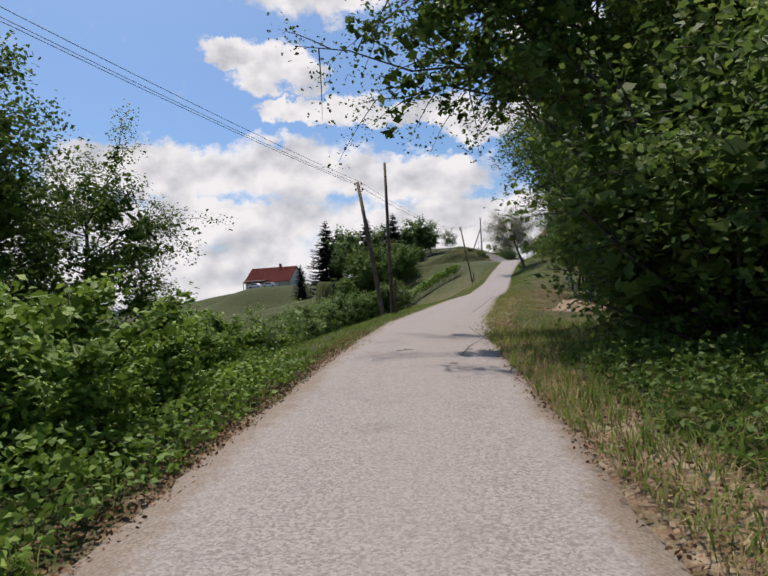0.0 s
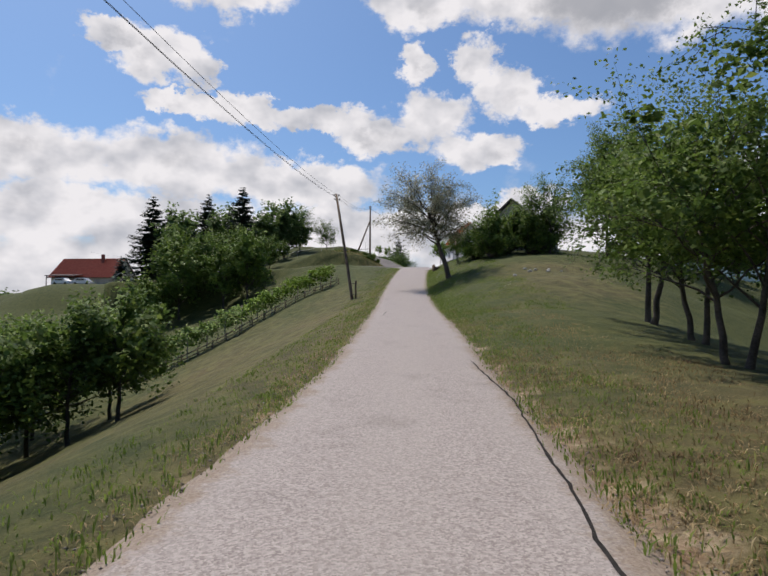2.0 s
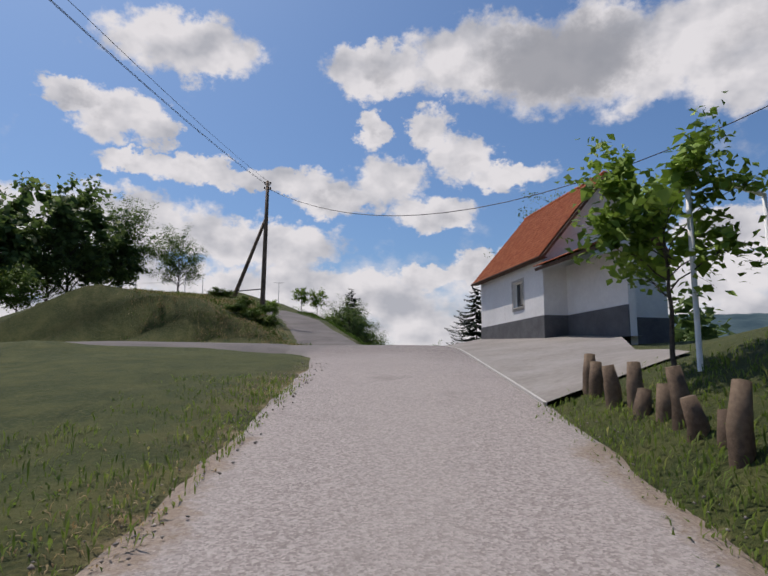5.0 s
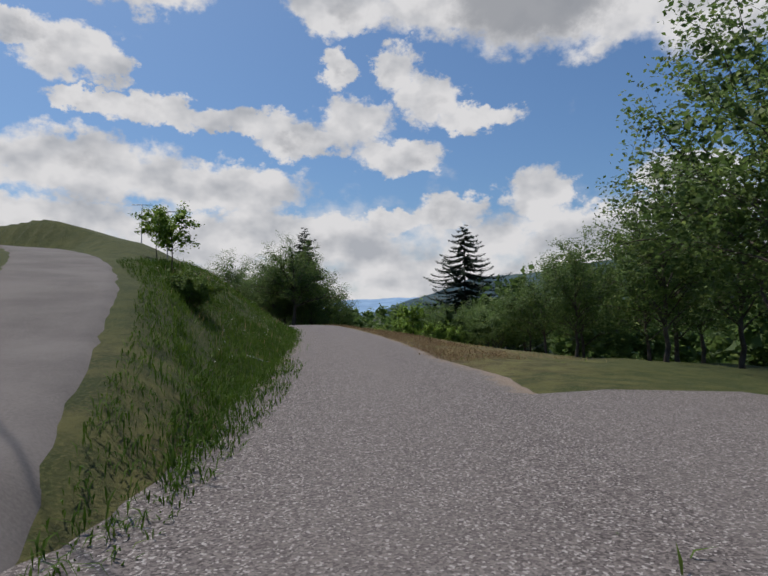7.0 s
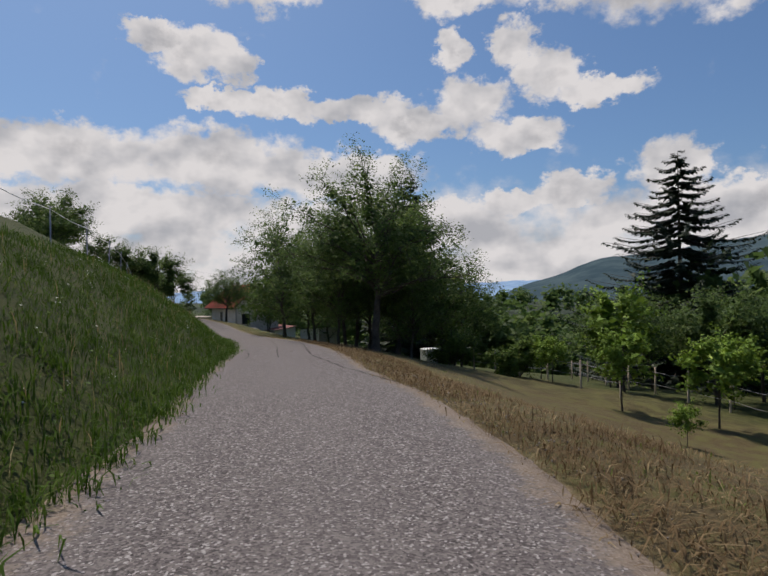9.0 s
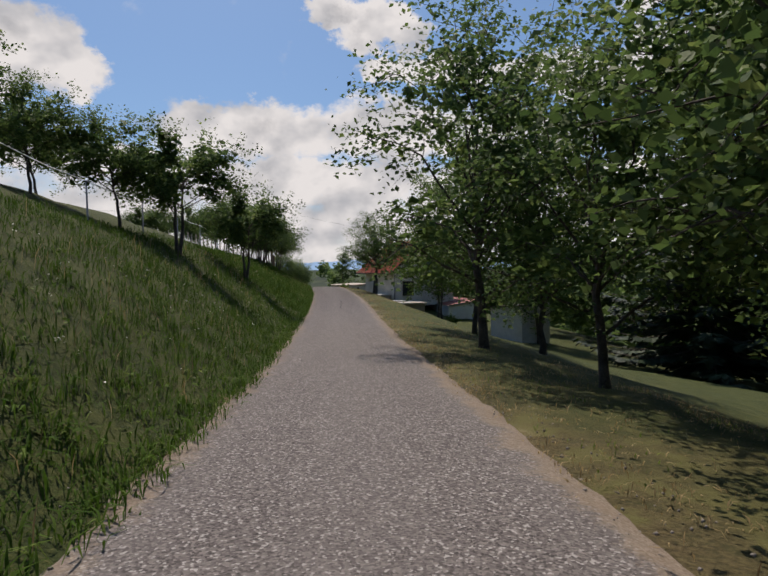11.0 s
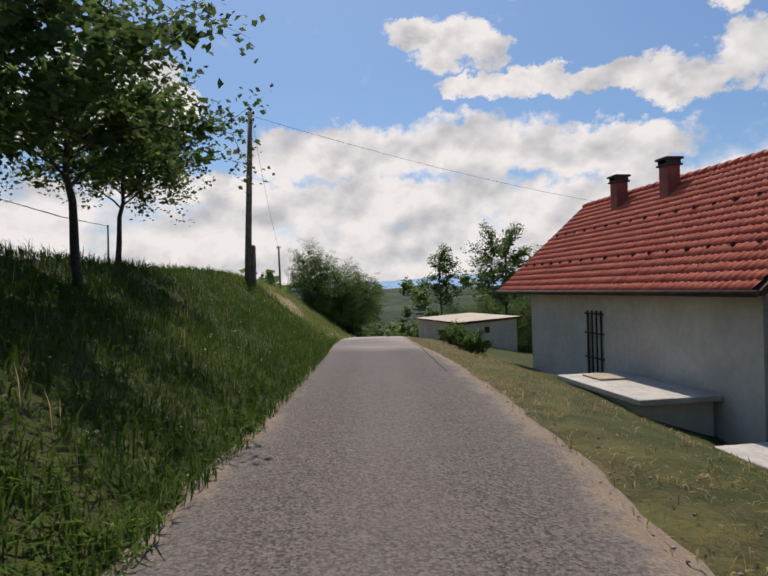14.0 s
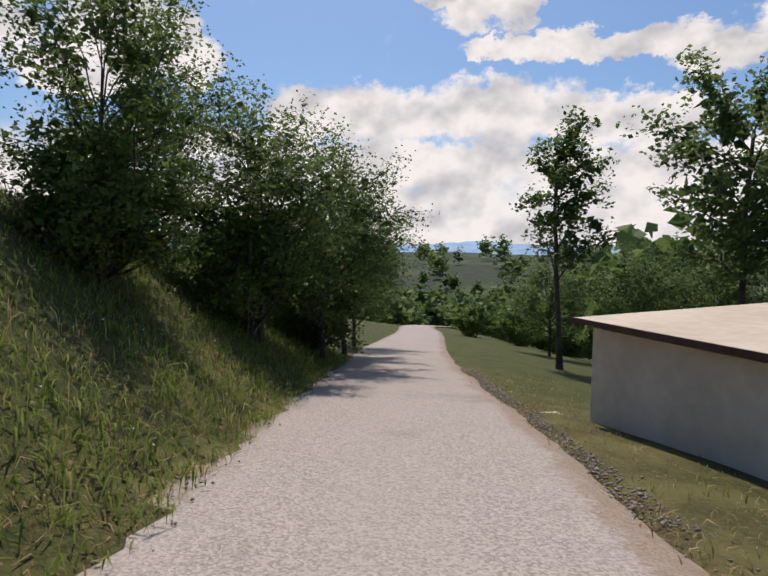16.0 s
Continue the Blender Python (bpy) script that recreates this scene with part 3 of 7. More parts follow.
def tube(points, radii, sides=6):
    """Rings round a line of points: arrays of corners and of quads."""
    p = np.asarray(points, float)
    r = np.asarray(radii, float)
    t = np.gradient(p, axis=0)
    t /= np.linalg.norm(t, axis=1)[:, None] + 1e-9
    ref = np.array([0.31, 0.95, 0.05]) if abs(t[0, 2]) > .6 else np.array([0, 0, 1.0])
    a = np.cross(t, ref)
    a /= np.linalg.norm(a, axis=1)[:, None] + 1e-9
    b = np.cross(t, a)
    ang = np.linspace(0, 2 * np.pi, sides, endpoint=False)
    ring = p[:, None] + r[:, None, None] * (a[:, None] * np.cos(ang)[None, :, None] + b[:, None] * np.sin(ang)[None, :, None])
    n, k = len(p), np.arange(sides)
    q = [np.stack([i * sides + k, i * sides + (k + 1) % sides, (i + 1) * sides + (k + 1) % sides, (i + 1) * sides + k], 1) for i in range(n - 1)]
    return ring.reshape(-1, 3), np.concatenate(q)


class Soup:
    """Collects corners and quads."""

    def __init__(self):
        self.v, self.q, self.n = [], [], 0

    def add(self, v, q):
        self.v.append(v)
        self.q.append(np.asarray(q) + self.n)
        self.n += len(v)

    def pole(self, points, radii, sides=6, cap=True):
        v, q = tube(points, radii, sides)
        self.add(v, q)
        if cap:
            top = np.asarray(points[-1], float) + 0.0
            for i in range(0, sides - 2, 2):
                base = len(v) - sides
                self.q.append(np.array([[base, base + i + 1, base + i + 2, base + (i + 3) % sides]]) + self.n - len(v))

    def mesh(self, name, material, smooth=True):
        return mesh_of(name, np.concatenate(self.v), [np.concatenate(self.q)], material, smooth)


def rod(name, points, radii, material, parent=None, label="", sides=8):
    s = Soup()
    s.pole(points, radii, sides)
    return hang(name, s.mesh(name, material), parent, label)


def ground_at(x, y):
    return float(land(x, y)[0])


# ---- ground: one sheet from the roadside to the horizon ----
def spaced(lo, hi, step, far, ratio=1.16):
    mid = np.arange(lo, hi + step / 2, step)
    out, d = [], step
    while not out or out[-1] < far:
        d *= ratio
        out.append((out[-1] if out else 0) + d)
    out = np.array(out)
    return np.concatenate([(lo - out)[::-1], mid, hi + out])


gx, gy = spaced(-22, 54, 0.6, 3800), spaced(-6, 268, 0.7, 3800)
GX, GY = np.meshgrid(gx, gy)
fx, fy = GX.ravel(), GY.ravel()
fz = land(fx, fy)
side_lat = lateral(fx, np.clip(fy, -60, 330))
bumps = np.array([noise.noise((x * .45, y * .45, 0.0)) for x, y in zip(fx, fy)])
fz = fz + bumps * 0.10 * np.clip((np.abs(side_lat) - 1.9) / 2, 0, 1) * (1 - (fy > 92) * (fy < 118) * (side_lat > 0) * (side_lat < 10)) * (side_near(fx, fy)[0] > 2.2) * (side_near(fx, fy, LANE)[0] > 3)
LEFT_EDGE = ([-40, 3, 30, 50, 90, 97, 99.5, 101, 102.5, 104.5, 107.5, 109, 110.5, 112, 117, 128, 134, 144, 165, 189, 218, 232, 330], [1.85, 1.85, 1.6, 1.45, 1.55, 1.6, 1.9, 2.7, 4.2, 5.4, 5.6, 5.2, 3.2, 1.9, 2.15, 2.3, 2.05, 1.95, 1.75, 1.45, 1.6, 1.8, 1.5])
RIGHT_EDGE = ([-40, 3, 8, 13, 20, 30, 60, 96, 108, 112, 119, 122, 133, 152, 189, 212, 224, 236, 330], [1.2, 1.2, 1.45, 1.72, 1.72, 1.58, 1.63, 1.74, 1.74, 2.4, 2.45, 1.9, 1.5, 1.7, 1.5, 1.55, 1.75, 1.65, 1.6])
inside = np.minimum(side_lat + np.interp(fy, *LEFT_EDGE), np.interp(fy, *RIGHT_EDGE) - side_lat)
fz = fz - 0.085 * np.clip(inside / .7 + .85, 0, 1)
nx, ny = len(gx), len(gy)
ii = (np.arange(ny - 1)[:, None] * nx + np.arange(nx - 1)[None]).ravel()
me = mesh_of("ground", np.stack([fx, fy, fz], 1), [np.stack([ii, ii + 1, ii + nx + 1, ii + nx], 1)], M_GROUND, True)


def blob(x, y, cx, cy, rx, ry):
    return np.exp(-(((x - cx) / rx)**2 + ((y - cy) / ry)**2))


edge_gap = np.abs(side_lat) - 1.7
dry = .30 * np.exp(-np.clip(edge_gap, 0, 99) / .5)
right = side_lat > 0
dry = dry + right * (.8 * blob(side_lat, fy, 4.5, 34, 4.0, 17) + .62 * blob(side_lat, fy, 8.5, 66, 5, 12) + .75 * blob(side_lat, fy, 3, 148, 9, 22) + .55 * blob(side_lat, fy, 13, 150, 8, 26) + .3 * blob(side_lat, fy, 2.5, 200, 3, 30) + .5 * blob(side_lat, fy, 3, 123, 3, 7) + .5 * blob(side_lat, fy, 3, 236, 3, 16))
dry = dry + (~right) * (.60 * blob(side_lat, fy, -6, 60, 12, 36) + .45 * blob(side_lat, fy, -8, 115, 7, 7) + .3 * blob(side_lat, fy, -3, 238, 3, 8))
bare = .48 * np.exp(-np.clip(edge_gap, 0, 99) / .16) + .9 * blob(fx, fy, 7.5, 22.3, 1.6, 1.8) + 1.05 * blob(side_lat, fy, -3.9, 233.2, .95, 3.0) + .7 * blob(side_lat, fy, -2.0, 231.5, .4, 1.6) + .6 * blob(side_lat, fy, -3.3, 238.5, .6, 1.2) + .5 * blob(fx, fy, 7.4, 235.8, .4, 1.0) + .4 * right * blob(side_lat, fy, 2.6, 32, 1.3, 22)
bare = bare + .6 * blob(fx, fy, -30, 176, 5, 2.5) + .5 * (fy < 36) * np.exp(-((np.abs(side_lat) - 1.9) / .35)**2)
gone = np.hypot(fx - 10, fy - 120)
far = np.clip((gone - 190) / 90, 0, 1) * (1 - .95 * blob(fx, fy, 0, 318, 60, 42)) * (1 - .9 * blob(fx, fy, -60, 120, 60, 50))
for key, values in (("dry", dry), ("bare", bare), ("far", far)):
    at = me.attributes.new(key, "FLOAT", "POINT")
    at.data.foreach_set("value", values.astype(np.float32))
tagged(new("ground", me), "hilly meadow ground with mown grass, dry verges and earth", "ground", kind="structure")


# ---- roads ----
def strip(name, xs, ys, zs, half_l, half_r, material, cols=11, lift=0.0, wobble=0.12):
    p = np.stack([xs, ys], 1)
    t = np.gradient(p, axis=0)
    t /= np.linalg.norm(t, axis=1)[:, None]
    nrm = np.stack([t[:, 1], -t[:, 0]], 1)
    f = np.linspace(-1, 1, cols)
    v, across, beyond = [], [], []
    for i in range(len(p)):
        jl = wobble * (noise.noise((ys[i] * .7, 3.3, xs[i] * .3)) + .6 * noise.noise((ys[i] * 2.9, 8.3, 0)) + .45 * noise.noise((ys[i] * 9.1, 28.3, 0)))
        jr = wobble * (noise.noise((ys[i] * .7, 13.3, xs[i] * .3)) + .6 * noise.noise((ys[i] * 2.9, 18.3, 0)) + .45 * noise.noise((ys[i] * 9.1, 38.3, 0)))
        off = np.where(f < 0, f * (half_l[i] + jl), f * (half_r[i] + jr))
        crown = 0.035 * (1 - f**2) + np.where(np.abs(f) > .99, -.06, 0)
        v.append(np.stack([p[i, 0] + nrm[i, 0] * off, p[i, 1] + nrm[i, 1] * off, zs[i] + crown + lift], 1))
        paved = 92 < ys[i] < 117
        across.append(f * (1.1 if paved else 1.65))
        beyond.append(np.clip((-off - 1.6) / 1.2, 0, 1) * (97 < ys[i] < 114))
    k = (np.arange(len(p) - 1)[:, None] * cols + np.arange(cols - 1)[None]).ravel()
    me = mesh_of(name, np.concatenate(v), [np.stack([k, k + 1, k + cols + 1, k + cols], 1)], material, True)
    at = me.attributes.new("across", "FLOAT", "POINT")
    at.data.foreach_set("value", np.concatenate(across).astype(np.float32))
    at = me.attributes.new("beyond", "FLOAT", "POINT")
    at.data.foreach_set("value", np.concatenate(beyond).astype(np.float32))
    return me


ry = np.arange(-40, 330, 0.2)
hl = np.interp(ry, *LEFT_EDGE)
hr = np.interp(ry, *RIGHT_EDGE)
road = tagged(new("road", strip("road", road_x(ry), ry, road_z(ry), hl, hr, M_ROAD, 17, wobble=.075)), "narrow pale asphalt lane with crumbled edges and sealed cracks", "road", kind="structure")
M_SIDE = surface("side_road_asphalt", plain((0.10, 0.089, 0.083), (0.165, 0.148, 0.138), 0.8, 40.0), 0.9, 0.004, 90.0)
for name, lane, widths, label in (("road_side", SIDE, [1.55, 1.4, 1.25, 1.3], "dark asphalt side lane climbing beside a mound"), ("road_branch", LANE, [3.8, 3.8, 3.4, 2.4], "grey asphalt branch lane at the hilltop junction")):
    sp = np.array(lane)
    arc = np.concatenate([[0], np.cumsum(np.hypot(*np.diff(sp[:, :2], axis=0).T))])
    sa_ = np.arange(0, arc[-1], .35)
    sxyz = [spline(sa_, arc, sp[:, i]) for i in range(3)]
    wid = np.interp(sa_, [0, 4, 8, 60], widths)
    rise_ = np.where(np.abs(lateral(sxyz[0], sxyz[1])) < 2.4, -.03, .0)
    me = strip(name, sxyz[0], sxyz[1], sxyz[2] + rise_, wid, wid, M_SIDE, 13, 0.0)
    # the side lanes lie on the ground
    co = np.empty(len(me.vertices) * 3, np.float32)
    me.vertices.foreach_get("co", co)
    co = co.reshape(-1, 3)
    gap = np.clip((np.abs(lateral(co[:, 0], co[:, 1])) - 2) / 2, 0, 1)
    co[:, 2] = land(co[:, 0], co[:, 1]) + (.055 if lane is SIDE else .03 + .03 * gap)
    grid = co.reshape(-1, 13, 3)
    grid[:, (0, -1), 2] -= .16
    grid[0, :, 2] -= .16
    grid[1, :, 2] -= .05
    me.vertices.foreach_set("co", co.ravel())
    me.update()
    tagged(new(name, me), label, "road", kind="structure")


def on_road(u, y):
    """A place on the lane, u metres right of its middle."""
    s = float((road_x(y + .5) - road_x(y - .5))[0])
    n_ = math.sqrt(1 + s * s)
    yy = y - u * s / n_
    f = u / 1.65
    return float(road_x(y)[0]) + u / n_, yy, float(road_z(y)[0]) + 0.035 * (1 - f * f) + 0.004


def crack(rows, width=0.055, seed=0):
    """A tar-sealed crack that wanders along the lane: rows of (u, y)."""
    rows = np.array(rows, float)
    d = np.concatenate([[0], np.cumsum(np.hypot(*np.diff(rows, axis=0).T))])
    s = np.arange(0, d[-1], .12)
    u, y = np.interp(s, d, rows[:, 0]), np.interp(s, d, rows[:, 1])
    u = u + .05 * np.array([noise.noise((q * 1.1, seed * 5.1, 0)) + .5 * noise.noise((q * 4, seed, 1)) for q in s])
    c = np.array([on_road(a, b) for a, b in zip(u, y)])
    t = np.gradient(c[:, :2], axis=0)
    t /= np.linalg.norm(t, axis=1)[:, None] + 1e-9
    w = width * .85 * (.5 + .5 * np.array([abs(noise.noise((q * 2.3, seed * 2.2, 7))) * 2 for q in s])) * np.minimum(1, np.minimum(s, s[-1] - s) / .5 + .15)
    nn = np.stack([t[:, 1], -t[:, 0], 0 * s], 1)
    v = np.stack([c - nn * w[:, None] / 2, c + nn * w[:, None] / 2], 1).reshape(-1, 3)
    k = np.arange(len(s) - 1) * 2
    hang("sealed_crack", mesh_of("sealed_crack", v, [np.stack([k, k + 1, k + 3, k + 2], 1)], M_CRACK), road)


crack([(.9, 21.5), (.98, 25), (1.03, 29.6), (1.01, 31), (1.07, 33), (1.17, 37.8), (1.33, 40.7), (1.45, 43.3), (1.23, 47)], .045, 1)
crack([(.62, 10.2), (.85, 11.6), (1.26, 13), (1.2, 13.9), (1.0, 16.2)], .03, 2)
crack([(1.5, 10.9), (1.36, 12.2), (1.28, 13.2)], .03, 12)
crack([(-.9, 12.6), (-.3, 12.4), (.62, 12.7)], .012, 13)
crack([(-.84, 57), (-.83, 58), (-.7, 59.8)], .04, 3)
crack([(-.49, 61.3), (.44, 61.2), (1.53, 61.4)], .02, 4)
crack([(-1.23, 70.8), (-.12, 70.9)], .02, 5)
crack([(-.21, 133.2), (-.28, 134.2), (-.26, 137.1), (-.39, 139.5)], .04, 7)
crack([(1.5, 146.1), (1.4, 146.8), (1.06, 149.4), (.76, 152.3), (.63, 153.3), (.64, 155.3), (1.05, 160.6), (1.4, 164)], .045, 8)
crack([(-1.09, 152.2), (-1.06, 153.6), (-1.26, 158)], .035, 9)
crack([(-.24, 152.4), (-.3, 155.1), (.0, 160), (.35, 166)], .035, 10)
crack([(.46, 185.7), (.34, 186.7), (.04, 188.7), (.12, 190.8), (.17, 193.3)], .045, 19)
crack([(.39, 188.9), (.65, 190.3), (.74, 192), (.3, 194.5)], .04, 20)
crack([(-1.36, 190.1), (-.96, 191.3), (-.56, 192.6)], .035, 21)
crack([(1.02, 196.8), (1.07, 197.9), (.94, 200.4), (.6, 203.5)], .04, 23)
crack([(1.17, 218.7), (1.19, 219.6), (1.24, 221.6), (1.5, 226.1), (1.45, 228.2)], .045, 24)


# ---- plants ----
def branch(p, d, length, n, bend, r):
    """A wandering line of n points from p along d, bending by the vector bend."""
    pts = [np.array(p, float)]
    d = np.array(d, float)
    for _ in range(n - 1):
        d = d + bend / n + r.normal(0, .10, 3)
        d /= np.linalg.norm(d)
        pts.append(pts[-1] + d * length / (n - 1))
    return np.array(pts), d


def leaf_quads(centres, r, count, spread, size, droop=0.0, flat=0.55, core=0.0):
    """Diamond leaves scattered round twig ends; a share of them, larger and further in, makes the crown's dense core."""
    count = int(count * .43)
    size = size * 1.1
    inner = r.uniform(0, 1, (count, 1)) < core
    c = centres[r.integers(0, len(centres), count)]
    heart = centres.mean(0)
    c = np.where(inner, heart + (c - heart) * .74, c)
    off = r.normal(0, 1, (count, 3))
    off = off / np.linalg.norm(off, axis=1)[:, None] * r.uniform(0, 1, (count, 1))**.45 * spread * np.where(inner, .8, 1.35)
    off[:, 2] *= .7
    c = c + off
    a = r.normal(0, 1, (count, 3))
    a[:, 2] = a[:, 2] * .5 - droop
    a /= np.linalg.norm(a, axis=1)[:, None]
    nrm = r.normal(0, 1, (count, 3)) * (1 - flat) + np.array([0, 0, flat])
    b = np.cross(a, nrm)
    b /= np.linalg.norm(b, axis=1)[:, None] + 1e-9
    s = size * r.uniform(.65, 1.3, (count, 1)) * np.where(inner, 2.0, .9 if core else 1.0)
    up = np.cross(b, a) * s * .12
    v = np.stack([c - a * s / 2, c + b * s * .34 + up, c + a * s / 2, c - b * s * .34 + up], 1).reshape(-1, 3)
    mid = c.mean(0)
    mid[2] = c[:, 2].min() + .3 * np.ptp(c[:, 2])
    out = (c - mid) / (np.linalg.norm(c - mid, axis=1)[:, None] + 1e-6)
    face = np.cross(b, a)
    q = np.arange(count * 4).reshape(-1, 4)
    back = (face * out).sum(1) < 0
    face[back] *= -1
    q[back] = q[back][:, ::-1]
    soft = out * .55 + off / (np.linalg.norm(off, axis=1)[:, None] + 1e-6) * .35 + face * .5
    soft /= np.linalg.norm(soft, axis=1)[:, None] + 1e-6
    return v, q, np.repeat(soft, 4, axis=0)


def grow(seed, height, bole, spread, trunk_r, limbs, leaves, leaf, bark=None, foliage=None, lean=(0, 0), tuft=.33, droop=0.0, twig=5, extra=(), stems=1, core=.2, fork=.42):
    """Meshes of a broadleaved tree: a trunk that forks, limbs that reach for the rim of the crown, and leaves.
    extra: single boughs as (height on the trunk, direction, length), each in shares of height, radians and shares of spread."""
    r = np.random.default_rng(seed)
    wood, ends = Soup(), []
    for stem in range(stems):
        a0 = r.uniform(0, 6.3)
        away = np.array([math.cos(a0), math.sin(a0), 0])
        ln = np.array([lean[0], lean[1], 0]) + away * (.16 if stems > 1 else 0)
        base = away * (.25 if stems > 1 else 0)
        n, split = 9, bole + (height - bole) * fork
        z = np.linspace(-.25, split, n)
        sway = r.normal(0, .035, (n, 2)).cumsum(0) * height * .16
        sway -= sway[0]
        tr = base + np.stack([ln[0] * z + sway[:, 0], ln[1] * z + sway[:, 1], z], 1)
        rad = trunk_r * (1 - .62 * np.clip(z / split, 0, 1)**.9)
        rad[0] *= 1.35
        wood.pole(tr, rad, 8)
        middle = base + ln * (bole + height) / 2 + np.array([0, 0, (bole + height) / 2])
        rim = np.array([spread, spread, (height - bole) / 2]) * (1.0 if stems == 1 else .88)
        count = limbs // stems
        boughs = []
        for i in range(count):
            zz = 1 - 1.72 * (i + .5) / count
            az = i * 2.4 + r.uniform(-.5, .5)
            flat_ = math.sqrt(1 - zz * zz)
            goal = middle + rim * np.array([math.cos(az) * flat_, math.sin(az) * flat_, zz]) * r.uniform(.7, 1.06)
            boughs.append((bole + (split - bole) * min(1, max(0, .12 + .55 * (zz + .72) + r.normal(0, .08))), goal))
        for fz_, az, scale in extra if stem == 0 else ():
            boughs.append((fz_ * height, np.array([np.interp(fz_ * height, z, tr[:, k]) for k in range(3)]) + np.array([math.cos(az), math.sin(az), .22]) * spread * scale))
        for start, goal in boughs:
            start = min(start, split)
            p = np.array([np.interp(start, z, tr[:, k]) for k in range(3)])
            gap = goal - p
            reach = np.linalg.norm(gap)
            knee = p + gap * .5 + np.array([0, 0, (.16 - droop * .3) * reach]) + r.normal(0, .07, 3) * reach
            f = np.linspace(0, 1, 7)[:, None]
            pts = p * (1 - f)**2 + knee * 2 * f * (1 - f) + goal * f * f
            pts[1:] += r.normal(0, .018, (6, 3)) * reach
            d2 = pts[-1] - pts[-3]
            d2 /= np.linalg.norm(d2)
            r0 = float(np.interp(start, z, rad)) * .5
            wood.pole(pts, r0 * np.linspace(1, .16, 7), 5, False)
            ends.append(pts[4:])
            for j in range(twig):
                s = .3 + .7 * (j + r.uniform(0, 1)) / twig
                w = np.array([np.interp(s * 6, range(7), pts[:, k]) for k in range(3)])
                dd = d2 * .8 + r.normal(0, .75, 3)
                dd /= np.linalg.norm(dd)
                tw, _ = branch(w, dd, min(reach * .45, spread * .42) * r.uniform(.55, 1.0), 4, np.array([0, 0, -.15 - droop]), r)
                wood.pole(tw, r0 * np.array([.32, .24, .16, .06]), 4, False)
                ends.append(tw[1:])
    v, q, soft = leaf_quads(np.concatenate(ends), r, leaves, tuft, leaf, droop, core=core)
    return wood.mesh("trunk", bark or M_BARK), soften(mesh_of("crown", v, [q], foliage or L_GREEN), soft)


def grow_conifer(seed, height, spread, trunk_r, bole=.6, levels=26, per=9):
    r = np.random.default_rng(seed)
    wood = Soup()
    wood.pole(np.array([[0, 0, -.2], [0, 0, height * .5], [.03, 0, height * .98]]), [trunk_r, trunk_r * .55, .015], 7)
    vs = []
    total = levels * per
    for i in range(total):
        f = 1 - (1 - i / total)**.8 + r.uniform(-.012, .012)
        f = min(max(f, 0), .985)
        z = bole + (height - bole) * f
        reach = spread * (1 - f)**.8 * r.uniform(.7, 1.12) + .12
        for k in (0,):
            az = i * 2.39996 + r.uniform(-.3, .3)
            ln = reach * r.uniform(.7, 1.1)
            d = np.array([math.cos(az), math.sin(az), 0])
            m = max(5, int(ln / .13))
            s = np.linspace(.1, 1, m)
            sag = -.36 * ln * s + .24 * ln * s**2 + .10 * ln * s**5
            c = np.array([0, 0, z]) + d * (s * ln)[:, None] + np.stack([0 * s, 0 * s, sag], 1)
            if ln > .5:
                wood.pole(c[[0, m // 2, m - 1]], [.03, .02, .008], 4, False)
            side = np.array([-d[1], d[0], 0])
            for sgn in (-1, 1, 0):
                w = (.50 - .26 * s) * min(1.1, ln + .25) * r.uniform(.7, 1.25, m)
                a = (d * .55 + side * sgn * (.9 if sgn else 0)) + np.array([0, 0, -.28 if sgn else -.5])
                a = a / np.linalg.norm(a) + r.normal(0, .12, (m, 3))
                b = np.cross(a, np.array([0, 0, 1.0])) + r.normal(0, .25, (m, 3))
                b /= np.linalg.norm(b, axis=1)[:, None]
                tip = c + a * w[:, None]
                vs.append(np.stack([c, (c + tip) / 2 + b * w[:, None] * .36, tip, (c + tip) / 2 - b * w[:, None] * .36], 1).reshape(-1, 3))
    v = np.concatenate(vs)
    return wood.mesh("trunk", M_BARK), mesh_of("crown", v, [np.arange(len(v)).reshape(-1, 4)], L_NEEDLE)


def grow_bush(seed, height, spread, leaves, leaf, foliage, stems=9, tuft=.22, core=.2):
    r = np.random.default_rng(seed)
    wood, ends = Soup(), []
    for i in range(stems):
        az = i * 2.4 + r.uniform(-.4, .4)
        el = r.uniform(.5, 1.45)
        d = np.array([math.cos(az) * math.cos(el), math.sin(az) * math.cos(el), math.sin(el)])
        ln = 1 / math.sqrt((math.cos(el) / spread)**2 + (math.sin(el) / height)**2) * r.uniform(.75, 1.05)
        pts, d2 = branch((r.normal(0, .1), r.normal(0, .1), -.1), d, ln, 6, np.array([0, 0, .1]), r)
        wood.pole(pts, np.linspace(.035, .008, 6) * (height / 2)**.5, 4, False)
        ends.append(pts[2:])
        for j in range(4):
            w = pts[r.integers(2, 6)]
            dd = d2 + r.normal(0, .8, 3)
            tw, _ = branch(w, dd / np.linalg.norm(dd), ln * r.uniform(.2, .4), 4, np.array([0, 0, -.2]), r)
            wood.pole(tw, [.012, .01, .008, .004], 3, False)
            ends.append(tw[1:])
    v, q, soft = leaf_quads(np.concatenate(ends), r, leaves, tuft * (height / 2)**.5, leaf, core=core)
    return wood.mesh("bush_wood", M_BARK), soften(mesh_of("crown", v, [q], foliage), soft)


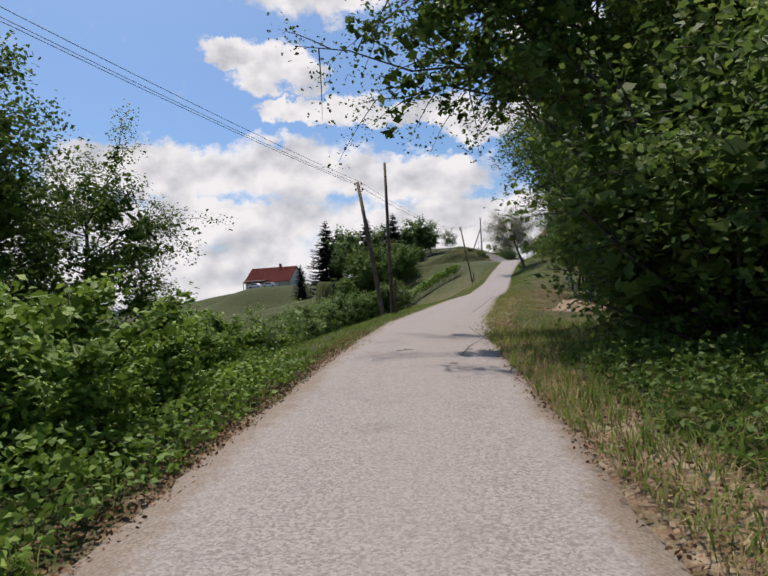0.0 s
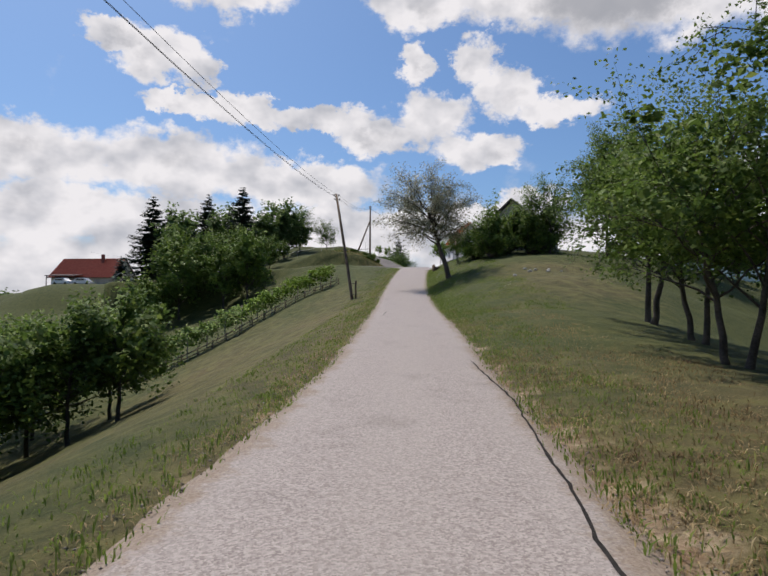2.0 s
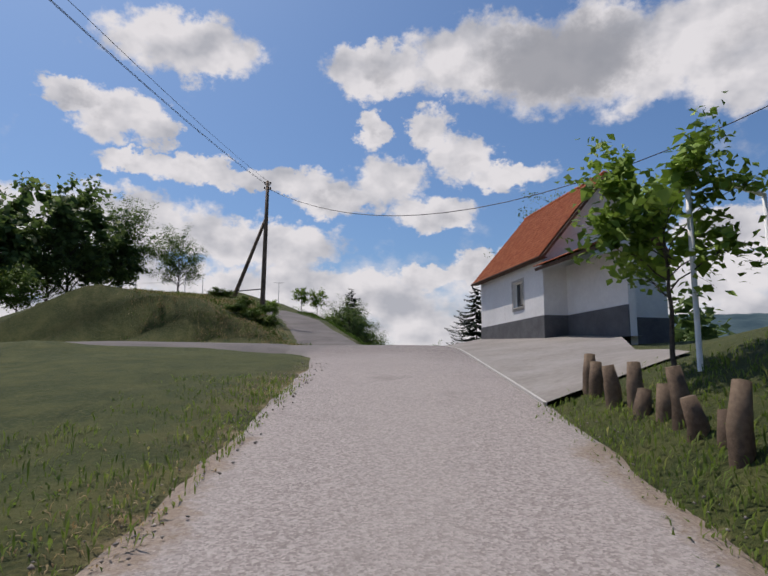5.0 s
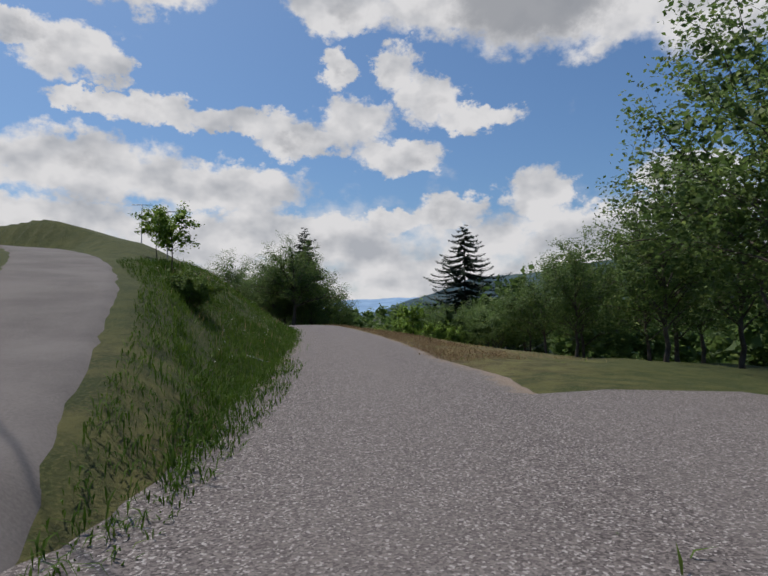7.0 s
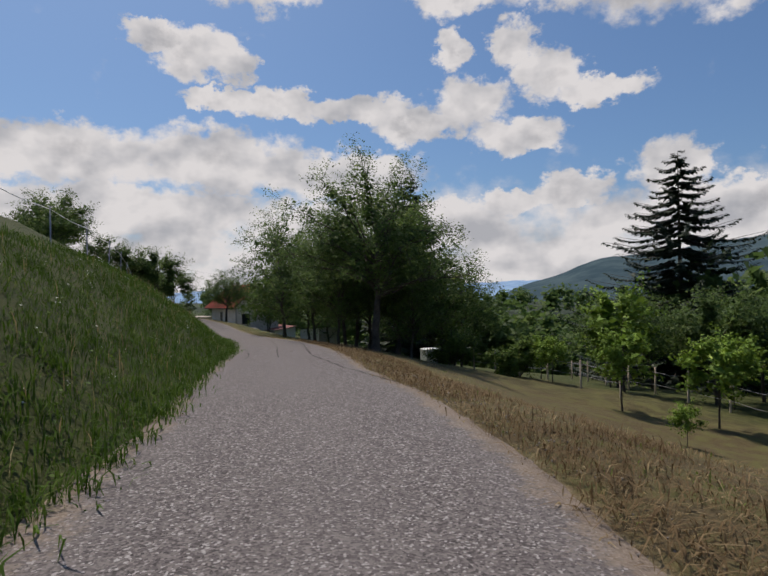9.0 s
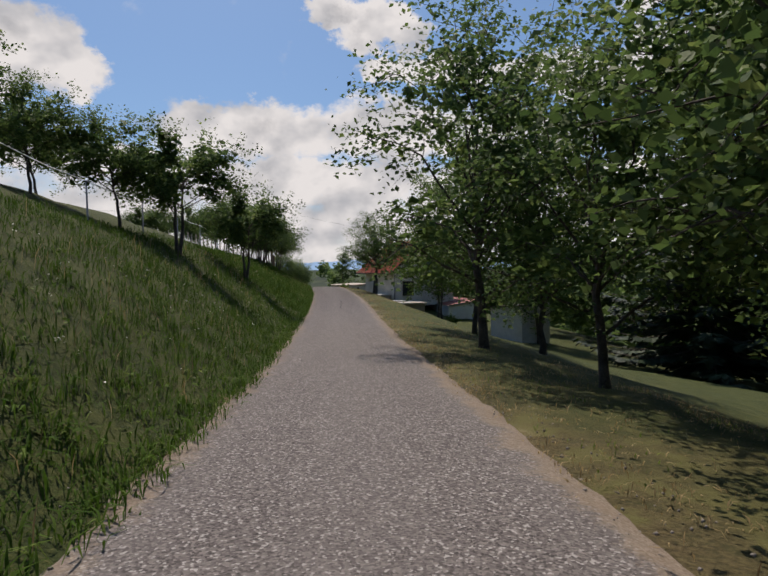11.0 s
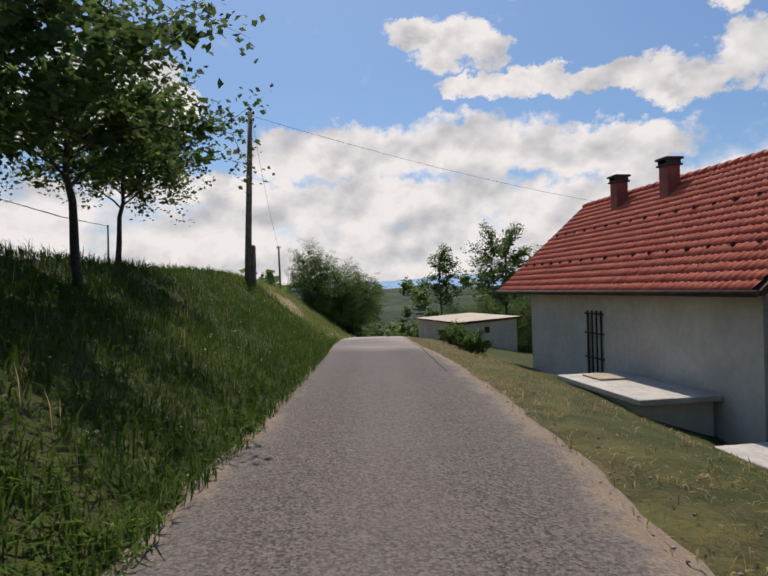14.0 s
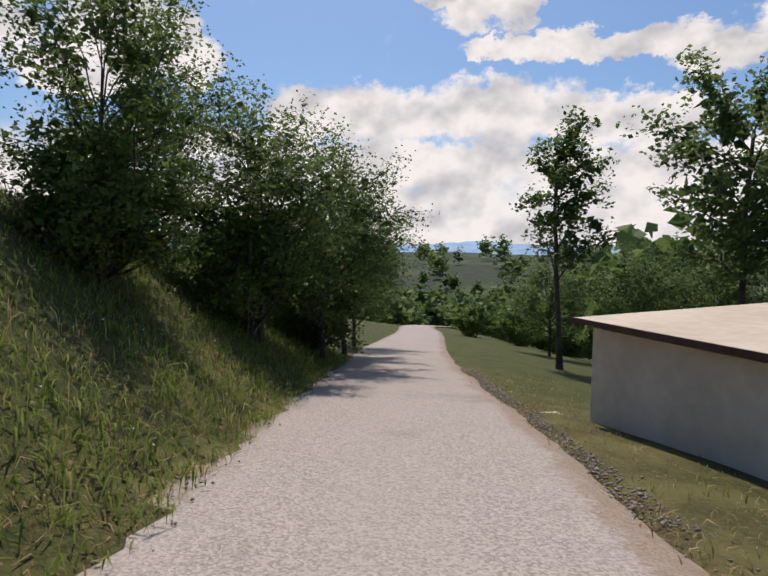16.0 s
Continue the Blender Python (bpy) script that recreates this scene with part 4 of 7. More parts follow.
def plant(name, meshes, x, y, label, category="tree", turn=0.0, scale=1.0, tall=1.0, group="", sink=0.05, z=None, reach=None):
    """reach: (the mesh's own height, the height in the world that its top comes to)."""
    if reach:
        scale = (reach[1] - ground_at(x, y)) / reach[0] / tall
    m = pose(x, y, (ground_at(x, y) if z is None else z) - sink, 0, 0, turn) @ Matrix.Diagonal((scale, scale, scale * tall, 1))
    t = thing(name, label, category, m, group)
    hang("trunk" if category == "tree" else "bush_wood", meshes[0], t)
    hang("crown", meshes[1], t)
    return t


# ---- far hills and valley: distance backdrop ----
def ridge(name, az0, az1, dist, heights, material, label):
    """A row of hills as a ridge of real depth; heights are (degrees left, degrees up)."""
    az = np.arange(az0, az1, .4)
    hs = np.array(sorted(heights))
    el = np.interp(az, hs[:, 0], hs[:, 1]) + .18 * np.array([noise.noise((a * .35, dist * .01, 0)) + .5 * noise.noise((a * 1.3, dist, 3)) for a in az])
    rows = []
    for k, (dd, f) in enumerate(((.72, -.06), (.82, .45), (.92, .8), (1.0, 1.0), (1.12, .3))):
        r_ = dist * dd
        rows.append(np.stack([15 - np.sin(np.radians(az)) * r_, 120 + np.cos(np.radians(az)) * r_, 8 + np.tan(np.radians(el)) * dist * f - (45 if k == 0 else 0)], 1))
    v = np.concatenate(rows)
    n_ = len(az)
    k = (np.arange(4)[:, None] * n_ + np.arange(n_ - 1)[None]).ravel()
    tagged(new(name, mesh_of(name, v, [np.stack([k, k + 1, k + n_ + 1, k + n_], 1)], material, True)), label, "hills", kind="structure")


ridge("backdrop_far", -180, 180, 3300, [(-180, 1.2), (-90, 2), (-40, 2.2), (-20, 1.9), (-12, 1.5), (-5, 1.0), (4, .9), (9, 1.3), (14, .9), (18, .7), (25, .55), (40, .5), (90, .8), (180, 1.2)], M_HILL_FAR, "long line of hills at the horizon, tinted blue for haze")
ridge("backdrop_wooded", -75, -17, 1500, [(-75, 4), (-50, 5), (-42, 5.2), (-38, 4.9), (-33, 4.1), (-28, 3.8), (-25, 2.8), (-22, 1.7), (-19, .8), (-17, .2)], M_HILL_NEAR, "dark wooded hills across the valley, with haze in their colour")


# ---- houses ----
def tile_mesh(wide, long):
    xs = np.linspace(0, wide, 7)
    wave = .018 * np.sin(xs / wide * 2 * np.pi + .6) + .01
    top = np.stack([xs, 0 * xs, wave + .022], 1)
    back = np.stack([xs, 0 * xs + long * 1.12, wave - .008], 1)
    lip = np.stack([xs, 0 * xs + .004, wave - .006], 1)
    v = np.concatenate([back, top, lip])
    k = np.arange(6)
    return v, np.concatenate([np.stack([k + 7, k + 8, k + 1, k], 1), np.stack([k + 14, k + 15, k + 8, k + 7], 1)])


def tiled(parent, material, x0, x1, eave, crest, wide=.20, long=.29, first=0.0, most=300):
    """Tiles on a slope from the eave (y, z) to the crest (y, z), between x0 and x1; those with the lowest x past `first` are single parts."""
    v, q = tile_mesh(wide, long)
    me = mesh_of("roof_tile", v, [q], material, True)
    run, rise = crest[0] - eave[0], crest[1] - eave[1]
    length = math.hypot(run, rise)
    cols, rows = int((x1 - x0) / wide), int(length / long)
    ay, az = run / length, rise / length
    made, rest = 0, Soup()
    for c in range(cols):
        for r_ in range(rows):
            s = r_ * long
            tilt = random.uniform(-.006, .006)
            m = Matrix(((1, 0, 0, x0 + c * wide), (0, ay, -az, eave[0] + ay * s - az * (.03 + tilt)), (0, az, ay, eave[1] + az * s + ay * (.03 + tilt)), (0, 0, 0, 1)))
            if made < most and x0 + c * wide >= first:
                hang("roof_tile", me, parent, m=m)
                made += 1
            else:
                mm = np.array(m)
                rest.add(v @ mm[:3, :3].T + mm[:3, 3], q)
    if rest.n:
        tagged(hang("roof_tiles_rest", rest.mesh("roof_tiles_rest", material), parent), "rows of roof tiles", kind="stuff")


def wall_rows(length, height, t, holes):
    """Boxes of a wall along x, 0..length, in the slab y 0..t, round holes (x0, x1, z0, z1)."""
    out, x = [], 0.0
    for hx0, hx1, hz0, hz1 in sorted(holes):
        out += [(x, hx0, 0, t, 0, height), (hx0, hx1, 0, t, 0, hz0), (hx0, hx1, 0, t, hz1, height)]
        x = hx1
    return out + [(x, length, 0, t, 0, height)]


def gable_mesh(width, z0, z1, t, peak=.5):
    bm = bmesh.new()
    pts = [(0, z0), (width, z0), (width * peak, z1)]
    a = [bm.verts.new((0, y, z)) for y, z in pts]
    b = [bm.verts.new((t, y, z)) for y, z in pts]
    bm.faces.new(a[::-1])
    bm.faces.new(b)
    for i in range(3):
        j = (i + 1) % 3
        bm.faces.new((a[i], a[j], b[j], b[i]))
    return bm


def slope_slab(x0, x1, eave, crest, t=.12):
    """A sloped roof board under the tiles."""
    run, rise = crest[0] - eave[0], crest[1] - eave[1]
    ln = math.hypot(run, rise)
    ny, nz = -rise / ln * math.copysign(1, run), abs(run) / ln
    bm = bmesh.new()
    prof = [(eave[0], eave[1]), (crest[0], crest[1]), (crest[0] - ny * t, crest[1] - nz * t), (eave[0] - ny * t, eave[1] - nz * t)]
    a = [bm.verts.new((x0, y, z)) for y, z in prof]
    b = [bm.verts.new((x1, y, z)) for y, z in prof]
    bm.faces.new(a)
    bm.faces.new(b[::-1])
    for i in range(4):
        j = (i + 1) % 4
        bm.faces.new((a[j], a[i], b[i], b[j]))
    bmesh.ops.recalc_face_normals(bm, faces=bm.faces)
    return bm


def window(parent, x, y, z, w, h, depth=.14, frame_mat=None, bars=False, turn=0.0):
    """A window unit with its lower left corner at x, z in a wall facing -y."""
    f = part("window_frame", boxes((0, .06, 0, .06, 0, h), (w - .06, w, 0, .06, 0, h), (.06, w - .06, 0, .06, h - .06, h), (.06, w - .06, 0, .06, 0, .06), bevel=.008), frame_mat or M_WHITE, parent,
             m=Matrix.Translation((x, y, z)) @ Matrix.Rotation(turn, 4, "Z") @ Matrix.Translation((0, depth, 0)))
    part("pane", boxes((.06, w - .06, .025, .033, .06, h - .06)), M_GLASS, f)
    part("window_sill", boxes((-.06, w + .06, -depth - .07, -.004, -.05, -.005), bevel=.008), M_CLOTH, f)
    if bars:
        for i in range(4):
            part("bar", boxes((w * (i + .5) / 4 - .02, w * (i + .5) / 4 + .02, -depth - .04, -depth, -.05, h + .05)), M_BLACK, f)
        for zz in (.02, h * .36, h * .7, h - .06):
            part("bar", boxes((-.03, w + .03, -depth - .05, -depth - .02, zz, zz + .045)), M_BLACK, f)
    return f


def frame_of(origin, along, z):
    """A house's own axes: x along the wall, y into the house."""
    a = Vector((along[0], along[1], 0)).normalized()
    b = Vector((-a.y, a.x, 0))
    return Matrix(((a.x, b.x, 0, origin[0]), (a.y, b.y, 0, origin[1]), (0, 0, 1, z), (0, 0, 0, 1)))


def roof_house(name, label, m, length, width, eave, crest, plaster, tile, holes, over=.5, t=.3, plinth=0.0, back_tiles=False, first=0.0, overx=.4, group="", past=None, tile_size=(.20, .29)):
    past = overx if past is None else past
    h = thing(name, label, "house", m, group)
    part("wall_front", boxes(*wall_rows(length, eave, t, holes)), plaster, h)
    part("wall_back", boxes((0, length, width - t, width, 0, eave)), plaster, h)
    for x in (0, length - t):
        part("wall_end", boxes((x + .002, x + t - .002, t, width - t, 0, eave)), plaster, h)
        part("gable", gable_mesh(width, eave, crest - .12, t), plaster, h, m=Matrix.Translation((x, 0, 0)))
    part("floor_slab", boxes((t, length - t, t, width - t, .0, .1)), M_CONCRETE, h)
    part("loft_floor", boxes((t, length - t, t, width - t, eave - .12, eave - .02)), M_BROWN, h)
    if plinth:
        part("plinth", boxes((-.03, length + .03, -.03, width + .03, -.6, plinth), bevel=.01), M_PLINTH, h, "dark grey plinth")
    k = (crest - eave) / (width / 2)
    low = eave - over * k
    for e, c in (((-over, low), (width / 2, crest)), ((width + over, low), (width / 2, crest))):
        part("roof_board", slope_slab(-past, length + overx, e, c), M_BROWN, h)
    tiled(h, tile, -past, length + overx, (-over - .04, low - .02), (width / 2, crest), tile_size[0], tile_size[1], first=first)
    if back_tiles:
        part("roof_back", slope_slab(-past, length + overx, (width + over, low + .07), (width / 2, crest + .05), .05), tile, h)
    s = Soup()
    for i in range(int((length + overx + past) / .4)):
        x = -past + i * .4
        s.pole(np.array([[x, width / 2, crest + .03], [x + .42, width / 2, crest + .045]]), [.10, .12], 8)
    hang("ridge_tiles", s.mesh("ridge_tiles", tile), h)
    s = Soup()
    s.pole(np.array([[-past, -over - .10, low - .03], [length + overx, -over - .10, low - .05]]), [.065, .065], 8)
    hang("gutter", s.mesh("gutter", M_BROWN), h, "brown metal gutter")
    return h


# white house by the yard: a small house, its sizes in units of 0.68 m
H1 = frame_of((27.59, 107.41), (-.075, -.997), 8.87) @ Matrix.Scale(.68, 4)
h1 = roof_house("house", "white plastered house with orange tile roof and dark plinth", H1, 7.6, 6.0, 3.40, 7.0, M_PLASTER, M_TILE, [(4.36, 5.5, 1.2, 2.42)], over=.27, plinth=.6, back_tiles=True, overx=.5, tile_size=(.18, .22))
window(h1, 4.36, 0, 1.2, 1.14, 1.22, .16)
part("wall_reveal", boxes((4.22, 4.36, -.012, -.002, 1.04, 2.54), (5.5, 5.64, -.012, -.002, 1.04, 2.54), (4.36, 5.5, -.012, -.002, 2.42, 2.54), (4.36, 5.5, -.012, -.002, 1.04, 1.14)), M_CLOTH, h1, "grey band round the window")
part("soffit", boxes((-.45, 8.05, -.26, -.004, 3.02, 3.06)), M_BROWN, h1, "dark boarded soffit")
rod("downpipe", [(-.40, -.36, 3.04), (-.38, -.34, 2.86), (-.12, .02, 2.68), (-.06, .15, 2.5), (-.06, .15, .3)], [.045] * 5, M_BLACK, h1)
part("porch_wall", boxes((7.604, 12.0, 1.1, 1.4, -.9, 2.75)), M_PLASTER, h1)
part("porch_plinth", boxes((7.64, 12.03, 1.06, 1.1, -.9, .6)), M_PLINTH, h1)
part("porch_roof", slope_slab(7.5, 12.3, (-.35, 2.62), (2.4, 3.6)), M_BROWN, h1)
tiled(h1, M_TILE, 7.5, 12.3, (-.4, 2.65), (2.4, 3.65), first=99)
for cx, cy in ((2.2, 4.2),):
    part("chimney", boxes((cx, cx + .5, cy, cy + .5, 5.2, 7.6), (cx - .06, cx + .56, cy - .06, cy + .56, 7.5, 7.62), bevel=.01), M_PLASTER, h1, "white plastered chimney")
part("wall_crack", boxes((3.3, 3.312, -.004, -.001, .62, 1.45)), M_CLOTH, h1)
for i in range(14):
    part("snow_hook", boxes((-.2 + i * .58, -.17 + i * .58, .55, .60, 3.78, 3.92)), M_BROWN, h1)

# cream house below the lane
H2 = frame_of((16.76, 231.06), (.443, -.897), 6.9)
h2 = roof_house("house", "cream plastered house with red tile roof, two chimneys and barred windows", H2, 11.0, 6.2, 3.72, 6.48, M_OLDPLASTER, M_TILE_RED, [(4.05, 5.05, .45, 2.55)], over=.6, t=.35, back_tiles=True, past=1.7)
window(h2, 4.05, 0, .45, 1.0, 2.1, .12, M_OLDPLASTER, True)
part("shutter", boxes((4.12, 4.98, .135, .145, .52, 2.48)), M_OLDPLASTER, h2, "pale closed shutter")
window(h2, 11.02, .75, .95, 1.15, 1.45, -.05, M_BROWN, turn=math.pi / 2)
part("drain_pipe", boxes((10.86, 10.96, -.12, -.02, .2, 3.2), bevel=.03), M_METAL, h2)
for cx in (1.45, 4.2):
    c = part("chimney", boxes((cx + .04, cx + .46, 2.38, 2.8, 5.0, 6.85), bevel=.012), M_BRICK, h2, "red brick chimney")
    part("chimney_flashing", boxes((cx - .02, cx + .52, 2.3, 2.88, 5.3, 5.56)), M_METAL, c)
    part("chimney_cap", boxes((cx - .02, cx + .52, 2.32, 2.86, 6.85, 6.91), (cx + .02, cx + .1, 2.36, 2.82, 6.91, 7.03), (cx + .4, cx + .48, 2.36, 2.82, 6.91, 7.03), (cx - .04, cx + .54, 2.3, 2.88, 7.03, 7.1), bevel=.012), M_DARKROOF, c, "dark concrete cap")
for row in (.35, 1.65):
    for i in range(17):
        z_ = 3.72 + row * 2.76 / 3.1 + .05
        part("snow_hook", boxes((-1.2 + i * .72, -1.16 + i * .72, row - .04, row + .05, z_, z_ + .1)), M_BROWN, h2)
slab = thing("concrete_cistern", "flat grey concrete cistern cover beside the house wall", "cistern", H2)
part("slab", boxes((6.0, 9.7, -1.9, -.05, .9, 1.03), bevel=.015), M_CLOTH, slab)
part("cistern_wall", boxes((6.2, 9.5, -1.7, -.1, -1.0, .9)), M_OLDPLASTER, slab)
part("hatch", boxes((6.4, 7.3, -1.4, -.7, 1.032, 1.08), bevel=.01), M_PALEWOOD, slab)
slab2 = thing("concrete_terrace", "grey concrete terrace slabs at the gable", "terrace", H2)
part("slab", boxes((11.3, 15.6, -1.6, 1.6, .35, .5), bevel=.02), M_CLOTH, slab2)
part("slab", boxes((12.2, 13.8, -1.1, .2, .503, .6), bevel=.02), M_KERB, slab2)
part("terrace_wall", boxes((11.5, 15.4, -1.3, 1.4, -1.4, .35)), M_CONCRETE, slab2)


def lean_shed(name, label, corner, along, length, depth, low, rise, foot, plaster, roof, edge):
    """A shed with a shallow lean-to roof; its low eave runs from the corner along the given direction, the roof rises to the right of it."""
    m = frame_of(corner, along, 0)
    t = thing(name, label, "shed", m)
    i0, i1, j0, j1 = .2, length - .2, -.2, -depth + .2
    part("wall_front", boxes((i0, i1, j0 - .18, j0, foot, low - .12)), plaster, t)
    part("wall_back", boxes((i0, i1, j1, j1 + .18, foot, low + rise - .16)), plaster, t)
    for x in (i0 + .002, i1 - .182):
        bm = bmesh.new()
        prof = [(j0 - .18, foot), (j0 - .18, low - .12), (j1 + .18, low + rise - .16), (j1 + .18, foot)]
        a, b = [bm.verts.new((x, y, z)) for y, z in prof], [bm.verts.new((x + .18, y, z)) for y, z in prof]
        bm.faces.new(a[::-1])
        bm.faces.new(b)
        for i in range(4):
            bm.faces.new((a[i], a[(i + 1) % 4], b[(i + 1) % 4], b[i]))
        bmesh.ops.recalc_face_normals(bm, faces=bm.faces)
        part("wall_end", bm, plaster, t)
    part("shed_roof", slope_slab(0, length, (0, low), (-depth, low + rise), .06), roof, t)
    part("roof_edge", boxes((-.02, length + .02, .004, .02, low - .065, low + .008)), edge, t)
    part("roof_edge", slope_slab(-.02, -.004, (0, low + .008), (-depth, low + rise + .008), .07), edge, t)
    return t


low = lean_shed("low_shed", "low white shed with dark red sheet roof", (26.82, 219.82), (-.39, .92), 7.7, 3.4, 7.01, .48, 3.4, M_PLASTER, M_REDSHEET, M_CLOTH)
part("stove_box", boxes((5.6, 6.5, -2.6, -1.7, 7.25, 7.75), bevel=.02), M_BROWN, low)
lean_shed("small_shed", "small pale shed with dark roof at the foot of the slope", (30.3, 206.0), (.6, .8), 4.0, 3.0, 7.75, .25, 4.6, M_OLDPLASTER, M_DARKROOF, M_BROWN)
shed = lean_shed("lean_to_shed", "pale plastered shed with shallow beige sheet roof", (12.5, 239.55), (-.566, .826), 6.55, 3.8, 8.42, .2, 4.6, M_OLDPLASTER, M_ROOFSHEET, M_BROWN)
part("shed_window", boxes((.185, .203, -1.95, -1.65, 7.8, 8.12)), M_BLACK, shed)
part("foot_stone", boxes((6.5, 7.0, -.1, .25, 6.3, 7.0), bevel=.04), M_CLOTH, shed)

# distant red-roofed house with its terrace and parked cars
HD = frame_of((-42.8, 184.2), (.935, -.355), 8.1)
hd = roof_house("house", "far red-roofed country house on a grassy knoll", HD, 15.5, 9.0, 2.6, 6.6, M_OLDPLASTER, M_TILE_RED, [], over=.7, back_tiles=True, first=99)
part("chimney", boxes((10.3, 10.9, 3.2, 3.8, 5.0, 7.6), bevel=.02), M_BRICK, hd)
part("terrace_canopy", slope_slab(1.2, 8.5, (-3.6, 2.3), (-.4, 2.7), .15), M_DARKROOF, hd)
for i in range(4):
    part("post", boxes((1.4 + i * 2.3, 1.55 + i * 2.3, -3.4, -3.25, -.5, 2.3)), M_BROWN, hd)


def car(name, label, m, paint):
    c = thing(name, label, "car", m, "cars by the house")
    bm = bmesh.new()
    prof = [(0, .35), (0, .95), (.25, 1.0), (.9, 1.55), (2.9, 1.6), (3.5, 1.05), (4.35, .9), (4.4, .35)]
    a = [bm.verts.new((x, 0.0, z)) for x, z in prof]
    b = [bm.verts.new((x, 1.7, z)) for x, z in prof]
    bm.faces.new(a[::-1])
    bm.faces.new(b)
    for i in range(len(prof)):
        j = (i + 1) % len(prof)
        bm.faces.new((a[i], a[j], b[j], b[i]))
    bmesh.ops.recalc_face_normals(bm, faces=bm.faces)
    bmesh.ops.bevel(bm, geom=bm.edges[:], offset=.06, segments=2, affect="EDGES")
    part("body", bm, paint, c)
    part("side_window", boxes((1.0, 2.9, -.012, .0, 1.05, 1.45), bevel=.004), M_GLASS, c)
    for x in (.85, 3.5):
        w = bmesh.new()
        bmesh.ops.create_cone(w, cap_ends=True, segments=16, radius1=.33, radius2=.33, depth=.2, matrix=Matrix.Translation((x, .08, .33)) @ Matrix.Rotation(math.pi / 2, 4, "X"))
        part("wheel", w, M_TYRE, c)


car("car", "silver van parked below the far house", HD @ pose(9.2, -5.2, .05, 0, 0, 4), M_CAR)
car("car", "white car parked below the far house", HD @ pose(4.6, -5.6, .0, 0, 0, -3), M_WHITE)

# grey gabled house behind the knoll
H3 = frame_of((24.8, 86.1), (.78, -.63), 8.67) @ Matrix.Scale(.82, 4)
h3 = thing("house", "grey gabled house with dark roof behind shrubs", "house", H3)
part("wall_end", boxes((0, 6.4, 0, .3, -3, 2.6)), M_OLDPLASTER, h3)
g = gable_mesh(6.4, 2.6, 5.4, .3)
bmesh.ops.transform(g, matrix=Matrix.Rotation(math.pi / 2, 4, "Z") @ Matrix.Scale(-1, 4, (0, 1, 0)), verts=g.verts)
bmesh.ops.recalc_face_normals(g, faces=g.faces)
part("gable", g, M_OLDPLASTER, h3, m=Matrix.Translation((0, .3, 0)))
part("wall_side", boxes((0, .3, .3, 8, -3, 2.6), (6.1, 6.4, .3, 8, -3, 2.6), (0, 6.4, 8, 8.3, -3, 2.6)), M_OLDPLASTER, h3)
for sgn in (0, 1):
    r_ = slope_slab(-.4, 8.6, (-.45, 2.15), (3.2, 5.45), .14)
    mm = Matrix(((0, 1, 0, 0), (1, 0, 0, 0), (0, 0, 1, 0), (0, 0, 0, 1)))
    if sgn:
        mm = Matrix.Translation((6.4, 0, 0)) @ Matrix.Scale(-1, 4, (1, 0, 0)) @ mm
    bmesh.ops.transform(r_, matrix=mm, verts=r_.verts)
    bmesh.ops.recalc_face_normals(r_, faces=r_.faces)
    part("roof_slope", r_, M_DARKROOF, h3)

# yard, kerb and apron by the white house
yard = tagged(new("pavement_yard"), "pale concrete yard in front of the white house", "pavement", kind="structure")


def sheet(name, inner, outer, material, parent, cols=7):
    """A paved sheet between two lines of points."""
    inner, outer = np.array(inner), np.array(outer)
    v = np.concatenate([inner * (1 - f) + outer * f for f in np.linspace(0, 1, cols)])
    v[len(inner):, 2] = np.maximum(v[len(inner):, 2], land(v[len(inner):, 0], v[len(inner):, 1]) + .03)
    n_ = len(inner)
    k = (np.arange(cols - 1)[:, None] * n_ + np.arange(n_ - 1)[None]).ravel()
    hang(name, mesh_of(name, v, [np.stack([k, k + n_, k + n_ + 1, k + 1], 1)], material, True), parent)


ky = np.linspace(93.5, 108.45, 31)
inner = np.array([on_road(1.66, y) for y in ky])
inner[:, 2] += .002
oy = np.linspace(92.6, 107.5, 31)
ox = np.interp(oy, [92, 96, 98.6, 99, 107.5], [23, 25.3, 27.0, 28.0, 27.62])
oz = np.maximum(np.interp(oy, [92, 95, 99, 102, 107.5], [7.4, 7.85, 8.5, 8.68, 8.87]), land(ox, oy) + .04)
outer = np.stack([ox, oy, oz], 1)
sheet("concrete_slab", inner, outer, M_CONCRETE, yard)
kerb = tagged(new("kerb"), "low pale concrete kerb strip", "kerb", kind="structure")


def kerb_line(rows, half, high):
    for a, b in zip(rows, rows[1:]):
        a, b = Vector(a), Vector(b)
        d = b - a
        part("kerbstone", boxes((0, d.length * .985, -half, half, -.12, high), bevel=min(half, high) * .3), M_KERB, kerb, m=Matrix.Translation(a) @ d.to_track_quat("X", "Z").to_matrix().to_4x4())


kerb_line(inner, .018, .006)
kerb_line([inner[-1], inner[-1] * .5 + outer[-1] * .5, outer[-1]], .012, .008)
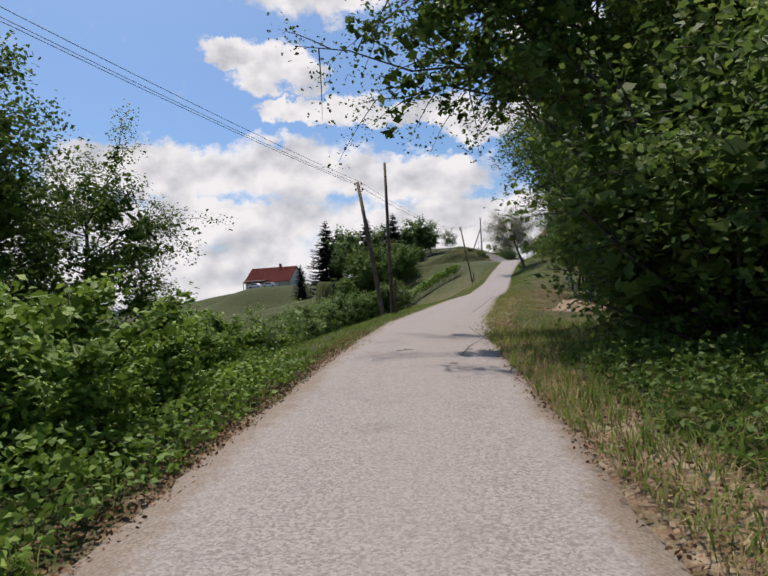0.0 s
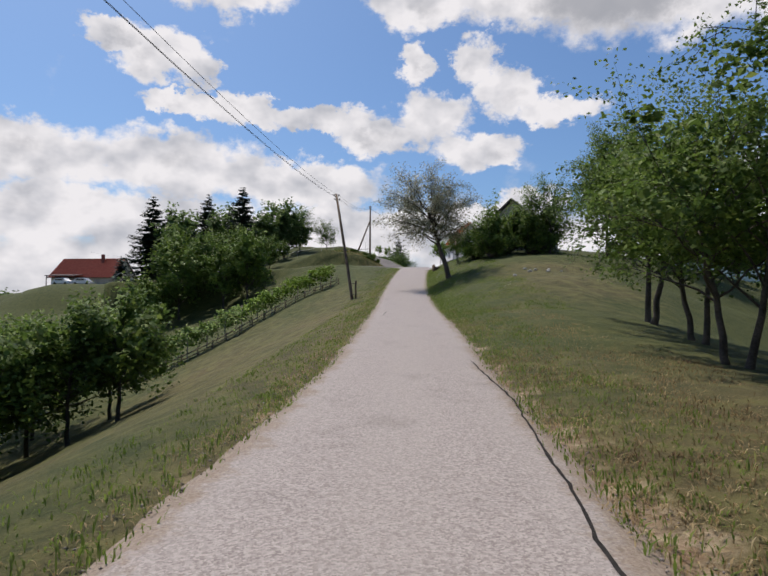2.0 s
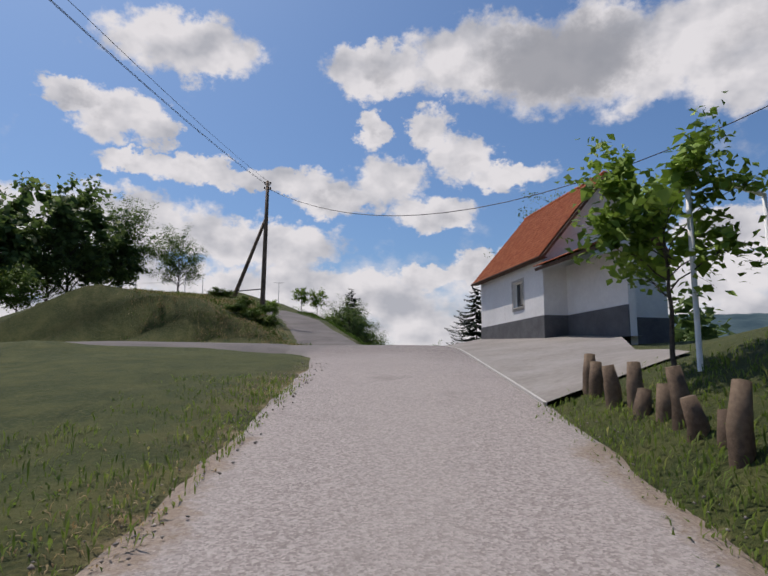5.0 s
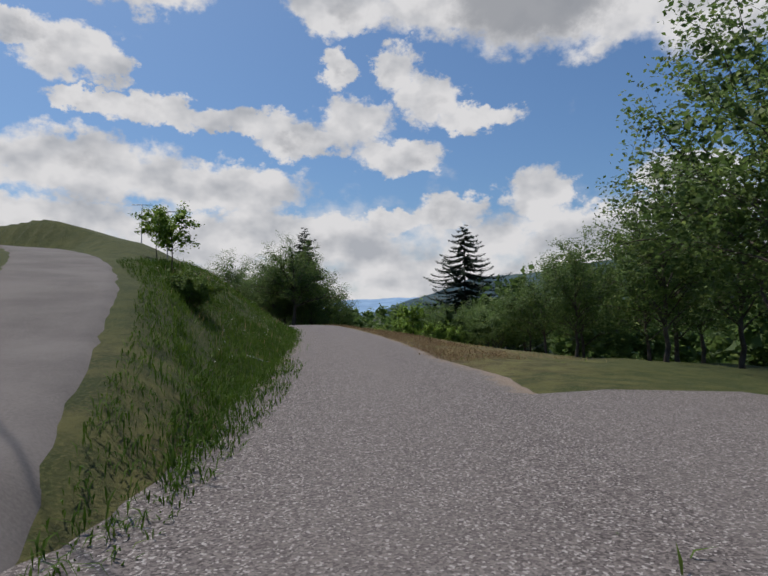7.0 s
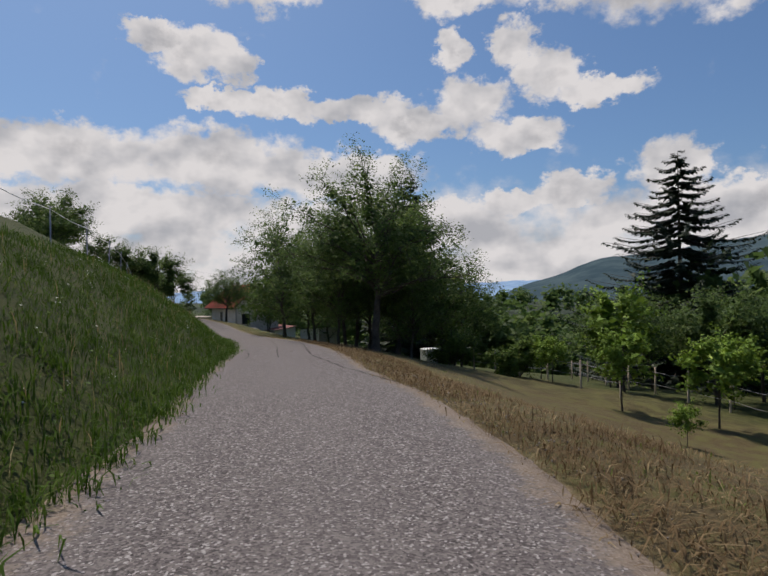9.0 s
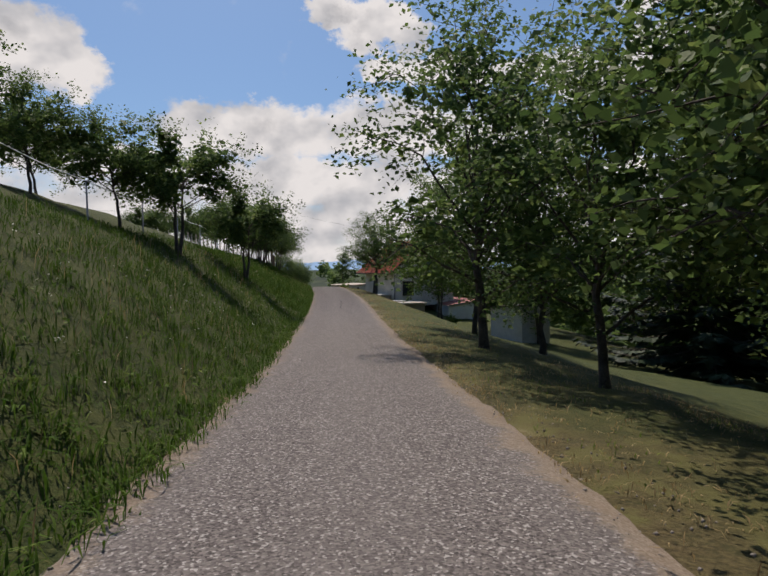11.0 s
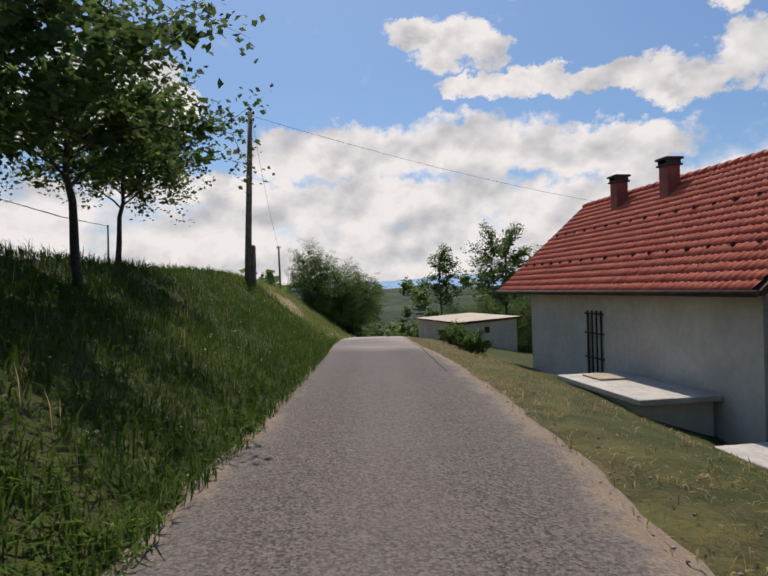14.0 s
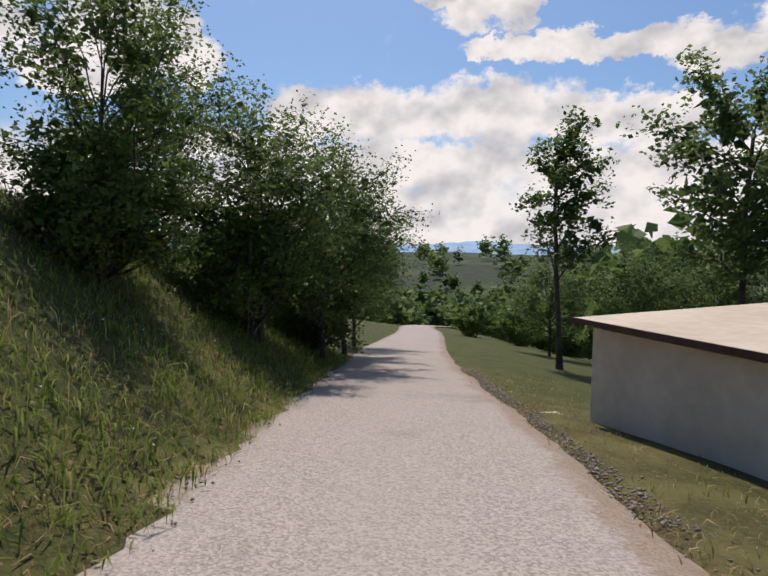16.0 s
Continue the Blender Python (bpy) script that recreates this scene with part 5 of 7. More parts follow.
# asphalt apron between the lane and the garden
ay = np.linspace(108.2, 116.6, 19)
apron_in = np.array([on_road(1.5, y) for y in ay])
apron_in[:, 2] -= .012
by = np.linspace(107.6, 116.3, 19)
bx = np.interp(by, [107.4, 109, 110.8, 112.8, 115.2, 116.0, 116.3], [27.6, 28.55, 29.8, 31.3, 33.2, 33.0, 30.9])
apron_out = np.stack([bx, by, np.maximum(land(bx, by) + .04, np.interp(by, [107, 109.5, 117], [8.87, 8.72, 8.74]))], 1)
sheet("asphalt_apron", apron_in, apron_out, M_ROAD, road)
garden = [(bx_, by_, float(np.interp(by_, by, apron_out[:, 2])) + .01) for bx_, by_ in ((28.0, 108.2), (28.9, 109.5), (29.8, 110.8), (30.55, 111.8), (31.3, 112.8), (32.25, 114.0), (33.2, 115.2))]
kerb_line(garden, .05, .035)

# ---- poles, wires ----
def utility_pole(label, base, top, r0=.14, r1=.09, arms=2, stub=0.0, name="utility_pole"):
    b, t = Vector(base), Vector(top)
    p = thing(name, label, "utility pole", Matrix.Translation(b))
    d = t - b
    rod("shaft", [(-.03 * d.x, -.03 * d.y, -.4), tuple(d * .33), tuple(d * .66), tuple(d)], [r0, r0 * .9, (r0 + r1) / 2, r1], M_WOOD, p)
    side = Vector((1, 0, 0))
    for i in range(arms):
        c = d - d.normalized() * (.18 + .32 * i)
        for s in (-1, 1):
            q = c + side * s * .16
            rod("insulator_hook", [tuple(c), tuple(c + side * s * .16 + Vector((0, 0, -.04))), tuple(q + Vector((0, 0, .06)))], [.014, .014, .012], M_BLACK, p, sides=5)
            rod("insulator", [tuple(q + Vector((0, 0, .03))), tuple(q + Vector((0, 0, .08))), tuple(q + Vector((0, 0, .15)))], [.045, .05, .025], M_BROWN, p)
    if stub:
        part("stub", boxes((.10, .10 + .26 * stub, -.14 * stub, .10 * stub, -.5, 1.45), bevel=.05 * stub), M_WOOD, p, "thick weathered timber stub")
        for z in (.55, 1.25) if stub < .9 else ():
            part("clamp_band", boxes((-.125, .10 + .26 * stub, -.13, .125, z, z + .03), bevel=.012), M_BLACK, p)
    return p


utility_pole("twin wooden utility pole on a timber stub by the lane", (.36, 25.9, 1.0), (.31, 27.05, 7.9), .09, .06, arms=0, stub=.5)
utility_pole("leaning wooden utility pole with insulators", (.12, 26.8, -.2), (-1.05, 29.4, 7.55), .12, .08)
utility_pole("slim leaning wooden utility pole on the slope", (11.09, 73.0, 3.5), (10.26, 76.0, 11.04), .11, .07, stub=.45)
pb = utility_pole("braced wooden utility pole on the mound", (20.2, 118.8, ground_at(20.2, 118.8)), (20.35, 120.0, 18.35))
rod("brace", [(-1.7, 2.3, .3), (.1, 1.0, 5.4)], [.13, .09], M_WOOD, pb)
rod("stay_bar", [(-1.35, 2.0, 1.35), (.02, .2, 1.3)], [.03, .03], M_BLACK, pb)
utility_pole("dark wooden utility pole above the bank", (5.9, 229.6, ground_at(5.9, 229.6)), (5.35, 231.1, 18.0), stub=1.0)
utility_pole("thin wooden utility pole behind the bank", (-5.6, 255.0, ground_at(-5.6, 255.0)), (-6.05, 255.6, 14.3), .1, .07, 1)


def wire(a, b, sag, r_=.008, name="overhead_wire", label="dark overhead wire between poles"):
    a, b = np.array(a), np.array(b)
    f = np.linspace(0, 1, 18)[:, None]
    p = a + (b - a) * f
    p[:, 2] -= sag * 4 * f[:, 0] * (1 - f[:, 0])
    s = Soup()
    s.pole(p, [r_] * len(p), 4, False)
    tagged(new(name, s.mesh(name, M_WIRE)), label, "wire", "overhead wires")


for dx_ in (-.16, .16, 0):
    wire((-1.05 + dx_, 29.4, 7.4 + abs(dx_)), (10.26 + dx_, 76.0, 10.8 + abs(dx_)), .7)
    wire((10.26 + dx_, 76.0, 10.8 + abs(dx_)), (20.35 + dx_, 120.0, 18.1 + abs(dx_)), .6)
    wire((-1.05 + dx_, 29.4, 7.4 + abs(dx_)), (-16 + dx_, -25.0, 7.0 + abs(dx_)), .8)
wire((20.45, 120.0, 17.9), (31.8, 97.65, 14.6), 2.3, .016)
wire((5.4, 231.1, 17.8), (33.0, 262.0, 15.0), 1.0)
wire((5.4, 231.1, 17.8), (-6.05, 255.6, 14.2), .5)
wire((5.4, 231.1, 17.8), (-40.0, 205.0, 18), 1.0)


# ---- trees and shrubs ----
LOCUST = [grow(11 + i, 13, 3.0, 4.6, .17, 24, 50000, .12, foliage=L_GREEN, tuft=.5, droop=.15, twig=7, fork=.7) for i in range(2)]
OVERHANG = grow(21, 12, 3.0, 5.2, .22, 22, 50000, .11, foliage=L_GREEN, tuft=.38, droop=.25, twig=8, core=.42, extra=[(.44, 2.95, 1.4), (.48, 3.3, 1.2), (.42, 2.5, 1.25), (.52, 3.05, 1.0)])
DARK = [grow(31 + i, 9, 1.2, 3.3, .13, 24, 27000, .13, foliage=L_DARK, tuft=.42, twig=7, core=.1) for i in range(2)]
CHERRY = grow(41, 7.4, 2.0, 3.15, .19, 32, 62000, .095, foliage=L_SILVER, tuft=.36, lean=(-.32, .02), twig=10, core=.03)
APPLE = [grow(51 + i, 4.6, 1.0, 2.3, .08, 18, 10000, .15, foliage=L_PLUM, tuft=.3, twig=6) for i in range(2)]
PLUM = [grow(35 + i, 7.6, 1.2, 3.9, .11, 24, 26000, .12, foliage=L_PLUM, tuft=.34, twig=8, stems=2) for i in range(2)]
ORCHARD = [grow(61 + i, 5.4, 1.3, 2.9, .085, 18, 20000, .12, foliage=L_DARK, tuft=.33, lean=(.12 - .1 * i, .05), twig=7, stems=1 + i % 2) for i in range(2)]
YOUNG = [grow(71 + i, 3.4, .9, 1.25, .04, 12, 3800, .13, foliage=L_LIGHT, tuft=.22, twig=5) for i in range(2)]
PEAR = grow(81, 9.6, 2.0, 3.7, .2, 30, 66000, .095, foliage=L_DARK, tuft=.34, twig=8, core=.18, extra=[(.38, 2.75, 1.45), (.42, 3.0, 1.3), (.3, .1, 1.25)])
OLDPEAR = grow(91, 6.6, 1.7, 2.6, .18, 26, 70000, .07, foliage=L_DARK, tuft=.27, lean=(.07, .03), twig=10, droop=.35, core=0.0, fork=.22)
MAPLE = [grow(97 + i, 9.5, 2.6, 1.5 + 1.2 * i, .12, 17 + 5 * i, 9000 + 9000 * i, .17, foliage=L_DARK, tuft=.34, twig=7, core=.08, fork=.7) for i in range(2)]
WALNUT = grow(95, 9.5, 2.0, 4.3, .13, 19, 17000, .21, foliage=L_GREEN, tuft=.42, twig=7, core=.1)
BUSHES = [grow_bush(101 + i, 2.2, 1.9, 8500, .15, L_GREEN, 13) for i in range(2)]
BRAMBLE = [grow_bush(111 + i, 1.9, 1.8, 11000, .13, L_LIGHT, 15) for i in range(2)]
SHRUB = [grow_bush(121 + i, 4.4, 2.0, 11000, .17, L_PLUM, 18, .24) for i in range(2)]
HAZEL = [grow_bush(161 + i, 4.4, 2.1, 36000, .10, L_PLUM, 30, .26, .34) for i in range(2)]
FAR = [grow(131 + i, 9, .8, 3.2, .13, 20, 5600, .42, foliage=L_DARK, tuft=.5, twig=5) for i in range(3)]
FARGREEN = [grow(135 + i, 9, .6, 3.8, .13, 22, 7000, .34, foliage=L_GREEN, tuft=.5, twig=5) for i in range(2)]
FIR = [grow_conifer(141 + i, 13, 3.3, .2, .6, 22, 8) for i in range(2)]
SPRUCE = grow_conifer(151, 18, 11.5, .26, 1.0, 24, 8)

T_LOC = "tall dark-green locust tree at the lane's edge, in a grove with shade trees added"
plant("locust_tree", OVERHANG, 5.6, 13.5, "tall tree with branches overhanging the lane", turn=10)
# the last eight are added to deepen the shade; five stand out of view
for x, y, s, a in ((9.2, 19, .95, 40), (12.1, 34.1, 1.2, 0), (13.4, 35.5, 1.15, 120), (10.6, 26.5, 1.0, 200), (16.5, 38, 1.0, 80), (19, 30, 1.0, 10), (15, 22, 1.05, 160), (8.2, 9.5, 1.0, 70), (12.5, 14, 1.05, 300), (19, 46, .9, 220), (23, 40, 1, 15), (8.6, 3.5, 1.05, 130), (7.6, -2.5, 1.0, 20), (12, 7.5, 1.1, 250), (12.5, .5, 1.1, 90), (9.5, -8, 1.05, 310), (16.2, 31.5, 1.0, 33), (20.5, 35, 1.0, 190), (14.6, 27.5, 1.0, 280)):
    plant("locust_tree", LOCUST[int(x) % 2], x, y, T_LOC, turn=a, scale=s, group="roadside grove")
for x, y, s in ((15.1, 46.2, .82), (18.3, 53.6, 1.0), (17.0, 49.5, .85), (14.4, 38.6, 1.15), (13.2, 36.4, 1.0)):
    plant("plum_tree", PLUM[int(y) % 2], x, y, "leafy fruit tree with several stems on the verge", turn=y * 40, scale=s)
for x, y, s in ((5.6, 3.0, 1.2), (6.2, 6.5, 1.3), (6.8, 11, 1.1), (9.5, 22.5, .5), (5.0, -2, 1.2)):
    plant("bush", BUSHES[int(y) % 2], x, y, "green roadside bush under the trees", "bush", turn=y * 50, scale=s)
for x, y, s in ((-4.0, 3.2, .95), (-5.4, 5.6, 1.3), (-4.3, 8.0, 1.0), (-6.4, 10.4, 1.5), (-4.6, 12.0, 1.0), (-4.0, 14.8, .75), (-7.5, 14, 1.6), (-3.1, 5.4, .6), (-6.2, 1.0, 1.4), (-3.0, 9.8, .5), (-9, 7, 1.8), (-5.6, 16.5, 1.1), (-2.9, 7.4, .5)):
    plant("bramble", BRAMBLE[int(y) % 2], x, y, "light green bramble thicket beside the lane", "bush", turn=y * 70, scale=s, group="brambles")
for x, y, s in ((5.2, 8.6, 1.2), (6.1, 10.8, 1.4), (5.4, 6.0, 1.2), (6.8, 8, 1.6), (7.8, 10.2, 1.8), (6.2, 4, 1.3), (11.5, 15, 1.5), (13, 18.5, 1.5), (14.5, 25, 1.6)):
    plant("shrub", HAZEL[int(y) % 2], x, y, "dark dense shrub under the overhanging trees", "bush", turn=y * 33, scale=s, group="grove shrubs")
plant("birch", LOCUST[0], -10.7, 21.8, "slender leafy tree behind the brambles", scale=.88, turn=20)
plant("birch", LOCUST[1], -12.4, 18.0, "slender leafy tree behind the brambles", scale=.82, turn=90)
plant("broad_tree", LOCUST[0], -12.5, 14.5, "tall broadleaved tree behind the brambles", scale=1.15, turn=200)
plant("shrub", SHRUB[0], -8.6, 21.5, "round green shrub below the lane", "bush", scale=1.1)
plant("shrub", SHRUB[1], -12.6, 33.0, "tall dense shrub below the lane", "bush", scale=1.9)
for x, y, s in ((-12.8, 53.5, 1.7), (-9.6, 50.3, 1.5), (-6.5, 49.5, 1.35), (-10.9, 45.4, 1.5), (-8.0, 41.5, 1.3), (-13, 40, 1.5), (-5.0, 45.5, 1.2), (-15.5, 47, 1.7)):
    plant("shrub", SHRUB[int(x) % 2], x, y, "dense green shrub on the slope", "bush", turn=x * 30, scale=s, group="slope shrubs")
for x, y, s in ((-4.2, 53.3, 1.0), (1.0, 56.2, .8), (-.4, 56.0, .85), (-2.2, 54.6, .9), (-6.5, 52.5, 1.05), (-2.6, 59, .9), (-5.5, 57.5, 1.0), (-.2, 60.3, .8), (-9, 57, 1.1), (-3.8, 63, .9), (-6.5, 66, 1), (-10, 64, 1.1), (-7.5, 71, 1)):
    plant("apple_tree", APPLE[int(x * 2) % 2], x, y, "small apple tree in the sloping orchard", turn=x * 70, scale=s * 1.2, group="sloping orchard")
for x, y, top_, k in ((-13.3, 141.2, 22.6, 0), (-10.6, 141.6, 20.4, 1), (-2.9, 127.3, 20.6, 1), (2.4, 116.1, 19.7, 0), (-21.9, 158, 13.5, 1)):
    plant("fir_tree", FIR[k], x, y, "dark narrow fir among the trees on the hill", turn=x * 20, group="firs on the hill", tall=.72, reach=(13, top_))
for x, y, top_ in ((8.3, 129.1, 20.6), (11.0, 131.8, 17.6), (5.4, 126.0, 18.6), (-6.2, 131.0, 18.4), (-8.2, 138.0, 19.6), (0.2, 122.0, 18.2)):
    plant("broad_tree", FAR[int(y) % 3], x, y, "round dense broadleaved tree on the hill", turn=x * 33, group="trees on the hill", reach=(9, top_))
for x, y, top_ in ((-3.3, 101.5, 10.6), (-1.3, 106, 12.0), (2.5, 111, 13.4), (6.0, 116, 13.0), (1.4, 100.5, 10.8), (3.8, 99, 11.4), (-6, 98, 6.6), (4.2, 105, 12.0), (-4.5, 111, 12.8), (-9, 104, 6.6), (0, 118, 14.6), (8, 121, 13.0)):
    plant("shrub_tree", FARGREEN[int(y) % 2], x, y, "bushy green tree behind the vine row", turn=x * 33, group="trees behind the vines", reach=(9, top_))
for x, y, s in ((-3.8, 82, .8), (-6, 78, .9)):
    plant("young_tree", YOUNG[0], x, y, "light green young tree on the slope", scale=1.3 * s)
plant("cherry_tree", CHERRY, 17.8, 74.2, "open cherry tree with dull leaves leaning over the lane", turn=0)
plant("ash_tree", LOCUST[1], 33.6, 80.3, "tall open tree on the grassy knoll", turn=30, reach=(13, 18.2))
plant("ash_tree", LOCUST[0], 33.9, 77.6, "tall open tree on the grassy knoll", turn=100, reach=(13, 19.0))
for x, y, s in ((27.4, 78.4, .72), (36, 76.0, .7), (36, 62, .8)):
    plant("fruit_tree", DARK[int(x) % 2], x, y, "leafy fruit tree on the knoll", turn=x * 20, scale=s)
for x, y, s in ((23.1, 79.5, .95), (22.4, 81.6, .8), (26.4, 79.4, 1.2), (24.6, 80.6, 1.15), (27.8, 81.0, 1.0)):
    plant("shrub", SHRUB[int(x) % 2], x, y, "dense dark shrub by the garden", "bush", turn=x * 20, scale=s, group="garden shrubs")
for x, y, s in ((45.5, 87.6, .8), (46.5, 80.7, .85), (52, 70, 1), (44, 70, .9), (40, 56, .9), (34, 46, 1)):
    plant("broad_tree", FAR[int(x) % 3], x, y, "dark broadleaved tree behind the knoll", turn=x * 33, scale=s, group="trees behind the knoll")
plant("fruit_tree", PLUM[0], 21.5, 83.2, "small round-headed tree on the grass by the garden", scale=.36)
plant("rose_bush", YOUNG[1], 22.6, 92.0, "thin flowering shrub at the gate", "bush", scale=.8)
# hilltop and orchard
plant("young_tree", YOUNG[1], 24.5, 127.4, "small leafy tree on the bank", scale=.62, turn=50)
plant("young_tree", YOUNG[0], 23.9, 131.2, "small leafy tree on the bank", scale=.62)
plant("bush", BUSHES[0], 25.0, 123.5, "low dark bush on the grassy wedge", "bush", scale=.42)
for x, y, s in ((20.2, 118.6, .4), (19.2, 117.2, .36), (18.0, 119.6, .42), (20.0, 113.0, .42), (18.6, 112.2, .36), (19.3, 112.8, .4)):
    plant("bush", BUSHES[int(y) % 2], x, y, "dark low bush on the mound", "bush", scale=s, tall=.62, turn=x * 90, group="mound bushes")
plant("young_tree", YOUNG[0], 20.8, 119.4, "thin small tree on the mound", scale=.42)
for x, y, s in ((11.0, 133.0, .85), (15.1, 130.1, .6), (7.5, 128, .8)):
    plant("broad_tree", DARK[int(x) % 2], x, y, "dark dense tree behind the mound", scale=s, turn=x * 60)
for x, y, s, k in ((39.8, 120.4, 1.2, 0), (36.2, 116.5, .85, 1), (41.5, 126, .8, 1), (44.9, 130.5, .75, 0), (41.5, 131.2, .6, 1), (50, 134, 1.0, 0), (43.1, 136, .62, 1), (47.5, 128, 1.0, 1), (50.6, 142.6, 1.0, 0), (55, 137, 1.1, 1)):
    plant("broad_tree", DARK[k], x, y, "dense dark tree beside the orchard", turn=x * 57, scale=s, group="orchard edge trees")
for x, y, s in ((45.0, 140.5, 1.1), (47.4, 149, 1.2), (51.0, 149.7, 1.4), (51.4, 155.6, 1.4), (46.2, 145.2, 1.0), (49.7, 161.3, 1.3), (49.5, 169.7, 1.3), (48.5, 153.2, 1.2), (54, 164, 1.4), (53, 172, 1.4)):
    plant("fruit_tree", ORCHARD[int(y) % 2], x, y, "fruit tree with pale trunk in the dry orchard", turn=x * 77, scale=s * .78, group="dry orchard")
for x, y, s in ((42.7, 157.2, .95), (44.3, 168.6, .8), (44.8, 154.9, 1.0), (48.8, 159.4, 1.0), (46.5, 163.7, 1.6), (41.3, 151.4, .38), (43, 164, .7), (47.5, 167, 1.2)):
    plant("sapling", YOUNG[int(y) % 2], x, y, "young staked fruit tree on dry grass", turn=x * 77, scale=s, group="orchard saplings")
plant("spruce", SPRUCE, 59.8, 179.0, "tall dark spruce below the orchard", scale=1.03)
plant("pear_tree", PEAR, 34.4, 163.0, "large old pear tree with a bare bough over the lane", turn=0, scale=1.02, tall=.88)
for x, y, s, k in ((33.4, 168.4, .85, 0), (36.2, 168.2, 1.0, 1), (39.0, 169.6, .78, 0), (35.2, 173, 1.0, 1), (31.9, 174, .75, 0), (40.8, 172.5, .78, 1), (37.5, 176, 1.0, 0), (32.9, 165.6, .62, 1), (36.4, 165.4, .6, 0), (34.2, 170.6, .95, 1)):
    plant("broad_tree", DARK[k], x, y, "dense dark tree in the roadside clump", turn=x * 47, scale=s, group="roadside clump")
plant("fir_tree", FIR[1], 42.2, 197.9, "dark fir behind the clump", tall=.8, reach=(13, 24.1))
plant("broad_tree", DARK[0], 29.9, 178.6, "dense dark tree in the roadside clump", turn=70, group="roadside clump", reach=(9, 17.6))
plant("shrub", SHRUB[0], 38.6, 166.4, "round dark bush on the orchard grass", "bush", scale=.62)
plant("bush", BUSHES[1], 41.6, 165.2, "light bush on the orchard grass", "bush", scale=.8)
for x, y, s, k in ((29.6, 183.5, .8, 0), (31.5, 180.5, .8, 1)):
    plant("fruit_tree", DARK[k], x, y, "dark fruit tree beside the lane", turn=x * 47, scale=s, group="lane fruit trees")
for x, y, s in ((16.2, 174.5, .85), (17.6, 171.5, .6), (18.8, 176.5, .55), (20.0, 178.3, .6), (21.3, 179.2, .75), (21.2, 184.4, .7), (14, 178, .8), (12, 185, .85)):
    plant("fruit_tree", ORCHARD[int(x * 3) % 2], x, y, "dark fruit tree on the bank's crest", turn=x * 47, scale=s, group="crest fruit trees")
# lower end
plant("broad_tree", DARK[0], 33.9, 205.5, "tall dense tree below the lane", scale=1.1, turn=80)
plant("walnut_tree", WALNUT, 26.3, 214.4, "young walnut tree with large leaves below the lane", turn=40, scale=1.0)
plant("walnut_tree", WALNUT, 27.0, 208.5, "young walnut tree with large leaves below the lane", turn=170, scale=.74)
plant("old_pear_tree", OLDPEAR, 22.25, 205.9, "gnarled old pear tree at the lane's edge", turn=0, scale=.93)
plant("box_bush", BUSHES[0], 27.6, 211.0, "clipped round bush on a stem", "bush", scale=.4)
for x, y, s in ((10.98, 215.3, 1.45), (8.85, 218.6, 1.3), (13.06, 209.8, 1.0), (13.6, 206.3, 1.0), (14.4, 202.6, 1.05), (10.4, 212.2, 1.05), (9.0, 209.0, 1.1), (7.0, 208.2, 1.1), (11.6, 205.6, 1.1), (5.0, 205.5, 1.15), (12.6, 199.5, .85), (9.5, 202, 1.0), (7, 200, .95), (15.6, 197.6, .8), (15.2, 200.6, 1.0), (14.1, 204.4, 1.05), (13.0, 203.2, 1.1), (13.6, 199.6, 1.05), (12.2, 207.6, 1.0)):
    plant("apple_tree", ORCHARD[int(x * 3) % 2], x + .5, y, "dark apple tree in the orchard on the bank", turn=x * 91, scale=s * (.69 if x > 11.2 else .6), group="bank orchard")
for x, y, top_, k in ((2.75, 243.0, 13.5, 0), (3.2, 246.2, 12.7, 1), (3.0, 249.5, 12.5, 0), (2.1, 253.0, 11.9, 1), (.9, 257, 11.3, 0), (.6, 246.5, 13.2, 1)):
    plant("hazel", DARK[k], x, y, "tall leafy hazel on the bank", turn=x * 47, group="bank hazels", reach=(9, top_))
for x, y, top_, k in ((3.1, 242.4, 11.2, 0), (3.0, 246.0, 10.6, 1), (2.2, 250.4, 9.9, 0)):
    plant("shrub", HAZEL[k], x, y, "dense hazel shrub on the bank", "bush", turn=x * 47, group="bank hazels", reach=(4.2, top_))
plant("maple", MAPLE[1], 13.3, 256.3, "dark maple beyond the shed", turn=40, reach=(9.5, 15.3))
plant("maple", MAPLE[0], 8.3, 256.8, "dark slender maple beyond the shed", turn=10, reach=(9.5, 14.3))
for x, y, top_, k in ((17.6, 248.6, 12.6, 0), (20.4, 247.0, 12.8, 1), (19.0, 253.0, 12.2, 1), (23.5, 251.0, 12.6, 0), (11.0, 262.0, 10.2, 1), (14.5, 265.0, 10.6, 0), (18.5, 263.0, 10.8, 1), (7.5, 266.0, 9.6, 0), (24.0, 262.0, 11.0, 0)):
    plant("broad_tree", DARK[k], x, y, "dense dark tree in the hollow beyond the shed", turn=x * 71, group="hollow trees", reach=(9, top_))
for x, y, s in ((15.0, 229.2, .30), (14.5, 230.6, .31), (13.9, 232.3, .31), (13.2, 234.3, .31), (12.4, 237.6, .33)):
    plant("hedge_bush", BUSHES[int(y) % 2], x, y, "low dark hedge bush beside the lane", "bush", turn=y * 47, scale=s, tall=1.35, group="hedge bushes")
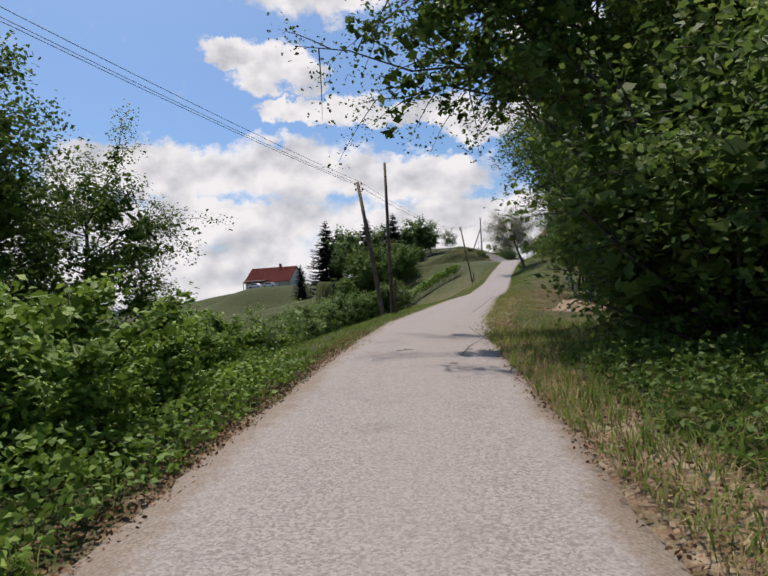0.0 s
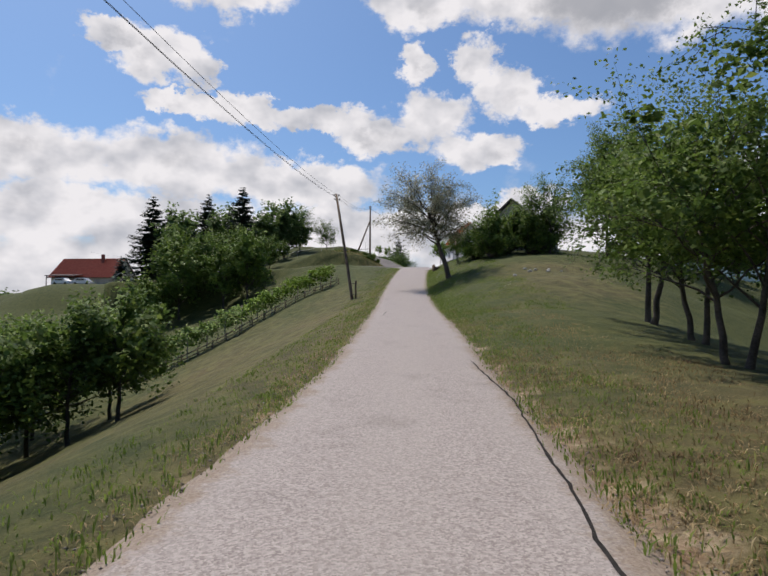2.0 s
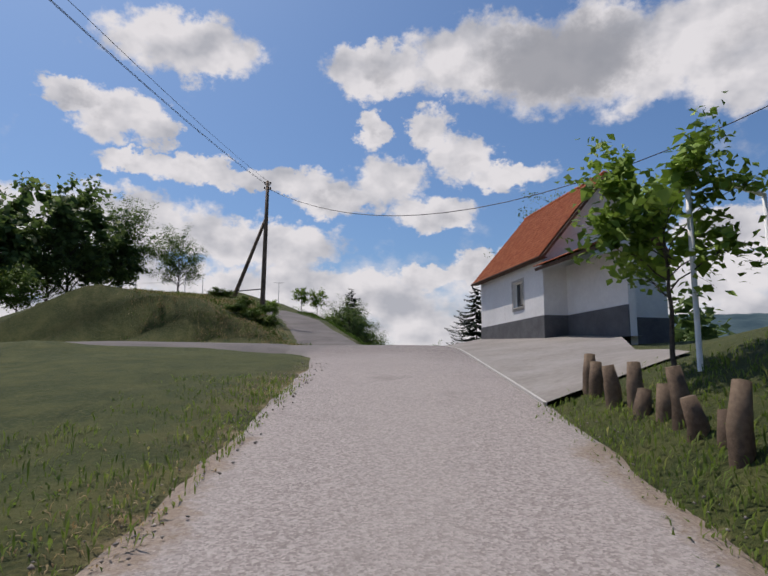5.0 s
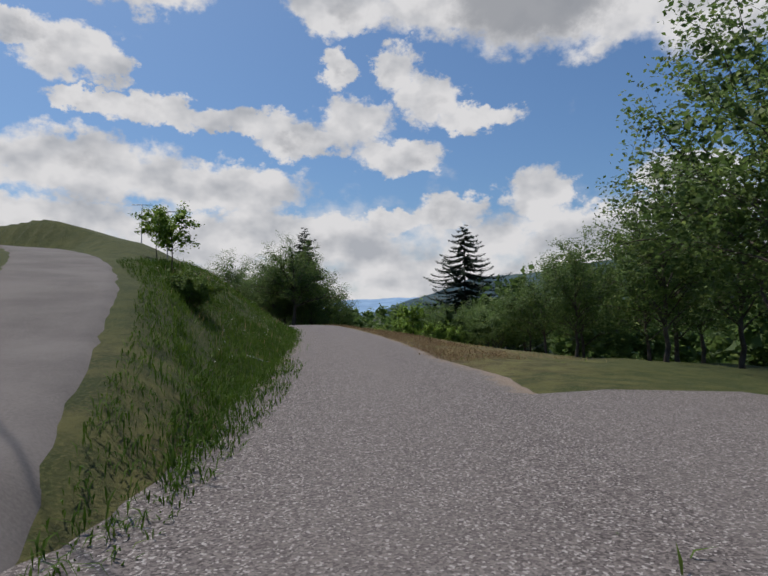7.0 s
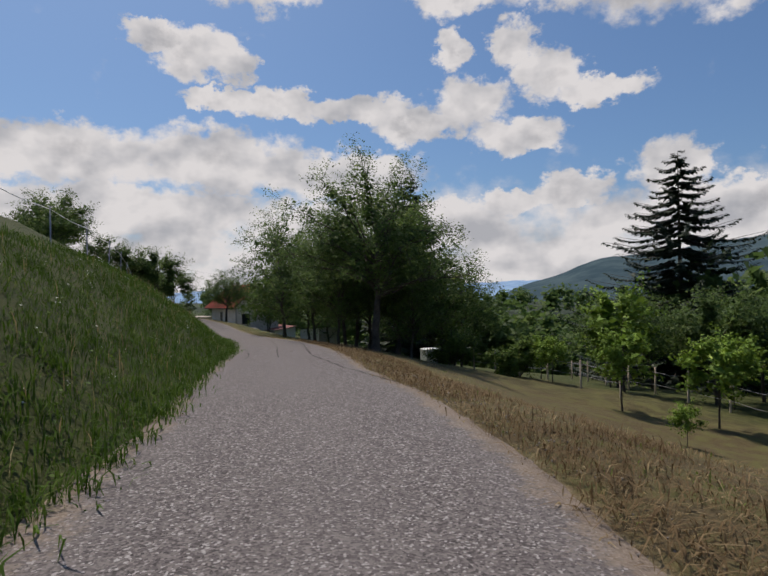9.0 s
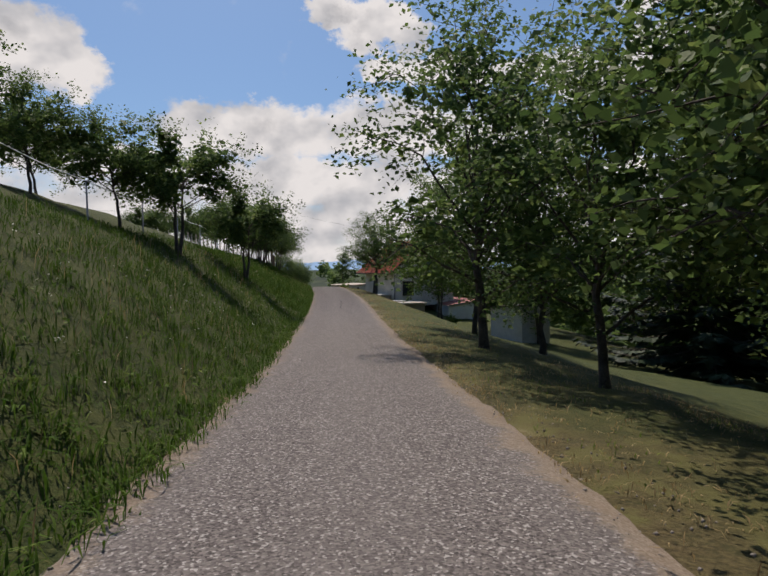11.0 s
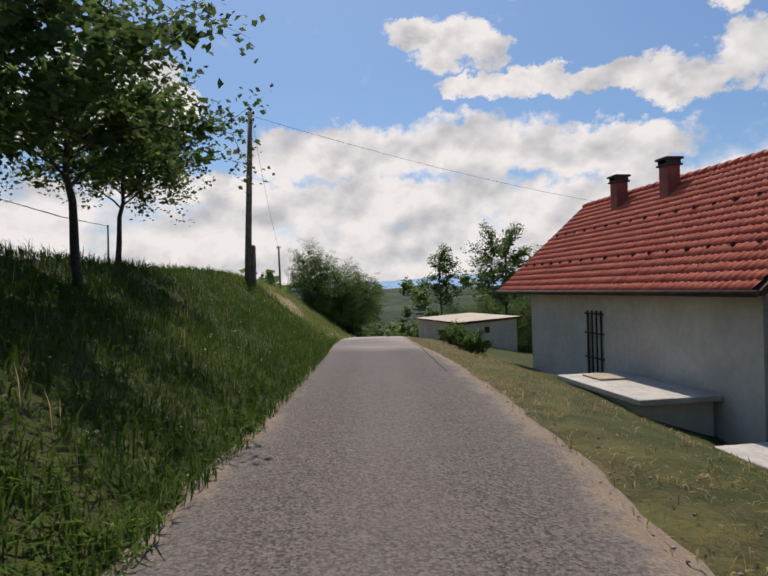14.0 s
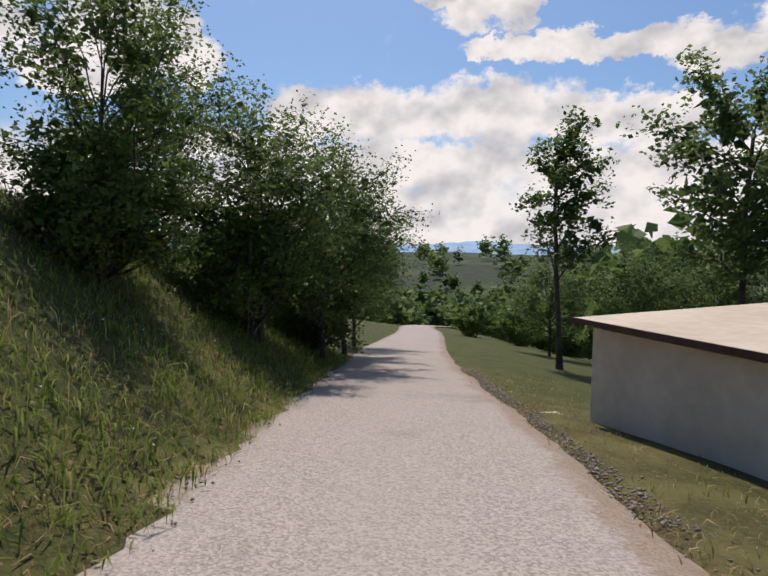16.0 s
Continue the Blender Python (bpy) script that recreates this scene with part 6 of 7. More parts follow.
for x, y, s in ((1.5, 277.0, .9), (5.3, 274.1, .95), (8.2, 271.9, .9), (4, 282, 1.0), (10, 268, .9), (7, 277, 1)):
    plant("bush", BUSHES[int(x) % 2], x, y, "green hedge bush further down the lane", "bush", turn=x * 47, scale=s, group="lower hedge")


# ---- woods: too many to count ----
def wood(name, label, rows, seed, size=1.0, most=300, enlarge=2.5):
    """A far wood: many trees in one object."""
    r = np.random.default_rng(seed)
    vs, qs, n0 = [], [], 0
    src = []
    for t in FAR:
        co = np.empty(len(t[1].vertices) * 3, np.float32)
        t[1].vertices.foreach_get("co", co)
        co = co.reshape(-1, 4, 3)
        src.append(co[r.permutation(len(co))[:most]])
    for x, y in rows:
        c = src[r.integers(0, 3)]
        s = size * r.uniform(.75, 1.25)
        a = r.uniform(0, 6.3)
        mid = c.mean(1, keepdims=True)
        big = (c - mid) * enlarge + mid
        rot = np.array([[math.cos(a), -math.sin(a), 0], [math.sin(a), math.cos(a), 0], [0, 0, 1]])
        v = (big.reshape(-1, 3) @ rot.T) * s + np.array([x, y, ground_at(x, y) - .8 * s])
        vs.append(v)
    v = np.concatenate(vs)
    tagged(new(name, mesh_of(name, v, [np.arange(len(v)).reshape(-1, 4)], L_DARK)), label, "wood", kind="stuff")


def scatter(seed, n_, x0, x1, y0, y1):
    r = np.random.default_rng(seed)
    return list(zip(r.uniform(x0, x1, n_), r.uniform(y0, y1, n_)))


wood("wood_right", "dark wood on the slope below the orchard", scatter(1, 90, 58, 120, 120, 235), 1, 1.1, 420, 1.7)
wood("wood_lower", "dark wood in the valley beyond the houses", scatter(2, 110, 24, 100, 240, 330) + scatter(7, 24, 36, 60, 200, 232), 2, 1.1, 420, 1.7)
wood("wood_down", "dark wood beyond the field down the lane", scatter(3, 130, -70, 90, 350, 460) + scatter(13, 40, 14, 60, 285, 360) + scatter(14, 40, -75, -22, 285, 370) + scatter(15, 26, 6, 28, 286, 335), 3, 1.3, 180, 2.6)
wood("wood_left", "woods in the valley below the hill", scatter(4, 80, -300, -140, 60, 330) + scatter(5, 60, -90, -40, 10, 60), 4, 1.0, 190, 3.1)
wood("wood_knoll", "dark wood behind the knoll", scatter(6, 50, 46, 90, 20, 100), 5, 1.2, 260, 2.2)
wood("wood_ahead", "dark woods closing the valley down the lane", scatter(10, 150, -220, 220, 380, 640), 7, 1.6, 190, 3.1)
wood("wood_slope", "dark woods on the rising country beyond", scatter(21, 150, -700, 700, 600, 1000) + scatter(22, 60, -800, -350, 100, 600) + scatter(23, 60, 350, 800, 100, 600), 8, 3.2, 100, 2.9)
wood("wood_bottom", "broken woods on the valley floor", scatter(8, 160, 120, 420, 220, 620) + scatter(9, 90, -420, -140, 100, 560), 6, 1.5, 130, 3.4)


# ---- vine row with its rail fence ----
def row_points(a, b, n_):
    f = np.linspace(0, 1, n_)
    x, y = a[0] + (b[0] - a[0]) * f, a[1] + (b[1] - a[1]) * f
    return np.stack([x, y, land(x, y)], 1)


va, vb = (-2.2, 70.2), (11.3, 88.0)
vine = thing("vine_row", "long trellised row of leafy grape vines on the slope", "grape vines")
vp = row_points(va, vb, 14)
for p in vp:
    rod("post", [tuple(p + [0, 0, -.3]), tuple(p + [0, 0, 1.75])], [.045, .04], M_PALEWOOD, vine, sides=6)
    rod("vine_stem", [tuple(p + [.6, .8, -.1]), tuple(p + [.55, .8, .5]), tuple(p + [.7, .9, 1.0])], [.03, .025, .02], M_BARK, vine, sides=5)
r_ = np.random.default_rng(5)
n_ = 15000
f = r_.uniform(0, 1, n_)
pts = np.stack([np.interp(f, np.linspace(0, 1, 14), vp[:, i]) for i in range(3)], 1)
wave = .18 * np.sin(f * 90) + .15 * np.sin(f * 37)
nrm = np.array([vb[1] - va[1], -(vb[0] - va[0]), 0])
nrm /= np.linalg.norm(nrm)
pts += nrm * (r_.normal(0, .26, n_))[:, None]
pts[:, 2] += .55 + (1.2 + wave) * r_.uniform(0, 1, n_)**.6
v, q, soft = leaf_quads(pts, r_, n_, .12, .19, .2)
hang("foliage", soften(mesh_of("foliage", v, [q], L_VINE), soft * .6 + np.array([0, 0, .6])), vine)
fence = thing("rail_fence", "low weathered wooden rail fence along the vines", "fence")
off = nrm * .75
fp = row_points((va[0] + off[0], va[1] + off[1]), (vb[0] + off[0], vb[1] + off[1]), 18)
for p in fp:
    rod("post", [tuple(p + [0, 0, -.3]), tuple(p + [0, 0, .55])], [.05, .045], M_WOOD, fence, sides=6)
for a, b in zip(fp, fp[1:]):
    for z in (.22, .45):
        rod("rail", [tuple(a + [0, 0, z]), tuple((a + b) / 2 + [0, 0, z - .015]), tuple(b + [0, 0, z])], [.032] * 3, M_WOOD, fence, sides=5)

# ---- retaining wall and goal-like frame below the white house ----
rw = thing("retaining_wall", "weathered grey stakes and dark boards holding the slope", "wall")
for i in range(22):
    x, yy, z = on_road(2.15 + .05 * math.sin(i * 2.7), 87.4 + i * .29)
    tall_ = .72 + .14 * math.sin(i * 1.9) - .012 * i
    rod("stake", [(x, yy, z - .25), (x + .02 * math.sin(i), yy, z + tall_ * .6), (x + .05 * math.sin(i * 1.3), yy + .02, z + tall_)], [.085, .08, .06], M_WOOD, rw, sides=7)
x, yy, z = on_road(2.25, 87.2)
for i in range(4):
    part("board", boxes((0, 1.9, -.03, .03, .17 * i + .1, .17 * i + .26), bevel=.008), M_BROWN, rw, m=pose(x, yy, z, 0, 0, 10 + i))
gf = thing("pipe_frame", "slim white metal pipe frame at the gate", "frame")
x, yy, z = on_road(2.9, 92.5)
for dx_ in (0, 1.5):
    rod("upright", [(x + dx_, yy + .3 * dx_, z), (x + dx_, yy + .3 * dx_, z + 2.6)], [.03, .03], M_WHITE, gf, sides=6)
rod("crossbar", [(x, yy, z + 2.6), (x + 1.5, yy + .45, z + 2.6)], [.03, .03], M_WHITE, gf, sides=6)

# ---- board on the bank ----
bx_, by_ = 26.4, 121.7
tilt = pose(bx_, by_, ground_at(bx_ + .2, by_ + .1) + .06, 0, 20, 10)
bd = thing("sign_board", "white rusty board lying on the grass", "board", tilt)
part("panel", boxes((-.32, .32, -.2, .2, 0, .025), bevel=.006), M_WHITE, bd)
part("rust_edge", boxes((.1, .324, -.204, -.14, -.003, .028)), M_RUST, bd, "rusty edge")

# ---- water tank in the orchard ----
tx, ty = 39.6, 177.2
tank = thing("water_tank", "white plastic water tank in a metal cage", "tank", pose(tx, ty, ground_at(tx, ty), 0, 0, 20))
part("tank_body", boxes((0, 1.1, 0, 1.0, .15, 1.1), bevel=.07), M_WHITE, tank)
for i in range(5):
    part("cage_bar", boxes((i * .265, i * .265 + .025, -.03, -.005, .1, 1.13)), M_METAL, tank)
for z in (.35, .6, .85, 1.08):
    part("cage_bar", boxes((-.02, 1.12, -.045, -.03, z, z + .025)), M_METAL, tank)
part("pallet", boxes((-.03, 1.13, -.03, 1.03, 0, .13), bevel=.01), M_PALEWOOD, tank)


# ---- fences: posts with a tape ----
def tape_fence(name, label, rows, high, post_r, material, tape=True, rails=()):
    t = thing(name, label, "fence")
    pts = [np.array([x, y, ground_at(x, y)]) for x, y in rows]
    for p in pts:
        lean = random.uniform(-.04, .04)
        rod("post", [tuple(p + [0, 0, -.3]), tuple(p + [lean, 0, high * random.uniform(.93, 1.07)])], [post_r, post_r * .9], material, t, sides=6)
    for a, b in zip(pts, pts[1:]):
        for z in rails:
            rod("line", [tuple(a + [0, 0, z]), tuple((a + b) / 2 + [0, 0, z - .05]), tuple(b + [0, 0, z])], [.011] * 3, M_WHITE if tape else M_METAL, t, sides=4)
    return t


def beside(u, y0, y1, step):
    return [tuple(on_road(u if not callable(u) else u(y), y)[:2]) for y in np.arange(y0, y1, step)]


tape_fence("tape_fence", "thin posts with white electric fence tape along the bank's crest", beside(-6.2, 150, 226, 4.0), 1.0, .022, M_METAL, True, (.95,))
tape_fence("tape_fence", "thin posts with white tape on the mound", [(6, 121), (10, 120.5), (13.5, 121.5), (17, 123.5)], 1.0, .02, M_METAL, True, (.95,))
tape_fence("post_fence", "pale wooden posts with wire at the orchard's end", [(46.5 + .35 * i, 146 + 3.1 * i) for i in range(11)], 1.35, .05, M_PALEWOOD, False, (.5, 1.1))
tape_fence("post_fence", "pale wooden stakes with wire on the dry orchard", [(44.2 - .55 * i, 160 + 2.4 * i) for i in range(8)], 1.3, .045, M_PALEWOOD, False, (.6, 1.1))
tape_fence("picket_fence", "grey wooden pickets behind the apple trees", [(14.4 - .36 * i, 198.8 + .17 * i) for i in range(14)], 1.1, .04, M_PALEWOOD, False, (.3, .9))
for x, y in ((15.8, 126.5), (24.2, 133.5), (22.9, 139.0)):
    z = ground_at(x, y)
    tp = thing("post_with_arm", "thin metal post with a short cross arm", "post")
    rod("upright", [(x, y, z - .2), (x, y, z + 1.9)], [.025, .02], M_METAL, tp, sides=6)
    rod("cross_arm", [(x - .45, y, z + 1.88), (x + .45, y + .1, z + 1.93)], [.018, .018], M_METAL, tp, sides=5)

# ---- stones and the earth heap by the grove ----
def stone(name, label, x, y, s, seed, mat=None):
    r_ = np.random.default_rng(seed)
    bm = bmesh.new()
    bmesh.ops.create_icosphere(bm, subdivisions=2 if s < 1 else 4, radius=1.0)
    for v_ in bm.verts:
        k_ = 1 + .28 * noise.noise(v_.co * 1.6 + Vector((seed, 0, 0))) + .12 * noise.noise(v_.co * 5)
        v_.co = Vector((v_.co.x * s * k_ * r_.uniform(.98, 1.02), v_.co.y * s * .8 * k_, v_.co.z * s * (.55 if s < 1 else .3) * k_))
    ob = part(name, bm, mat or M_CLOTH, None, m=pose(x, y, ground_at(x, y) + s * .1, 0, 0, seed * 40))
    return tagged(ob, label, "stone", "roadside stones")


M_EARTH = surface("dry_earth", plain((0.20, 0.13, 0.08), (0.40, 0.31, 0.21), 1.2, 12.0), 0.95, 0.02, 14.0)
hx, hy = np.meshgrid(np.linspace(-2.2, 2.2, 56), np.linspace(-1.5, 1.5, 40))
hx, hy = hx.ravel(), hy.ravel()
lump = np.array([noise.noise((a * .9, b * .9, 5)) + .5 * noise.noise((a * 2.6, b * 2.6, 9)) + .25 * noise.noise((a * 7, b * 7, 2)) for a, b in zip(hx, hy)])
swell = np.clip(1 - (hx / 2.0)**2 - (hy / 1.3)**2 + .35 * lump, 0, 1)
hz = land(hx + 7.9, hy + 22.4) - .1 + swell**.7 * (.5 + .22 * lump)
k_ = (np.arange(39)[:, None] * 56 + np.arange(55)[None]).ravel()
tagged(new("earth_mound", mesh_of("earth_mound", np.stack([hx + 7.9, hy + 22.4, hz], 1), [np.stack([k_, k_ + 1, k_ + 57, k_ + 56], 1)], M_EARTH, True)), "crumbling mound of pale dry earth under the trees", "mound", "earth")
for i, (x, y, s) in enumerate(((8.6, 21.2, .28), (8.9, 20.4, .33), (6.6, 21.0, .16), (20.9, 68.2, .15), (21.4, 68.5, .12), (19.6, 67.4, .14), (21.9, 67.9, .13), (22.3, 68.6, .1), (21.1, 69.3, .12), (22.8, 68.0, .09), (7.75, 233.6, .09), (7.6, 234.6, .07), (6.3, 231.0, .08))):
    stone("stone", "pale weathered stone in the grass", x, y, s, i + 1)


# ---- grass, straw and flowers along the lane ----
def blades(name, label, material, count, y0, y1, u0, u1, h0, h1, wide, seed, lean=.35, power=1.0, patch=0.0, clump=9, area=None):
    """Single blades on the verge between the offsets u0 and u1 of the lane."""
    r = np.random.default_rng(seed)
    count = int(count * .85)
    # blades stand in tufts
    tufts = count // clump
    ty, tu = r.uniform(y0, y1, tufts), u0 + (u1 - u0) * r.uniform(0, 1, tufts)**power
    pick = np.repeat(np.arange(tufts), clump)
    count = len(pick)
    wide_t = r.uniform(.05, .22, tufts)[pick]
    y = ty[pick] + r.normal(0, 1, count) * wide_t
    u = tu[pick] + r.normal(0, 1, count) * wide_t
    u = np.where(u < 0, u - wide_left(y), u)
    slope = road_x(y + .5) - road_x(y - .5)
    x = road_x(y) + u * np.sqrt(1 + slope**2)
    if area:
        x = r.uniform(area[0], area[1], tufts)[pick] + r.normal(0, 1, count) * wide_t
    keep = (side_near(x, y)[0] > (1.5 if area else 2.1)) & (side_near(x, y, LANE)[0] > (3.5 if area else 3.9)) & (np.abs(lateral(x, y)) > 1.3)
    keep &= np.exp(-(((lateral(x, y) + 3.9) / .95)**2 + ((y - 233.4) / 3.2)**2)) < r.uniform(.2, 1.1, count)
    if patch:
        pn = np.array([noise.noise((a * .8, b * .8, seed)) for a, b in zip(x, y)])
        keep &= pn > r.uniform(-1, 1, count) * .35 + patch - .5
    x, y = x[keep], y[keep]
    n_ = len(x)
    z = land(x, y)
    h = r.uniform(h0, h1, n_) * (.7 + .5 * r.uniform(0, 1, n_)**3)
    a = r.uniform(0, 6.283, n_)
    d = np.stack([np.cos(a), np.sin(a), 0 * a], 1)
    s = np.stack([-np.sin(a), np.cos(a), 0 * a], 1)
    base = np.stack([x, y, z - .03], 1)
    w = wide * r.uniform(.6, 1.3, n_)
    b = r.uniform(.1, 1.0, n_) * lean
    mid = base + d * (h * b * .3)[:, None] + np.stack([0 * h, 0 * h, h * .55], 1)
    tip = base + d * (h * b)[:, None] + np.stack([0 * h, 0 * h, h * (1 - .35 * b)], 1)
    v = np.stack([base, mid - s * w[:, None] * .6, mid + s * w[:, None] * .6, tip], 1).reshape(-1, 3)
    k = np.arange(n_) * 4
    me = mesh_of(name, v, [np.concatenate([np.stack([k, k + 2, k + 1], 1), np.stack([k + 1, k + 2, k + 3], 1)])], material)
    tagged(new(name, me), label, "grass", kind="stuff")


def weeds(name, label, material, count, y0, y1, u0, u1, high, leaf, seed, power=1.0):
    """Low leafy undergrowth."""
    r = np.random.default_rng(seed)
    y = r.uniform(y0, y1, count)
    u = u0 + (u1 - u0) * r.uniform(0, 1, count)**power
    u = np.where(u < 0, u - wide_left(y), u)
    x = road_x(y) + u
    away = (side_near(x, y)[0] > 2.1) & (side_near(x, y, LANE)[0] > 3.9)
    x, y, u = x[away], y[away], u[away]
    count = len(x)
    hump = .45 + .9 * np.array([abs(noise.noise((a * .9, b * .9, seed))) for a, b in zip(x, y)])
    z = land(x, y) + high * hump * r.uniform(0, 1, count)**.7 * np.clip(np.abs(u - u0) / .6 + .25, 0, 1)
    v, q, soft = leaf_quads(np.stack([x, y, z], 1), r, int(count / .43), .05, leaf, .1)
    tagged(new(name, mesh_of(name, v, [q], material)), label, "undergrowth", kind="stuff")


blades("tall_grass", "tall uncut grass on the bank", L_MEADOW, 145000, 113, 200, -1.35, -6.0, .08, .33, .013, 1, 1.3, power=1.4)
blades("tall_grass", "tall uncut grass on the lower bank", L_MEADOW, 115000, 186, 231, -1.35, -5.5, .08, .36, .013, 2, 1.3, power=1.3)
blades("tall_grass", "sparser sunlit grass round the bare earth", L_GRASS, 44000, 227, 252, -1.4, -5.5, .07, .3, .012, 41, 1.2, power=1.1, patch=.15)
blades("dry_grass", "dry straw among the grass round the bare earth", L_STRAW, 22000, 228, 252, -1.4, -5.5, .05, .2, .009, 42, 1.3, power=1.2, patch=.3)
blades("verge_grass", "ragged grass along the lane's left edge", L_GRASS, 38000, 12, 96, -1.35, -3.4, .04, .15, .013, 3, .9, power=1.6)
blades("verge_grass", "ragged grass along the lane's right edge", L_GRASS, 38000, 12, 93, 1.5, 3.4, .04, .15, .013, 4, .9, power=1.5)
blades("knoll_grass", "lush grass under the cherry tree", L_GRASS, 42000, 56, 92, 1.6, 6.5, .04, .15, .013, 5, .9, power=1.2)
blades("dry_grass", "dry straw-coloured grass on the verge", L_STRAW, 45000, 14, 60, 1.5, 5.0, .03, .13, .010, 6, 1.6, power=1.3, patch=.4)
blades("dry_grass", "dry straw-coloured grass by the orchard", L_STRAW, 36000, 122, 178, 1.5, 6.5, .03, .14, .010, 7, 1.6, power=1.3, patch=.35)
blades("dry_grass", "dry straw-coloured grass along the lower verge", L_STRAW, 34000, 178, 252, 1.45, 4.2, .03, .15, .010, 8, 1.4, power=1.2, patch=.35)
blades("verge_grass", "green tufts on the lower verge", L_GRASS, 16000, 120, 252, 1.7, 5.5, .03, .13, .012, 9, .9, patch=.5)
blades("dry_grass", "straw litter at the lane's edges", L_STRAW, 26000, -2, 96, -2.1, -1.35, .02, .08, .010, 10, 2.0, power=1.3, patch=.4)
blades("seed_stalks", "pale dry seed stalks standing in the bank's grass", L_STRAW, 3600, 120, 250, -5.0, -1.6, .25, .5, .007, 21, .5, power=1.2, clump=2)
blades("verge_grass", "lush green grass below the brambles", L_GRASS, 34000, 2, 34, -2.15, -7.0, .05, .18, .013, 51, .9, power=1.3)
blades("mound_grass", "dry grass on the mound beside the side lane", L_STRAW, 26000, 109, 124, 0, 0, .06, .2, .012, 52, 1.3, area=(14.5, 21.5))
blades("mound_grass", "dark green grass on the mound beside the side lane", L_MEADOW, 26000, 109, 126, 0, 0, .06, .24, .013, 53, 1.2, area=(14.5, 21.5))
blades("verge_grass", "rough grass on the wedge between the lanes", L_MEADOW, 24000, 110.5, 128, 0, 0, .06, .24, .013, 54, 1.2, area=(23.0, 27.0))
blades("verge_grass", "rank grass under the overhanging trees", L_GRASS, 20000, -3, 14, 1.15, 5.0, .08, .34, .013, 55, 1.2, power=1.3)
blades("dry_grass", "bleached straw under the overhanging trees", L_STRAW, 13000, -3, 14, 1.15, 4.0, .06, .3, .009, 56, 1.6, power=1.5)
blades("cut_hay", "brown heaps of cut hay along the lane's edge", L_HAY, 50000, 121, 166, 1.6, 3.9, .05, .24, .009, 57, 2.4, power=1.1, patch=.2)
blades("cut_hay", "brown cut hay under the roadside trees", L_HAY, 30000, 17, 48, 1.8, 6.0, .04, .16, .009, 58, 2.4, power=1.0, patch=.35)
weeds("undergrowth", "rank light green undergrowth beside the lane", L_LIGHT, 22000, -2, 11, -1.95, -5.0, .6, .075, 11, .8)
weeds("undergrowth", "rank green undergrowth below the trees", L_GREEN, 20000, -2, 9, 2.0, 6.5, .5, .075, 12, .9)
weeds("undergrowth", "low broad-leaved weeds on the bank", L_GREEN, 9000, 112, 250, -1.6, -5.5, .12, .05, 15, 1.2)
weeds("flowers", "small white and yellow flower heads in the grass", L_FLOWER, 1500, 113, 245, -1.9, -5, .22, .028, 13)
weeds("flowers", "small white flower heads in the grass", L_FLOWER, 700, 62, 90, 2, 6, .10, .025, 14)
weeds("dead_leaves", "brown fallen leaves and straw at the lane's edge", L_LITTER, 7500, -2, 17, -1.6, -2.3, .03, .033, 31)
weeds("dead_leaves", "brown fallen leaves and straw on the verge", L_LITTER, 7000, -2, 17, 1.15, 2.3, .03, .033, 32)


